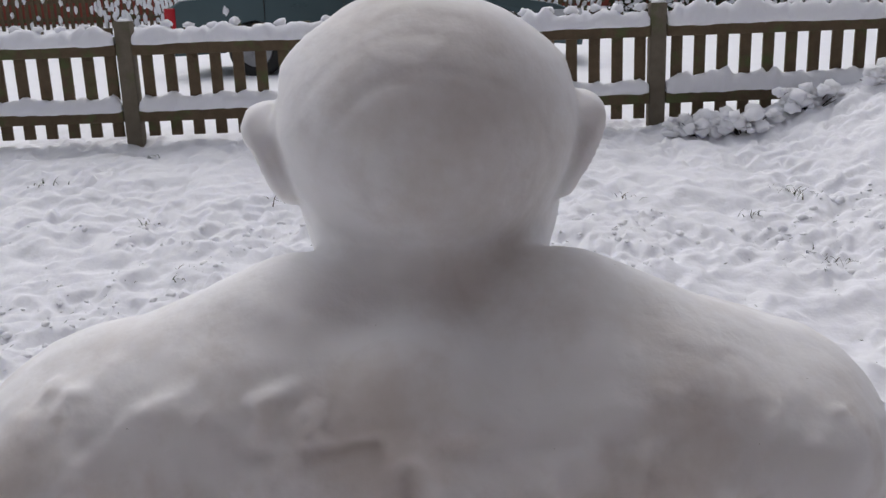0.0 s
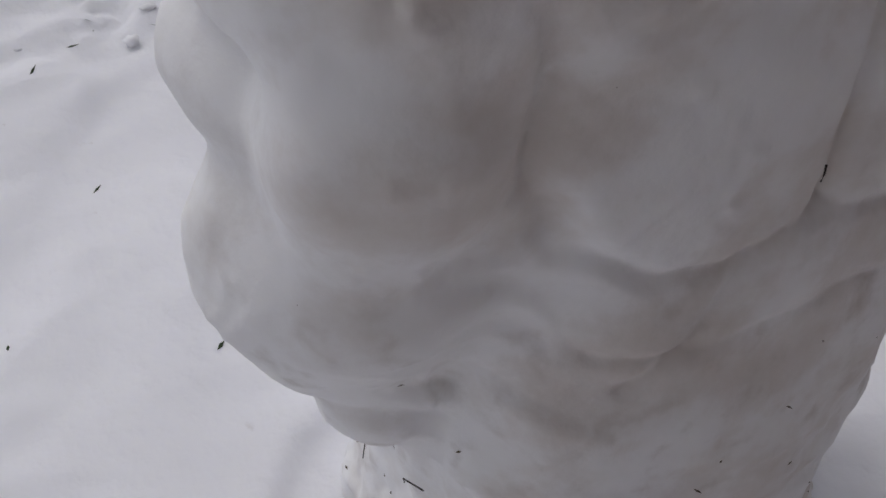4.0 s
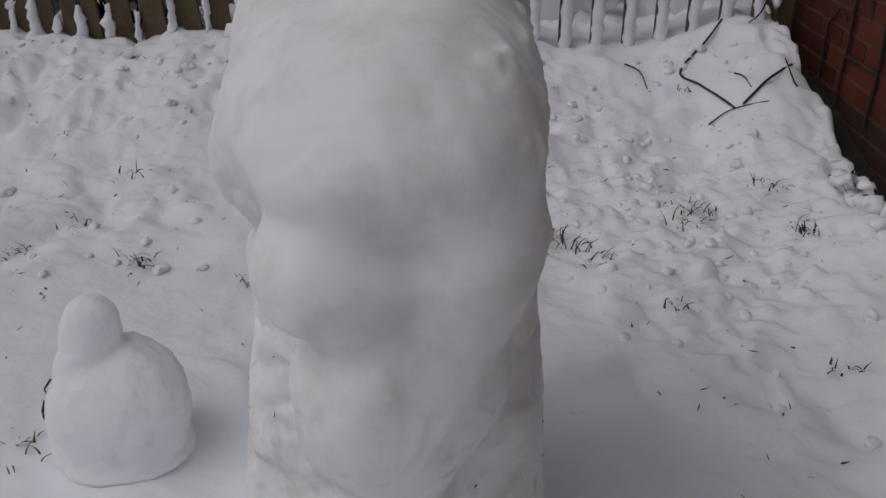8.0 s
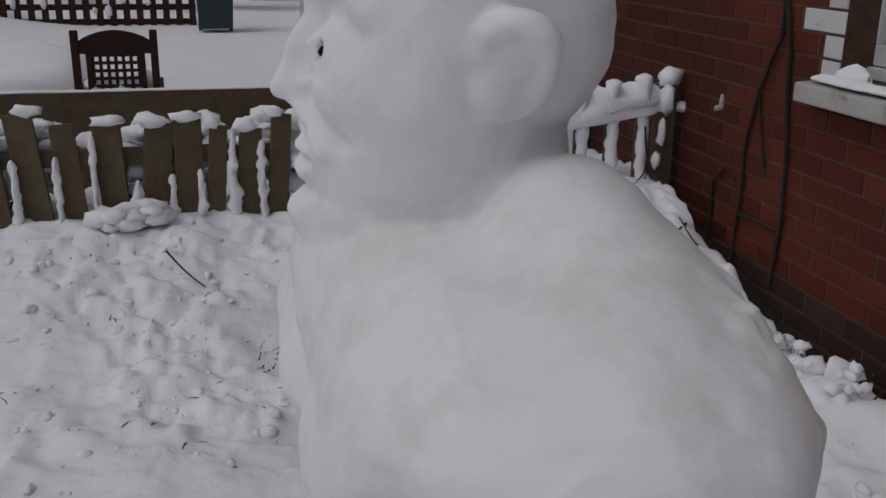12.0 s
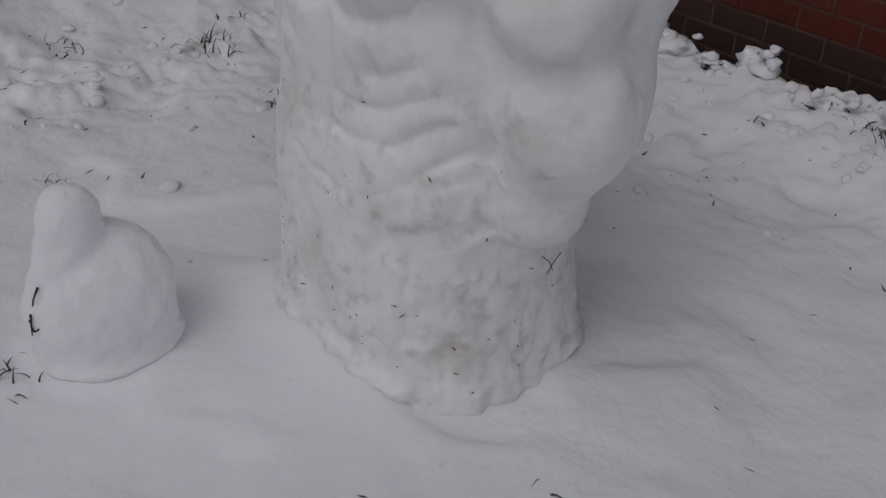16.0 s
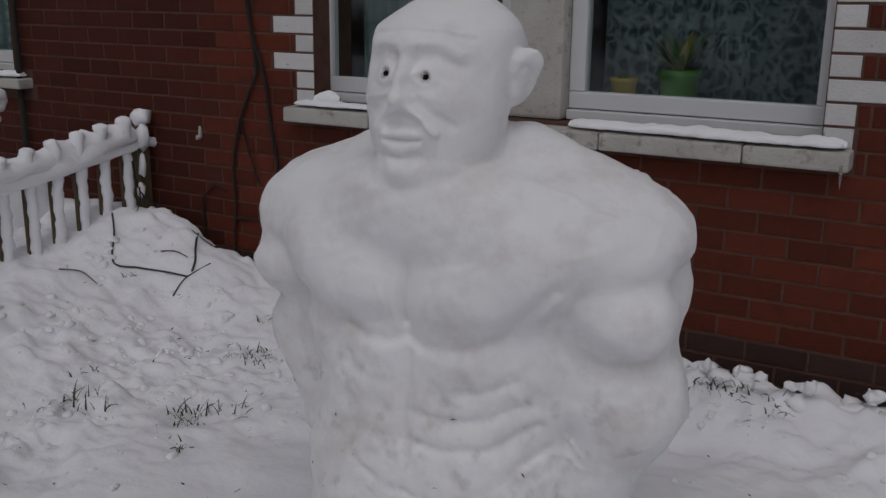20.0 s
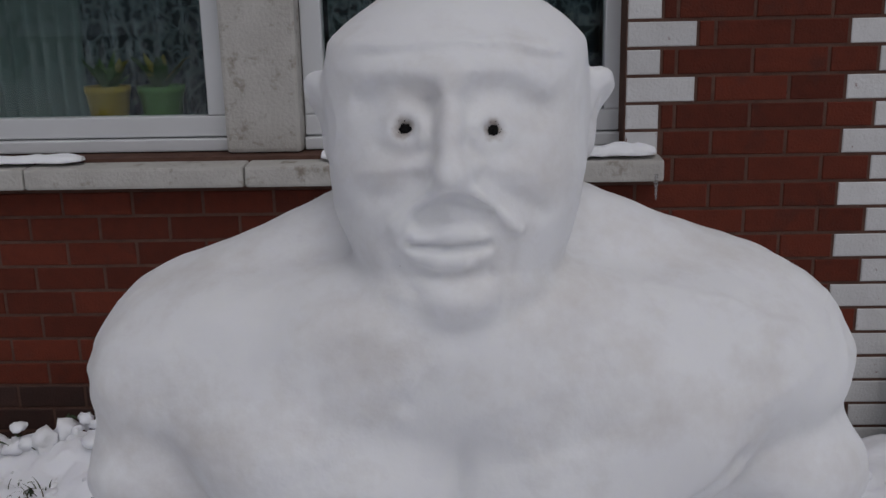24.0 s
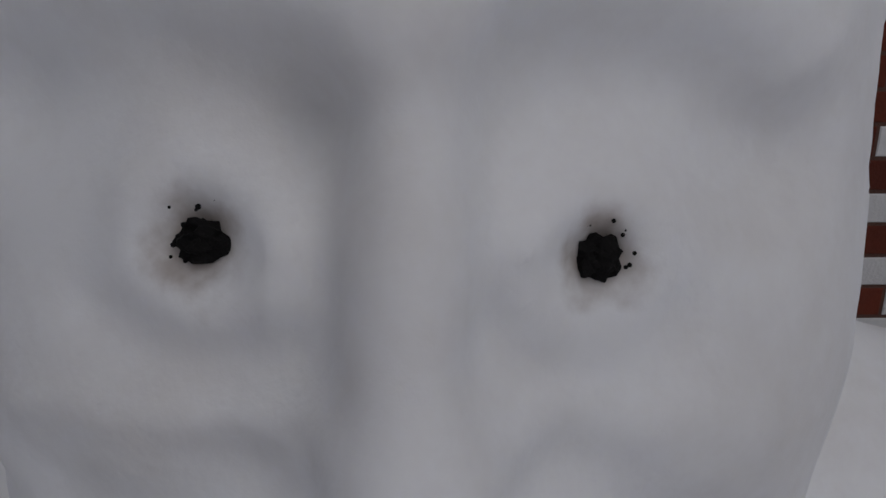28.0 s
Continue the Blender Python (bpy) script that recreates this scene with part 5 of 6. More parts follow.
rod("chain", (9.6, 5.5, 2.15), (9.6, 5.5, 0.8), 0.008, STEEL, sw)
rod("chain", (9.6, 5.9, 2.15), (9.6, 5.9, 0.8), 0.008, STEEL, sw)


# ---------------------------------------------------------------- lattice fence across the next garden
def lattice_fence():
    rng = random.Random(5)
    f = empty("trellis_fence", (13.6, 4.6, 0.1), "tall dark brown trellis fence hung with snow", "fence")
    inv = Matrix.Translation(f.location).inverted()

    def put(name, me, mat, label=""):
        ob = part(name, me, mat, f, label)
        ob.matrix_parent_inverse = inv
    blobs = []
    y = 2.25
    while y < 7.6:
        t = 1.72 + (0.0 if y > 4.0 else 0.06) + rng.uniform(-0.02, 0.02)
        put("slat", box((13.60, y - 0.045, 0.10), (13.63, y + 0.045, t), 0.003), WOOD_DARK)
        if y < 4.6:
            for u in range(5):
                blobs.append(((13.575, y, t - 0.03 - 0.12 * u), (0.035, 0.055, 0.075)))
        elif rng.random() < 0.4:
            blobs.append(((13.60, y + rng.uniform(-.05, .05), t - rng.uniform(0, 0.35)), (0.05, 0.08, 0.07)))
        for u in range(3):
            if rng.random() < 0.45:
                blobs.append(((13.58, y + rng.uniform(0.0, 0.1), rng.uniform(0.4, 1.3)), (0.03, 0.04, rng.uniform(0.04, 0.12))))
        y += 0.178
    for z in (0.25, 0.45, 0.65, 0.85, 1.05, 1.25, 1.45):
        put("batten", box((13.632, 2.2, z - 0.04), (13.66, 7.65, z + 0.04), 0.003), WOOD_DARK)
    put("trellis_snow", snow_clumps("trellis_snow", blobs, 8), SNOW, "snow clinging to the trellis")


lattice_fence()

# wheelie bin with snow on the lid
BIN = make_mat("dark_teal_plastic", (0.012, 0.035, 0.04), rough=0.45, dark=(0.01, 0.025, 0.03), scale=8)
bn = empty("wheelie_bin", (12.6, 1.95, 0.2), "dark teal wheelie bin with snow on its lid", "bin")
bm = bmesh.new()
add_box(bm, (-0.25, -0.26, 0.05), (0.25, 0.26, 0.95), 0.02)
for v in bm.verts:
    k = 0.82 + 0.18 * v.co.z / 0.95
    v.co.x *= k
    v.co.y *= k
part("body", bm, BIN, bn)
part("lid", box((-0.29, -0.29, 0.955), (0.28, 0.29, 1.03), 0.02), BIN, bn)
part("lid_snow", snow_roll([(0, -0.25, 1.03), (0, 0.25, 1.03)], 0.5, 0.12, 51), SNOW, bn)
for yy in (-0.2, 0.2):
    w = part("wheel", lathe([(0.001, -0.025), (0.09, -0.025), (0.1, 0), (0.09, 0.025), (0.001, 0.025)], 16), BIN, bn)
    w.matrix_local = Matrix.Translation((0.2, yy, 0.06)) @ Matrix.Rotation(radians(90), 4, "X")

# white picket screen beyond the house corner
wf = empty("picket_screen", (9.0, 0.6, 0.1), "grey timber picket screen topped with snow", "fence")
inv = Matrix.Translation(wf.location).inverted()
for i in range(15):
    y = -0.60 + i * 0.125
    ob = part("picket", box((8.99, y - 0.03, 0.0), (9.01, y + 0.03, 1.50), 0.003), UPVC if i % 3 else WOOD, wf)
    ob.matrix_parent_inverse = inv
for z in (0.4, 1.42):
    ob = part("rail", box((9.012, -0.65, z), (9.05, 1.22, z + 0.07), 0.003), WOOD, wf)
    ob.matrix_parent_inverse = inv
ob = part("rail_snow", snow_roll([(9.01, -0.65, 1.50), (9.01, 1.24, 1.50)], 0.10, 0.085, 61), SNOW, wf)
ob.matrix_parent_inverse = inv


# swan-shaped planter and a blue bag among snow
def swan():
    c = Clay((3.70, 0.15, 0.05), (4.40, 1.05, 1.05), 0.0105)
    c.add(c.ellipsoid((4.06, 0.62, 0.45), (0.18, 0.24, 0.24)), 0.01)
    c.add(c.ellipsoid((4.02, 0.57, 0.77), (0.045, 0.16, 0.12)), 0.04)
    feathers = (((0.72, 0.80), (0.62, 0.885), (0.48, 0.920), (0.335, 0.945)), ((0.70, 0.76), (0.57, 0.825), (0.45, 0.862), (0.338, 0.872)), ((0.69, 0.72), (0.56, 0.765), (0.45, 0.798), (0.365, 0.812)),
                ((0.68, 0.68), (0.56, 0.705), (0.47, 0.735), (0.40, 0.752)), ((0.67, 0.64), (0.57, 0.655), (0.50, 0.675), (0.44, 0.695)))
    for k, f in enumerate(feathers):
        for p, q in zip(f, f[1:]):
            c.add(c.cone((3.975 + 0.008 * k, *p), (3.985 + 0.008 * k, *q), 0.034, 0.032), 0.006)
    c.add(c.cone((3.98, 0.335, 0.945), (3.99, 0.31, 0.905), 0.026, 0.02), 0.02)
    near = np.nonzero(np.abs(c.d) < 0.05)
    px, py, pz = c.x[near[0], 0, 0], c.y[0, near[1], 0], c.z[0, 0, near[2]]
    c.d[near] += (fbm(px * 9, py * 9, pz * 9, 2) - 0.5) * 0.016
    return c.mesh("swan_planter")


tagged(part("swan_planter", swan(), SNOW_STATUE), "snow-covered garden ornament shaped with ribbed upswept wings", "garden ornament")
BLUE = make_mat("blue_plastic", (0.02, 0.12, 0.35), rough=0.35, dark=(0.4, 0.45, 0.5), scale=18)
tagged(part("plastic_bag", snow_clumps("plastic_bag", [((3.68, 1.10, 0.60), (0.06, 0.06, 0.10)), ((3.70, 1.05, 0.50), (0.07, 0.07, 0.12)), ((3.7, 1.07, 0.36), (0.08, 0.09, 0.14))], 5), BLUE), "crumpled blue plastic bag half buried in snow", "plastic bag")
def heap():
    c = Clay((3.45, 0.15, 0.05), (4.05, 1.80, 0.95), 0.016)
    for at, r in (((3.72, 0.98, 0.58), (0.10, 0.12, 0.15)), ((3.68, 0.85, 0.46), (0.12, 0.14, 0.18)), ((3.72, 0.48, 0.36), (0.14, 0.22, 0.22)), ((3.68, 1.03, 0.76), (0.045, 0.05, 0.07)), ((3.75, 1.4, 0.32), (0.18, 0.3, 0.18)), ((3.72, 1.15, 0.3), (0.15, 0.25, 0.2))):
        c.add(c.ellipsoid(at, r), 0.05)
    near = np.nonzero(np.abs(c.d) < 0.06)
    px, py, pz = c.x[near[0], 0, 0], c.y[0, near[1], 0], c.z[0, 0, near[2]]
    c.d[near] += (fbm(px * 9, py * 9, pz * 9, 3) - 0.5) * 0.05
    return c.mesh("snow_mound")


tagged(part("snow_mound", heap(), SNOW), "rounded heap of snow over hidden garden pots", "snow heap")


# ---------------------------------------------------------------- street fence
WOOD_GREY = make_mat("grey_weathered_post", (0.20, 0.17, 0.13), rough=0.9, dark=(0.11, 0.095, 0.07), scale=14, bump=0.5, bump_scale=60, stain=(0.12, 0.13, 0.07), stain_scale=6, stain_low=0.55, stain_high=0.7, spec=0.2)


def street_fence():
    rng = random.Random(21)
    g0 = 0.52
    for b in range(-6, 8):
        x0 = -0.03 + b * 1.81
        f = empty("street_fence_bay", (x0, 7.42, g0), "weathered brown picket fence bay carrying ridges of snow", "picket fence", "bays of the street fence")
        post = part("post", box((-0.055, -0.055, -0.25), (0.055, 0.055, 0.80 + rng.uniform(-0.02, 0.02)), 0.010), WOOD_GREY, f)
        part("post_snow", snow_clumps("post_snow", [((0, 0, 0.81), (0.045, 0.045, 0.02))], b), SNOW, post)
        sag = rng.uniform(-0.012, 0.012)
        for z in (0.585, 0.135):
            part("rail", box((0.057, -0.066, z), (1.753, -0.021, z + 0.080), 0.006), WOOD, f)
            part("rail_snow", snow_roll([(0.06, -0.035, z + 0.08), (0.6, -0.035, z + 0.08 + sag), (1.2, -0.035, z + 0.08), (1.75, -0.035, z + 0.08)], 0.135, 0.095 + 0.025 * (b > 0), b * 3 + 77), SNOW, f, "ridge of snow on the rail")
        for k in range(11):
            x = 0.135 + k * 0.156
            t = 0.765 + rng.uniform(-0.012, 0.012)
            p = part("picket", box((x - 0.038, -0.018, 0.03), (x + 0.038, 0.006, t), 0.004), WOOD, f)
            if rng.random() < 0.85:
                part("picket_snow", snow_clumps("picket_snow", [((x, -0.006, t + 0.008), (0.042, 0.030, 0.022 + 0.016 * rng.random()))], k + b * 20), SNOW, p)


street_fence()

# frosted plants at the foot of the fence
for i, (x, y) in enumerate(((2.25, 6.95), (2.7, 7.0), (3.2, 6.95), (2.0, 7.05), (3.7, 7.0))):
    shrub((x, y, ground_at(x, y) - 0.03), (0.22, 0.10, 0) if i < 5 else (0.1, 0.06, 0), 0.16 if i < 5 else 0.07, 60 + i, 16)


# ---------------------------------------------------------------- parked car
CAR = make_mat("blue_grey_car_paint", (0.075, 0.115, 0.125), rough=0.25, metal=0.4, dark=(0.065, 0.10, 0.11), scale=2)
CAR_GLASS = make_mat("frosted_car_glass", (0.30, 0.33, 0.35), rough=0.15, dark=(0.16, 0.19, 0.20), scale=4, stain=(0.65, 0.68, 0.70), stain_scale=4, stain_low=0.5, stain_high=0.62)
TYRE = make_mat("tyre_rubber", (0.02, 0.02, 0.02), rough=0.8)
RED_LENS = make_mat("red_lamp_lens", (0.45, 0.012, 0.02), rough=0.2)
CLEAR_LENS = make_mat("clear_lamp_lens", (0.5, 0.52, 0.54), rough=0.12)
BLACK = make_mat("black_trim", (0.015, 0.017, 0.018), rough=0.5)


def extrude_side(outline, y0, y1, inset=0.0, z_in=0.0, z_ref=0.0):
    """A closed side outline (x, z) swept from y0 to y1; points above z_ref lean in by inset per metre."""
    n = len(outline)
    verts, faces = [], []
    steps = ((y0, 0.0), (y0 + 0.02, -0.0), (y1 - 0.02, 0.0), (y1, 0.0))
    mid = (y0 + y1) / 2
    for y, _ in steps:
        for x, z in outline:
            lean = max(0.0, z - z_ref) * inset
            shrink = 0.985 if y in (y0, y1) else 1.0
            verts.append((x * shrink, y + (lean if y < mid else -lean), z if shrink == 1.0 else z * 0.995 + 0.003))
    for s in range(3):
        for k in range(n):
            k2 = (k + 1) % n
            faces.append((s * n + k, s * n + k2, (s + 1) * n + k2, (s + 1) * n + k))
    faces += [tuple(range(n)), tuple(3 * n + k for k in reversed(range(n)))]
    return mesh_from("side", verts, faces, False)


def arc(cx, cz, r, a0, a1, n=8):
    return [(cx + r * math.cos(radians(a0 + (a1 - a0) * i / n)), cz + r * math.sin(radians(a0 + (a1 - a0) * i / n))) for i in range(n + 1)]


car = empty("parked_car", (-0.42, 12.0, 0.55), "blue-grey saloon car parked at the kerb under snow", "car")
lower = [(-2.36, 0.25), (-2.40, 0.50), (-2.36, 0.80), (-2.25, 0.865), (-1.6, 0.905), (0.9, 0.875), (1.45, 0.80), (2.05, 0.69), (2.32, 0.58), (2.38, 0.42), (2.34, 0.22),
         *arc(1.52, 0.27, 0.36, 0, 180), *arc(-1.42, 0.27, 0.36, 0, 180)]
part("body", extrude_side(lower, 0.0, 1.78, 0.10, 0, 0.6), CAR, car)
cabin = [(-2.05, 0.86), (-1.55, 1.14), (-1.05, 1.30), (-0.45, 1.365), (0.20, 1.345), (0.62, 1.19), (1.08, 0.86)]
part("cabin", extrude_side(cabin, 0.04, 1.74, 0.42, 0, 0.86), CAR, car)


def side_pane(name, pts, y, mat, parent, lean=0.42):
    verts = []
    for x, z in pts:
        verts.append((x, y + (z - 0.86) * lean, z))
    for x, z in pts:
        verts.append((x, y + 0.012 + (z - 0.86) * lean, z))
    n = len(pts)
    faces = [tuple(range(n)), tuple(n + k for k in reversed(range(n)))] + [(k, (k + 1) % n, n + (k + 1) % n, n + k) for k in range(n)]
    return part(name, mesh_from(name, verts, faces), mat, parent)


side_pane("window_trim", [(-1.80, 0.885), (-1.30, 1.19), (-0.45, 1.325), (0.18, 1.305), (0.58, 1.15), (0.90, 0.90)], 0.026, BLACK, car)
side_pane("rear_side_window", [(-1.18, 0.91), (-1.08, 1.17), (-0.47, 1.285), (-0.43, 0.91)], 0.012, CAR_GLASS, car)
side_pane("front_side_window", [(-0.30, 0.91), (-0.34, 1.285), (0.16, 1.265), (0.50, 1.12), (0.72, 0.91)], 0.012, CAR_GLASS, car)
side_pane("quarter_window", [(-1.66, 0.91), (-1.30, 1.10), (-1.27, 0.91)], 0.012, CAR_GLASS, car)
for x in (-0.88, 0.18):
    part("door_handle", box((x - 0.09, -0.025, 0.76), (x + 0.09, 0.0, 0.785), 0.006), CAR, car)
for x in (-1.28, -0.37, 0.86):
    part("door_seam", box((x - 0.004, -0.002, 0.32), (x + 0.004, 0.02, 0.86)), BLACK, car)
part("side_trim", box((-2.0, -0.012, 0.42), (1.1, 0.004, 0.47), 0.004), BLACK, car)
part("mirror", snow_clumps("mirror", [((0.66, -0.09, 0.95), (0.10, 0.08, 0.075))], 1), CAR, car)
part("tail_lamp", box((-2.425, -0.006, 0.52), (-2.30, 0.30, 0.79), 0.015), RED_LENS, car, "red tail lamp")
part("head_lamp", box((1.98, -0.004, 0.52), (2.34, 0.28, 0.63), 0.02), CLEAR_LENS, car, "clear head lamp")
part("fuel_flap", snow_clumps("fuel_flap", [((-1.72, 0.0, 0.74), (0.03, 0.01, 0.05))], 4), SNOW, car, "fleck of snow on the rear wing")
for x in (-1.42, 1.52):
    for y in (0.02, 1.58):
        w = part("wheel", lathe([(0.001, 0.03), (0.19, 0.03), (0.20, 0.0), (0.28, -0.005), (0.315, 0.03), (0.315, 0.17), (0.27, 0.19), (0.001, 0.19)], 28), TYRE, car)
        w.matrix_local = Matrix.Translation((x, y + 0.0, 0.29)) @ Matrix.Rotation(radians(-90), 4, "X")
        part("rim", lathe([(0.001, -0.004), (0.05, -0.006), (0.06, 0.012), (0.17, 0.008), (0.185, -0.008), (0.195, 0.02)], 24), STEEL, w)
        for k in range(7):
            part("spoke", box((0.05, -0.014, -0.012), (0.18, 0.014, 0.006), 0.003, Matrix.Rotation(k * 2 * math.pi / 7, 4, "Z")), STEEL, w)
# snow on the car
c_blobs = []
rng = random.Random(3)
cs = Clay((-2.5, -0.06, 0.76), (2.5, 1.84, 1.50), 0.028)
for (xa, za), (xb, zb), r in (((-2.2, 0.875), (-1.75, 0.96), 0.05), ((-1.8, 0.98), (-1.35, 1.20), 0.045), ((-1.3, 1.22), (-0.45, 1.375), 0.05), ((-0.45, 1.375), (0.2, 1.365), 0.055), ((0.2, 1.36), (0.65, 1.19), 0.05),
                              ((0.65, 1.19), (1.10, 0.90), 0.05), ((1.1, 0.89), (1.6, 0.80), 0.03), ((1.6, 0.79), (2.1, 0.70), 0.035)):
    inset = 0.10 + max(0, (za + zb) / 2 - 0.86) * 0.42
    for yy in np.linspace(inset, 1.78 - inset, 13):
        cs.add(cs.cone((xa, yy, za), (xb, yy, zb), r, r), 0.05)
nr = np.nonzero(np.abs(cs.d) < 0.1)
cs.d[nr] += (fbm(cs.x[nr[0], 0, 0] * 6, cs.y[0, nr[1], 0] * 6, cs.z[0, 0, nr[2]] * 6, 3) - 0.5) * 0.05
part("snow_cover", cs.mesh("snow_cover"), SNOW, car, "blanket of snow over roof and bonnet")


# ---------------------------------------------------------------- houses over the road
BRICK_OVER = make_mat("red_brick_over_road", (0.26, 0.055, 0.035), rough=0.9, dark=(0.20, 0.045, 0.03), scale=3, bump=0.3, bump_scale=40, stain=(0.15, 0.05, 0.04), stain_scale=1.2)
STONE_GREY = make_mat("grey_stone_lintel", (0.30, 0.28, 0.25), rough=0.9, dark=(0.22, 0.21, 0.19), scale=6)
DOOR_GREEN = make_mat("dark_green_door", (0.012, 0.075, 0.055), rough=0.35)
DARK_GLASS = make_mat("dim_window_glass", (0.16, 0.18, 0.18), rough=0.08, dark=(0.05, 0.06, 0.06), scale=1.5)
TAN = make_mat("tan_brick_far", (0.30, 0.21, 0.11), rough=0.9, dark=(0.24, 0.165, 0.085), scale=2)


def terrace(name, x0, x1, y, floor, eaves, windows, doors, label):
    """A house front facing the street: wall with openings, windows, doors, eaves and a snowy roof."""
    h = empty(name, (x0, y, floor), label, "house")
    inv = Matrix.Translation(h.location).inverted()

    def put(nm, me, mat, parent=None, lab=""):
        ob = part(nm, me, mat, parent or h, lab)
        if parent is None:
            ob.matrix_parent_inverse = inv
        return ob
    holes = [(a, b, c, d) for a, b, c, d in windows] + [(a, b, floor, d) for a, b, d, _ in doors]
    bm = bmesh.new()
    wall_pieces(bm, x0, x1, y, y + 0.3, floor - 0.6, eaves, holes)
    put("wall", bm, BRICK_OVER)
    bm = bmesh.new()
    add_box(bm, (x0, y + 0.3, floor - 0.6), (x0 + 0.3, y + 8, eaves))
    add_box(bm, (x1 - 0.3, y + 0.3, floor - 0.6), (x1, y + 8, eaves))
    add_box(bm, (x0 + 0.3, y + 7.7, floor - 0.6), (x1 - 0.3, y + 8, eaves))
    put("side_wall", bm, BRICK_OVER)
    for a, b, c, d in windows:
        wv, wf_ = [], 0.06
        pane = put("window", box((a, y + 0.12, c), (b, y + 0.15, d)), DARK_GLASS)
        bars = (((a, y + 0.06, c), (a + wf_, y + 0.12, d)), ((b - wf_, y + 0.06, c), (b, y + 0.12, d)), ((a, y + 0.06, c), (b, y + 0.12, c + wf_)), ((a, y + 0.06, d - wf_), (b, y + 0.12, d)),
                ((a, y + 0.06, d - 0.34), (b, y + 0.12, d - 0.29)))
        for lo, hi in bars:
            part("window_frame", box(lo, hi, 0.005), UPVC, pane)
        part("sill", box((a - 0.1, y - 0.06, c - 0.12), (b + 0.1, y + 0.1, c - 0.003), 0.01), STONE_GREY, pane)
        part("lintel", box((a - 0.12, y - 0.012, d + 0.003), (b + 0.12, y + 0.1, d + 0.17), 0.01), STONE_GREY, pane)
    for a, b, d, mat in doors:
        dr = put("door", box((a + 0.07, y + 0.10, floor), (b - 0.07, y + 0.16, d - 0.07)), mat)
        for lo, hi in (((a, y + 0.06, floor), (a + 0.07, y + 0.16, d)), ((b - 0.07, y + 0.06, floor), (b, y + 0.16, d)), ((a + 0.07, y + 0.06, d - 0.07), (b - 0.07, y + 0.16, d))):
            part("door_frame", box(lo, hi, 0.005), UPVC, dr)
        part("lintel", box((a - 0.12, y - 0.012, d + 0.003), (b + 0.12, y + 0.1, d + 0.15), 0.01), STONE_GREY, dr)
        for u in (0.32, 0.62):
            part("door_light", box((a + (b - a) * u - 0.07, y + 0.085, d - 0.55), (a + (b - a) * u + 0.07, y + 0.098, d - 0.2), 0.003), DARK_GLASS, dr)
    put("gutter", box((x0 - 0.2, y - 0.22, eaves), (x1 + 0.2, y - 0.06, eaves + 0.10), 0.02), UPVC)
    v = [(x0 - 0.25, y - 0.25, eaves + 0.1), (x1 + 0.25, y - 0.25, eaves + 0.1), (x1 + 0.25, y + 4, eaves + 2.9), (x0 - 0.25, y + 4, eaves + 2.9), (x1 + 0.25, y + 8.25, eaves + 0.1), (x0 - 0.25, y + 8.25, eaves + 0.1)]
    v += [(a, b, c - 0.2) for a, b, c in v]
    put("roof", mesh_from("roof", v, [(0, 1, 2, 3), (3, 2, 4, 5), (6, 9, 8, 7), (9, 11, 10, 8), (0, 6, 7, 1), (4, 10, 11, 5), (1, 7, 8, 2), (2, 8, 10, 4), (0, 3, 9, 6), (3, 5, 11, 9)]), SNOW)
    return h


terrace("terraced_house", -19.0, -3.4, 27.0, 0.55, 3.35, [(-9.08, -8.02, 1.55, 2.55), (-7.88, -6.98, 1.55, 2.52), (-15.5, -14.4, 1.55, 2.55)], [(-6.17, -5.33, 2.52, DOOR_GREEN)],
        "red brick house over the road with white windows and green door")
terrace("terraced_house", -1.05, 14.5, 27.0, 0.55, 3.45, [(0.88, 2.0, 1.65, 2.82), (2.12, 3.10, 1.65, 2.80), (5.2, 6.3, 1.9, 2.85), (6.5, 7.5, 1.9, 2.85), (10.5, 11.6, 1.9, 2.85)], [(-0.70, 0.07, 2.70, UPVC)],
        "red brick house over the road with white windows and white door")
for x, z in ((-6.55, 2.35), (0.35, 2.4)):
    lamp = part("wall_lantern", box((x - 0.07, 26.86, z - 0.1), (x + 0.07, 26.99, z + 0.14), 0.02), BLACK if x < 0 else UPVC)
    tagged(lamp, "small wall lantern with snow beside a house door", "wall lantern")


def far_fence(x0, x1, y, z, h, label, snowy):
    rng = random.Random(int(x0 * 10))
    f = empty("far_fence", (x0, y, z), label, "fence")
    blobs = []
    x = 0.0
    while x < x1 - x0:
        t = h + rng.uniform(-0.05, 0.05)
        part("picket", box((x - 0.04, -0.012, -0.1), (x + 0.04, 0.012, t), 0.004), WOOD, f)
        blobs.append(((x, -0.01, t), (0.055, 0.05, 0.05)))
        for j in range(snowy):
            blobs.append(((x + rng.uniform(-0.06, 0.06), -0.03, rng.uniform(0.1, t)), (0.04, 0.04, rng.uniform(0.05, 0.12))))
        x += 0.14
    part("rail", box((0, 0.014, 0.2), (x1 - x0, 0.05, 0.28), 0.005), WOOD, f)
    part("rail", box((0, 0.014, h - 0.2), (x1 - x0, 0.05, h - 0.12), 0.005), WOOD, f)
    part("fence_snow", snow_clumps("fence_snow", blobs, 5), SNOW, f, "snow caught on the pickets")


far_fence(-13.0, -7.2, 22.5, 0.80, 0.78, "brown picket fence over the road touched with snow", 1)
far_fence(-7.2, -4.6, 22.5, 0.80, 0.85, "picket fence over the road plastered with snow", 6)
far_fence(0.4, 3.9, 22.5, 0.80, 0.85, "picket fence over the road plastered with snow", 5)


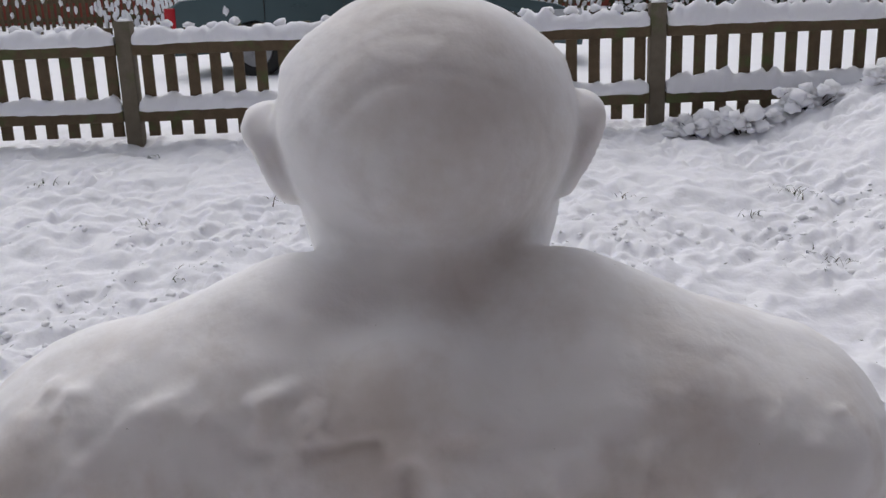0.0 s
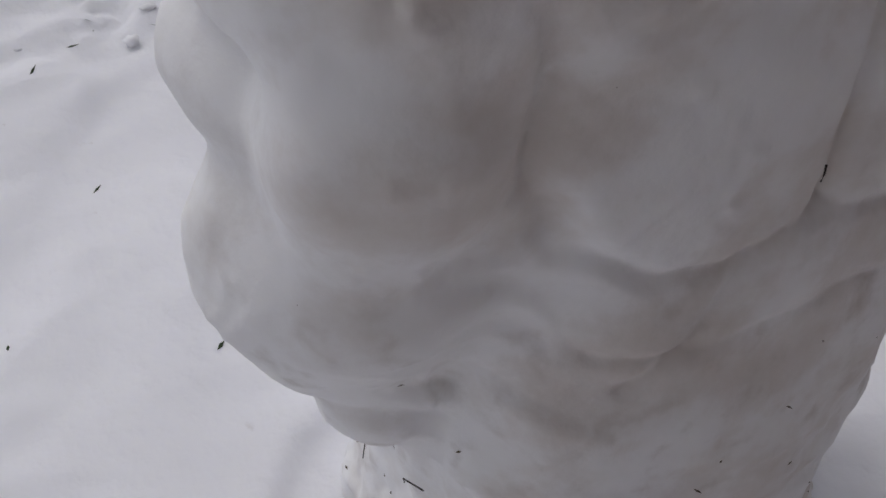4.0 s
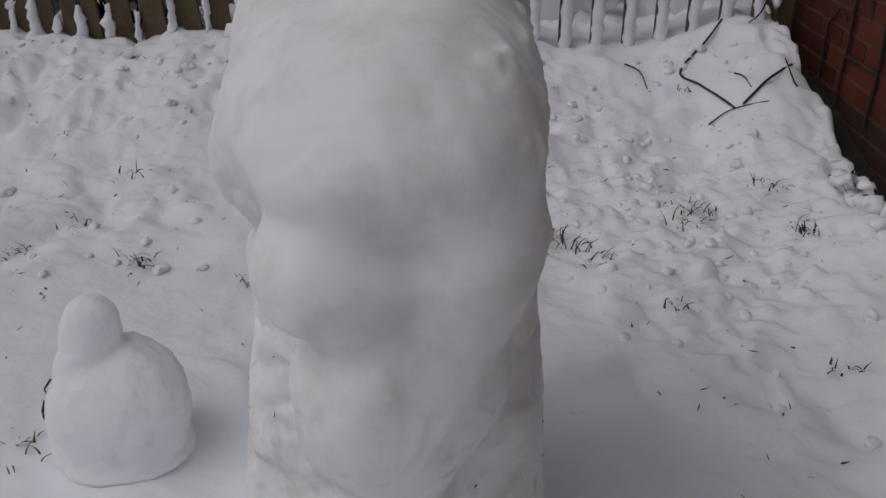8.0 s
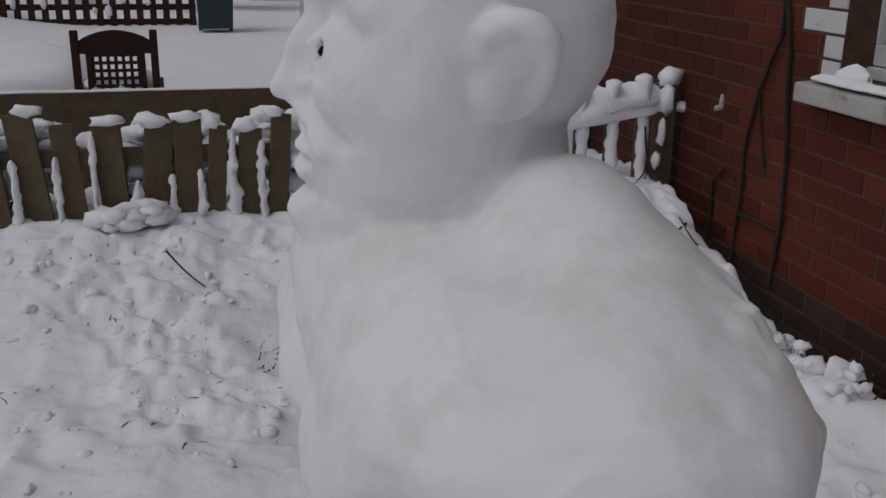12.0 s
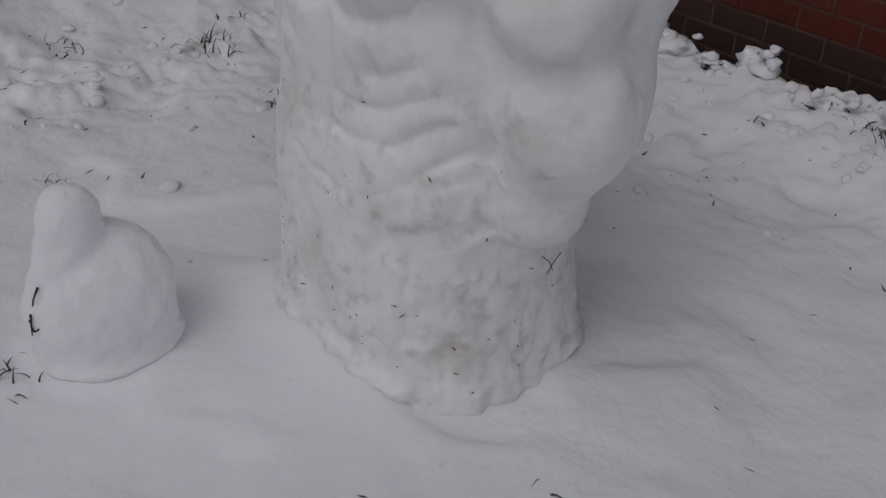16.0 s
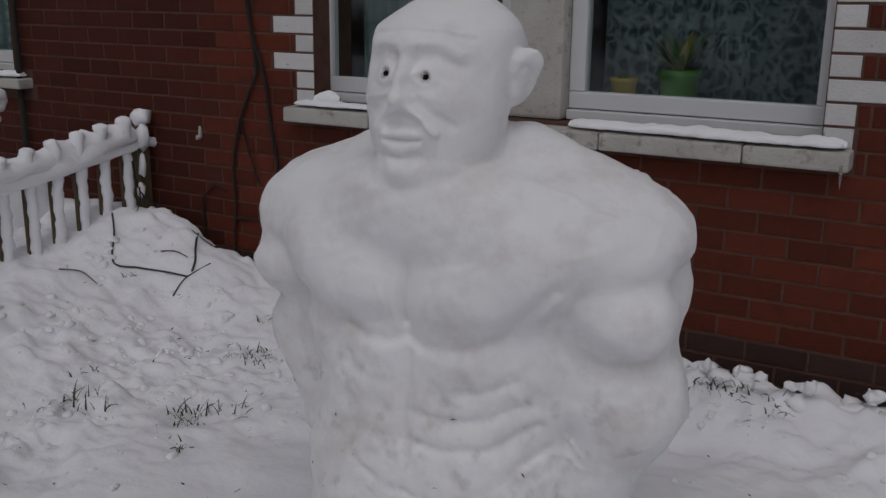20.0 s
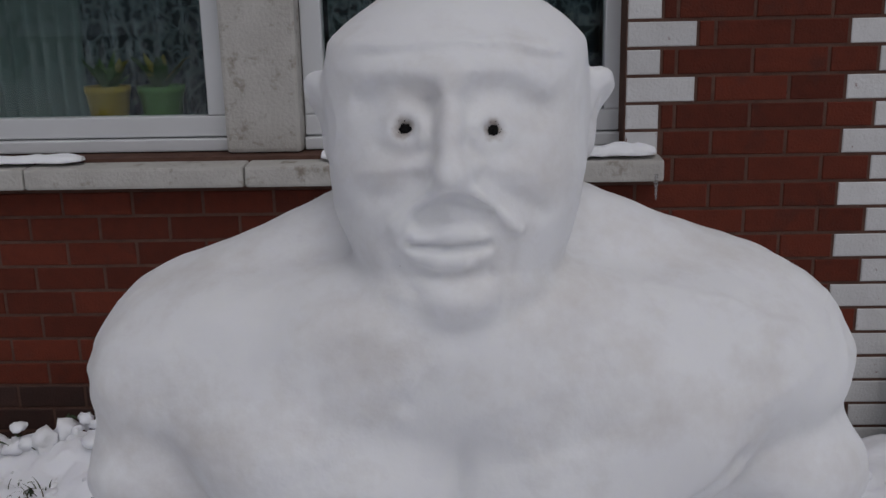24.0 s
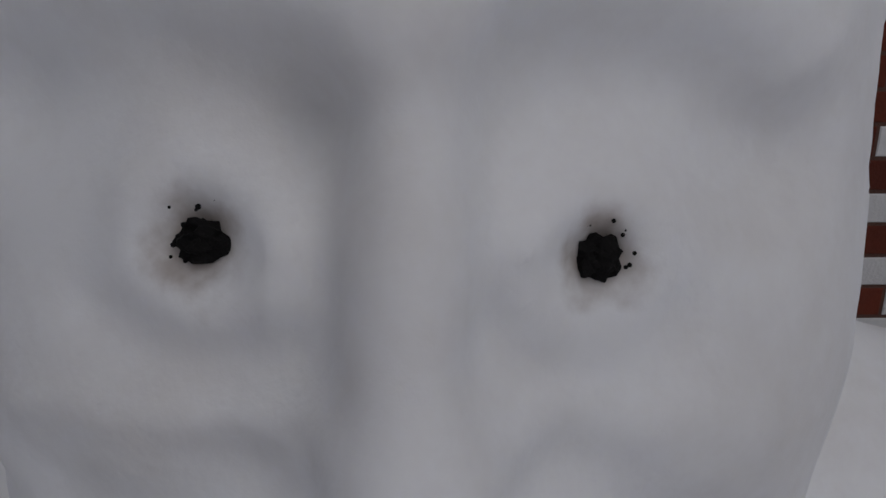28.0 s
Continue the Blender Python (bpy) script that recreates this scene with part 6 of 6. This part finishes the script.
def hedge(x0, x1, y, z, h, seed):
    """A clipped hedge: dark leafage in clumps, dotted and topped with snow."""
    rng = random.Random(seed)
    f = empty("clipped_hedge", (x0, y, z), "dense clipped hedge speckled and capped with snow", "hedge")
    lv, lf = [], []
    for i in range(15000):
        p = Vector((rng.uniform(0, x1 - x0), rng.uniform(-0.03, 0.45) if rng.random() < 0.8 else rng.uniform(0.4, 1.1), rng.uniform(0, h * 0.96)))
        a = Vector((rng.gauss(0, 1), rng.gauss(0, 1), rng.gauss(0, 1))).normalized() * 0.05
        b = Vector((rng.gauss(0, 1), rng.gauss(0, 1), rng.gauss(0, 1))).normalized() * 0.03
        n = len(lv)
        lv += [p - a, p + b, p + a, p - b]
        lf.append((n, n + 1, n + 2, n + 3))
    part("leaves", mesh_from("leaves", lv, lf), GRASS, f)
    blobs = []
    for i in range(1500):
        blobs.append(((rng.uniform(0, x1 - x0), rng.uniform(-0.07, 0.03), h * rng.uniform(0.05, 1)), (rng.uniform(0.02, 0.06), 0.05, rng.uniform(0.018, 0.045))))
    part("snow_flecks", snow_clumps("snow_flecks", blobs, seed), SNOW, f)
    part("snow_cap", snow_roll([(-0.1, 0.5, h * 0.80), (0.5, 0.5, h * 0.93), (1.5, 0.5, h), (x1 - x0, 0.5, h * 1.02)], 1.35, 0.28, seed, 2.0), SNOW, f, "thick cap of snow on the hedge")


hedge(3.9, 13.0, 21.5, 0.80, 1.12, 8)


# ---------------------------------------------------------------- bare frosted tree between the houses
def bare_tree(at, height, seed, label):
    rng = random.Random(seed)
    t = empty("bare_tree", at, label, "tree")
    verts, faces = [], []

    def limb(a, d, l, r, depth):
        b = a + d * l
        mid = (a + b) / 2 + Vector((rng.uniform(-.05, .05) * l, rng.uniform(-.05, .05) * l, 0))
        me = tube_mesh("l", [a, mid, b], r, 5, 0.6)
        n = len(verts)
        verts.extend(tuple(v.co) for v in me.vertices)
        faces.extend(tuple(k + n for k in p.vertices) for p in me.polygons)
        bpy.data.meshes.remove(me)
        if depth:
            for k in range(rng.randint(3, 4)):
                nd = (d + Vector((rng.uniform(-.8, .8), rng.uniform(-.8, .8), rng.uniform(-.1, .5)))).normalized()
                limb(a.lerp(b, rng.uniform(0.55, 1)), nd, l * rng.uniform(0.55, 0.75), r * 0.55, depth - 1)
    part("trunk", tube_mesh("trunk", [(0, 0, -0.3), (0.05, 0, height * 0.2), (0, 0.05, height * 0.4)], 0.16, 9, 0.7), FROST, t)
    for k in range(5):
        a = k * 1.26
        limb(Vector((0, 0, height * (0.25 + 0.03 * k))), Vector((math.cos(a) * 0.6, math.sin(a) * 0.6, 1)).normalized(), height * 0.3, 0.07, 4)
    part("crown", mesh_from("crown", verts, faces), FROST, t)


FROST = make_mat("frosted_bark", (0.55, 0.56, 0.58), rough=0.9, dark=(0.16, 0.14, 0.13), scale=6)
bare_tree((-2.6, 36.0, 0.6), 6.5, 3, "bare tree white with frost behind the houses")

# ---------------------------------------------------------------- houses beyond the next gardens
ROOF_EDGE = SNOW


def plain_house(at, size, roof, mat, windows, label):
    h = empty("far_house", at, label, "house")
    l, d, e = size
    part("wall", box((0, -l / 2, -3), (d, l / 2, e)), mat, h)
    v = [(-0.3, -l / 2 - 0.3, e), (-0.3, l / 2 + 0.3, e), (d / 2, l / 2 + 0.3, e + roof), (d / 2, -l / 2 - 0.3, e + roof), (d + 0.3, l / 2 + 0.3, e), (d + 0.3, -l / 2 - 0.3, e)]
    v += [(a, b, c + 0.15) for a, b, c in v]
    part("roof", mesh_from("roof", v, [(0, 3, 2, 1), (3, 5, 4, 2), (6, 7, 8, 9), (9, 8, 10, 11), (0, 1, 7, 6), (4, 5, 11, 10), (1, 2, 8, 7), (2, 4, 10, 8), (0, 6, 9, 3), (3, 9, 11, 5)]), SNOW, h)
    for y0, y1, z0, z1 in windows:
        w = part("window", box((-0.02, y0, z0), (0.05, y1, z1)), DARK_GLASS, h)
        for lo, hi in (((-0.05, y0, z0), (-0.022, y1, z0 + 0.1)), ((-0.05, y0, z1 - 0.1), (-0.022, y1, z1)), ((-0.05, y0, z0), (-0.022, y0 + 0.1, z1)), ((-0.05, y1 - 0.1, z0), (-0.022, y1, z1))):
            part("window_frame", box(lo, hi), UPVC, w)


plain_house((46, 9.5, 0.4), (9, 8, 1.9), 3.0, TAN, [(-3.2, -1.4, 0.6, 1.6), (0.5, 2.2, 0.6, 1.6)], "tan brick house with a snowy roof beyond the gardens")
plain_house((52, 1.5, 0.2), (7, 8, 2.3), 3.0, TAN, [(-1.5, 0.2, 1.0, 1.9)], "tan brick house with a snowy roof beyond the gardens")
plain_house((44, 18.5, 0.2), (7, 8, 1.7), 2.6, TAN, [(-2, 0, 0.5, 1.4)], "tan brick house with a snowy roof beyond the gardens")
nh = empty("neighbour_house", (19.0, -4.0, 0.2), "red brick neighbouring house side with dark drainpipes", "house")
part("wall", box((0, -4.5, -0.5), (7, 5.15, 5.5)), BRICK_OVER, nh)
part("roof", box((-0.3, -4.8, 5.504), (7.3, 5.45, 5.8), 0.05), SNOW, nh)
for y, m in ((4.95, UPVC), (3.3, BLACK), (0.9, BLACK)):
    part("drain_pipe", tube_mesh("drain_pipe", [(-0.06, y, -0.4), (-0.06, y, 5.4)], 0.05, 8), m, nh)
GREY_POLE = make_mat("grey_pole", (0.35, 0.36, 0.36), rough=0.6)
for x, y in ((30.0, 7.7), (32.0, 6.2), (28.0, 4.2)):
    tagged(part("street_pole", tube_mesh("street_pole", [(x, y, -1.5), (x, y, 5.5)], 0.07, 8), GREY_POLE), "thin grey pole standing beyond the gardens", "pole", "street poles")
# snowy fences and shrubs between the trellis and the far houses
for i, (x, y) in enumerate(((17.0, 3.4), (18.0, 5.5), (17.5, 7.5), (16.5, 2.2))):
    tagged(part("snow_bank", snow_roll([(x, y - 1.2, 0.9), (x + 0.3, y, 1.15), (x, y + 1.2, 0.95)], 1.2, 0.55, 80 + i, 2.5), SNOW), "snow-buried hedge beyond the trellis fence", "snowy hedge", "snowy hedges beyond the trellis")


# ---------------------------------------------------------------- bed of soil under the wall, plants, hose, litter
SOILBED = make_mat("wet_black_soil", (0.018, 0.014, 0.011), rough=0.9, dark=(0.010, 0.008, 0.007), scale=20, bump=0.8, bump_scale=40)
sx = np.linspace(-1.1, 3.15, 160)
sy = np.linspace(0.008, 0.30, 12)
SX, SY = np.meshgrid(sx, sy, indexing="ij")
SZ = ground_height(SX, np.full_like(SX, 0.42)) * smoothstep(-0.5, 3.0, SX) * 0.7 - 0.03 + (fbm(SX * 14, SY * 14, 1.0, 3) - 0.5) * 0.04 - 0.12 * smoothstep(0.2, 0.3, SY)
si = np.arange(SX.size).reshape(SX.shape)
sq = np.stack([si[:-1, :-1], si[1:, :-1], si[1:, 1:], si[:-1, 1:]], -1).reshape(-1, 4)
tagged(part("flower_bed", mesh_from("flower_bed", np.stack([SX, SY, SZ], -1).reshape(-1, 3).tolist(), sq.tolist(), True), SOILBED), "strip of bare black soil along the foot of the wall", "soil bed", kind="structure")


def grass_tuft(x, y, n, size, seed, mats=(0, 0, 1)):
    """A few dark blades and dead stalks that stick out of the snow."""
    rng = random.Random(seed)
    t = empty("grass_tuft", (x, y, ground_at(x, y) - 0.004), "dark wet grass blades poking through trodden snow", "grass tuft", "grass tufts in the snow")
    for kind, mat in ((0, GRASS), (1, STRAW)):
        verts, faces = [], []
        for i in range(n):
            if rng.choice(mats) != kind:
                continue
            a, l, lean = rng.uniform(0, 6.28), size * rng.uniform(0.5, 1.2), rng.uniform(0.5, 1.35)
            b = Vector((rng.gauss(0, size * 0.7), rng.gauss(0, size * 0.7), -0.01))
            w = Vector((-math.sin(a), math.cos(a), 0.3)) * rng.uniform(0.0018, 0.0042)
            for j in range(5):
                u = j / 4
                p = b + Vector((math.cos(a) * l * u * math.sin(lean * (0.5 + u * 0.7)), math.sin(a) * l * u * math.sin(lean * (0.5 + u * 0.7)), l * u * max(0.12, math.cos(lean * (0.5 + u * 0.8))) + 0.012))
                k = 1 - 0.8 * u
                verts += [p - w * k, p + w * k]
            m = len(verts) - 10
            faces += [(m + 2 * j, m + 2 * j + 1, m + 2 * j + 3, m + 2 * j + 2) for j in range(4)]
        if verts:
            tagged(part("grass" if kind == 0 else "straw", mesh_from("grass", verts, faces, True), mat, t), kind="stuff")


TUFTS = ((2.05, 1.51, 22, 0.07), (1.71, 1.32, 26, 0.07), (1.63, 1.17, 18, 0.07), (2.74, 0.63, 8, 0.05), (2.17, 1.45, 8, 0.05), (2.26, 1.30, 8, 0.04), (1.77, 0.82, 14, 0.05), (0.08, 0.26, 16, 0.06),
         (-0.05, 0.30, 14, 0.06), (-0.18, 0.345, 12, 0.06), (0.40, 0.42, 5, 0.03), (2.36, 1.98, 10, 0.05), (1.53, 1.54, 8, 0.04), (1.44, 2.30, 6, 0.04), (-0.33, 1.98, 2, 0.06), (3.0, 3.05, 8, 0.05),
         (2.23, 2.85, 7, 0.06), (2.52, 3.20, 3, 0.04), (1.52, 2.67, 12, 0.05), (1.66, 3.12, 14, 0.05), (1.83, 2.96, 8, 0.05), (1.86, 0.80, 18, 0.05), (1.98, 0.50, 12, 0.05), (1.65, 0.48, 14, 0.05),
         (2.07, 1.78, 5, 0.03), (2.28, 1.96, 10, 0.05), (2.69, 2.17, 6, 0.04), (-0.68, 6.14, 8, 0.09), (2.2, 5.9, 10, 0.08), (2.29, 5.82, 10, 0.07), (0.93, 4.93, 12, 0.08), (2.1, 5.1, 12, 0.08),
         (1.58, 4.45, 14, 0.08), (-0.99, 5.15, 8, 0.06), (-1.66, 7.1, 8, 0.08), (-2.1, 6.4, 8, 0.07), (-0.97, 4.48, 8, 0.06), (1.9, 5.6, 8, 0.06), (2.9, 5.3, 9, 0.07), (1.3, 5.9, 7, 0.06), (-1.3, 5.8, 7, 0.06),
         (0.60, 2.66, 9, 0.05), (-0.5, 2.6, 3, 0.03), (1.2, 3.4, 6, 0.05), (2.6, 2.5, 7, 0.05), (2.9, 1.7, 6, 0.04), (1.2, 1.0, 6, 0.04), (0.9, 0.6, 6, 0.04))
for i, (x, y, n, s_) in enumerate(TUFTS):
    grass_tuft(x, y, int(n * 1.7), s_, 100 + i)
# scattered flecks of grass and soil on the lawn
rng = random.Random(77)
verts, faces = [], []
for i in range(900):
    x, y = rng.uniform(-1.8, 3.1), rng.uniform(0.4, 5.5)
    if math.hypot(x - 0.285, y - 1.775) < 0.42 or math.hypot(x - 0.6, y - 2.45) < 0.22:
        continue
    if math.hypot(x, y - 2.1) < 1.25 and rng.random() < 0.75:
        continue
    z = ground_at(x, y) + 0.003
    l, w, a = rng.uniform(0.004, 0.022), rng.uniform(0.0012, 0.004), rng.uniform(0, 6.28)
    d, e = Vector((math.cos(a), math.sin(a), rng.uniform(-0.2, 0.5))) * l, Vector((-math.sin(a), math.cos(a), 0.4)) * w
    p = Vector((x, y, z))
    n = len(verts)
    verts += [p - d, p + e, p + d, p - e]
    faces.append((n, n + 1, n + 2, n + 3))
tagged(part("lawn_litter", mesh_from("lawn_litter", verts, faces), GRASS), "loose flecks of grass and soil strewn over the snow", "grass litter", kind="stuff")

# bits of grass and twig stuck in the statue and the small figure
me, co = statue.data, STATUE_CO
no = np.empty(len(me.vertices) * 3)
me.vertices.foreach_get("normal", no)
no = no.reshape(-1, 3)
verts, faces = [], []
low_ids = np.nonzero((co[:, 2] < 0.62) & (co[:, 2] > 0.01))[0]
pick = np.random.RandomState(4).choice(low_ids, 200, replace=False)
for k in pick:
    p, n_ = Vector(co[k]), Vector(no[k])
    if rng.random() > 0.25 + 0.9 * max(0, 0.45 - p.z) / 0.45:
        continue
    t_ = n_.cross(Vector((rng.gauss(0, 1), rng.gauss(0, 1), rng.gauss(0, 1)))).normalized()
    u_ = n_.cross(t_)
    l, w = rng.uniform(0.002, 0.010), rng.uniform(0.0008, 0.0020)
    p = p + n_ * 0.0012
    m = len(verts)
    verts += [p - t_ * l, p + u_ * w + n_ * 0.001, p + t_ * l + n_ * rng.uniform(0, 0.004), p - u_ * w]
    faces.append((m, m + 1, m + 2, m + 3))
tagged(part("snow_litter", mesh_from("snow_litter", verts, faces), STRAW), "tiny bits of grass and twig frozen into the statue base", "grass litter", kind="stuff")
for pts in ([(0.248, 1.553, 0.800), (0.246, 1.550, 0.792), (0.244, 1.549, 0.785)], [(-0.088, 1.79, 0.315), (-0.095, 1.775, 0.300), (-0.100, 1.77, 0.28)], [(-0.05, 1.70, 0.27), (-0.06, 1.735, 0.255), (-0.055, 1.74, 0.235)]):
    tagged(part("twig", tube_mesh("twig", pts, 0.0012, 6, 0.6), VINE), "short dark twig stuck in the snow statue", "twig", "twigs in the statue")


def on_snow(pts, lift=0.004):
    return [(x, y, ground_at(x, y) + lift + dz) for x, y, dz in pts]


# garden hose and dead stems by the side fence
def smooth_line(pts, n=6):
    out = []
    P = [Vector(p) for p in pts]
    for i in range(len(P) - 1):
        a, b, c, d = P[max(0, i - 1)], P[i], P[i + 1], P[min(len(P) - 1, i + 2)]
        for k in range(n):
            t = k / n
            out.append(0.5 * ((2 * b) + (-a + c) * t + (2 * a - 5 * b + 4 * c - d) * t * t + (-a + 3 * b - 3 * c + d) * t ** 3))
    out.append(P[-1])
    return out


tagged(part("garden_hose", tube_mesh("garden_hose", smooth_line(on_snow([(3.09, 0.40, 0.01), (2.98, 0.49, 0.012), (2.835, 0.63, 0.0), (2.735, 0.57, 0.006), (2.60, 0.515, 0.006), (2.512, 0.475, 0.0)]), 8), 0.0048, 8), CABLE), "dark green hose lying across the snow", "garden hose")
tagged(part("garden_hose", tube_mesh("garden_hose", smooth_line(on_snow([(2.51, 0.445, 0.0), (2.53, 0.40, 0.008), (2.585, 0.34, 0.008), (2.65, 0.265, 0.008), (2.70, 0.20, 0.004)]), 8), 0.0055, 8), CABLE), "dark green hose lying across the snow", "garden hose")
for pts, r in (([(2.73, 0.426, 0.0), (2.65, 0.41, 0.006), (2.58, 0.399, 0.0)], 0.0035), ([(2.51, 0.575, 0.0), (2.512, 0.49, 0.006), (2.476, 0.354, 0.0)], 0.0035), ([(2.547, 0.223, 0.0), (2.60, 0.22, 0.006), (2.719, 0.225, 0.0)], 0.004),
               ([(3.10, 0.20, 0.12), (3.06, 0.24, 0.06), (3.02, 0.30, 0.0)], 0.004), ([(3.12, 0.22, 0.25), (3.10, 0.20, 0.1), (3.0, 0.16, 0.0)], 0.005), ([(2.95, 0.85, 0.0), (2.86, 0.80, 0.012), (2.78, 0.78, 0.0)], 0.0035),
               ([(2.85, 2.32, 0.05), (2.80, 2.25, 0.02), (2.74, 2.18, 0.0)], 0.004)):
    tagged(part("dead_stem", tube_mesh("dead_stem", smooth_line(on_snow(pts)), r, 6, 0.6), VINE), "thin dark dead stem lying on the snow", "plant stem", "dead stems on the snow")

# snow-capped plants along the bed under the window
rng = random.Random(9)
for i in range(15):
    x = -0.45 + i * 0.17 + rng.uniform(-0.05, 0.05)
    y = rng.uniform(0.14, 0.25)
    g = ground_at(x, y + 0.08)
    s = empty("bedding_plant", (x, y, g - 0.03), "small bedding plant capped with knobs of snow", "bedding plant", "plants along the wall")
    blobs = [((rng.uniform(-0.07, 0.07), rng.uniform(-0.02, 0.06), rng.uniform(0.0, 0.06)), (rng.uniform(0.035, 0.065), rng.uniform(0.03, 0.05), rng.uniform(0.022, 0.042))) for k in range(4)]
    blobs += [((rng.uniform(-0.065, 0.065), rng.uniform(-0.03, 0.06), rng.uniform(0.0, 0.11) - 0.01), (rng.uniform(0.009, 0.032), rng.uniform(0.009, 0.030), rng.uniform(0.008, 0.026))) for k in range(rng.randint(7, 12))]
    part("snow_knob", snow_clumps("snow_knob", blobs, i), SNOW, s)
    verts, faces = [], []
    for k in range(14):
        p = Vector((rng.uniform(-0.07, 0.07), rng.uniform(-0.05, 0.05), rng.uniform(0.0, 0.07)))
        a = Vector((rng.gauss(0, 1), rng.gauss(0, 1), rng.gauss(0, 0.6))).normalized() * rng.uniform(0.01, 0.03)
        b = Vector((rng.gauss(0, 1), rng.gauss(0, 1), rng.gauss(0, 1))).normalized() * 0.007
        n = len(verts)
        verts += [p - a, p + b, p + a, p - b]
        faces.append((n, n + 1, n + 2, n + 3))
    tagged(part("leaf", mesh_from("leaf", verts, faces), GRASS, s), kind="stuff")


# crumbs of snow lying thick on the unbeaten lawn
def snow_crumbs(count, seed):
    rs = np.random.RandomState(seed)
    bm = bmesh.new()
    bmesh.ops.create_icosphere(bm, subdivisions=2, radius=1.0)
    base = np.array([v.co[:] for v in bm.verts])
    tri = np.array([[v.index for v in f.verts] for f in bm.faces])
    bm.free()
    x, y = rs.uniform(-2.2, 3.15, count), 0.36 + 5.4 * rs.rand(count) ** 1.25
    trod = np.hypot(x * 0.85, y - 2.1) + (fbm(x * 1.6, y * 1.6, 3.3, 3) - 0.5) * 0.9
    thick = fbm(x * 1.7 + 5, y * 1.7, 6.6, 2) + 0.6 * (fbm(x * 6, y * 6, 2.2, 2) - 0.5)
    keep = (trod > 1.15 + 0.5 * rs.rand(count)) & (thick > 0.36 + 0.16 * rs.rand(count))
    x, y = x[keep], y[keep]
    n = len(x)
    z = ground_height(x, y)
    r = 0.005 + 0.015 * rs.rand(n) ** 2.4
    verts = np.empty((n, len(base), 3))
    for axis, mid in enumerate((x, y, z - r * 0.15)):
        p = base[None, :, axis] * (r * rs.uniform(0.7, 1.6, n) * (0.75 if axis == 2 else 1.0))[:, None]
        verts[:, :, axis] = p + np.asarray(mid)[:, None]
    lump = fbm(base[None, :, 0] * 1.3 + rs.uniform(0, 30, n)[:, None], base[None, :, 1] * 1.3 + rs.uniform(0, 30, n)[:, None], base[None, :, 2] * 1.3, 2)
    mid = np.stack([x, y, z], -1)[:, None, :]
    verts = mid + (verts - mid) * (0.55 + 0.9 * lump)[:, :, None]
    faces = tri[None] + (np.arange(n) * len(base))[:, None, None]
    return mesh_from("snow_crumbs", verts.reshape(-1, 3).tolist(), faces.reshape(-1, 3).tolist(), True)


tagged(part("snow_crumbs", snow_crumbs(4200, 12), SNOW), "loose crumbs of snow strewn over the rough lawn", "snow crumbs", kind="stuff")
# loose clods of snow thrown about by feet
rng = random.Random(31)
for i in range(110):
    x, y = rng.uniform(-1.6, 3.0), rng.uniform(0.40, 4.6)
    if math.hypot(x - 0.29, y - 1.79) < 0.45 or math.hypot(x - 0.6, y - 2.45) < 0.36 or (math.hypot(x, y - 2.1) < 1.1 and rng.random() < 0.8):
        continue
    r = rng.uniform(0.012, 0.030)
    ob = part("snow_clod", snow_clumps("crust_clod", [((0, 0, 0), (r, r * rng.uniform(0.7, 1.3), r * 0.7)), ((r * 0.7, r * 0.3, -r * 0.1), (r * 0.6, r * 0.6, r * 0.5))], i), SNOW)
    ob.location = (x, y, ground_at(x, y) + r * 0.22)
    ob.rotation_euler = (0, 0, rng.uniform(0, 6.28))
    tagged(ob, "loose clod of broken snow lying on the trodden lawn", "snow clod", "snow clods on the lawn")
# twig and grass scraps on the small figure
for pts in ([(0.565, 2.572, 0.195), (0.560, 2.588, 0.172), (0.570, 2.590, 0.150)], [(0.570, 2.598, 0.135), (0.560, 2.604, 0.112), (0.566, 2.606, 0.085)], [(0.545, 2.594, 0.11), (0.555, 2.602, 0.10), (0.575, 2.603, 0.12)]):
    tagged(part("twig", tube_mesh("twig", pts, 0.0028, 6, 0.4), VINE), "short dark twig stuck in the small snow figure", "twig", "twigs in the small figure")
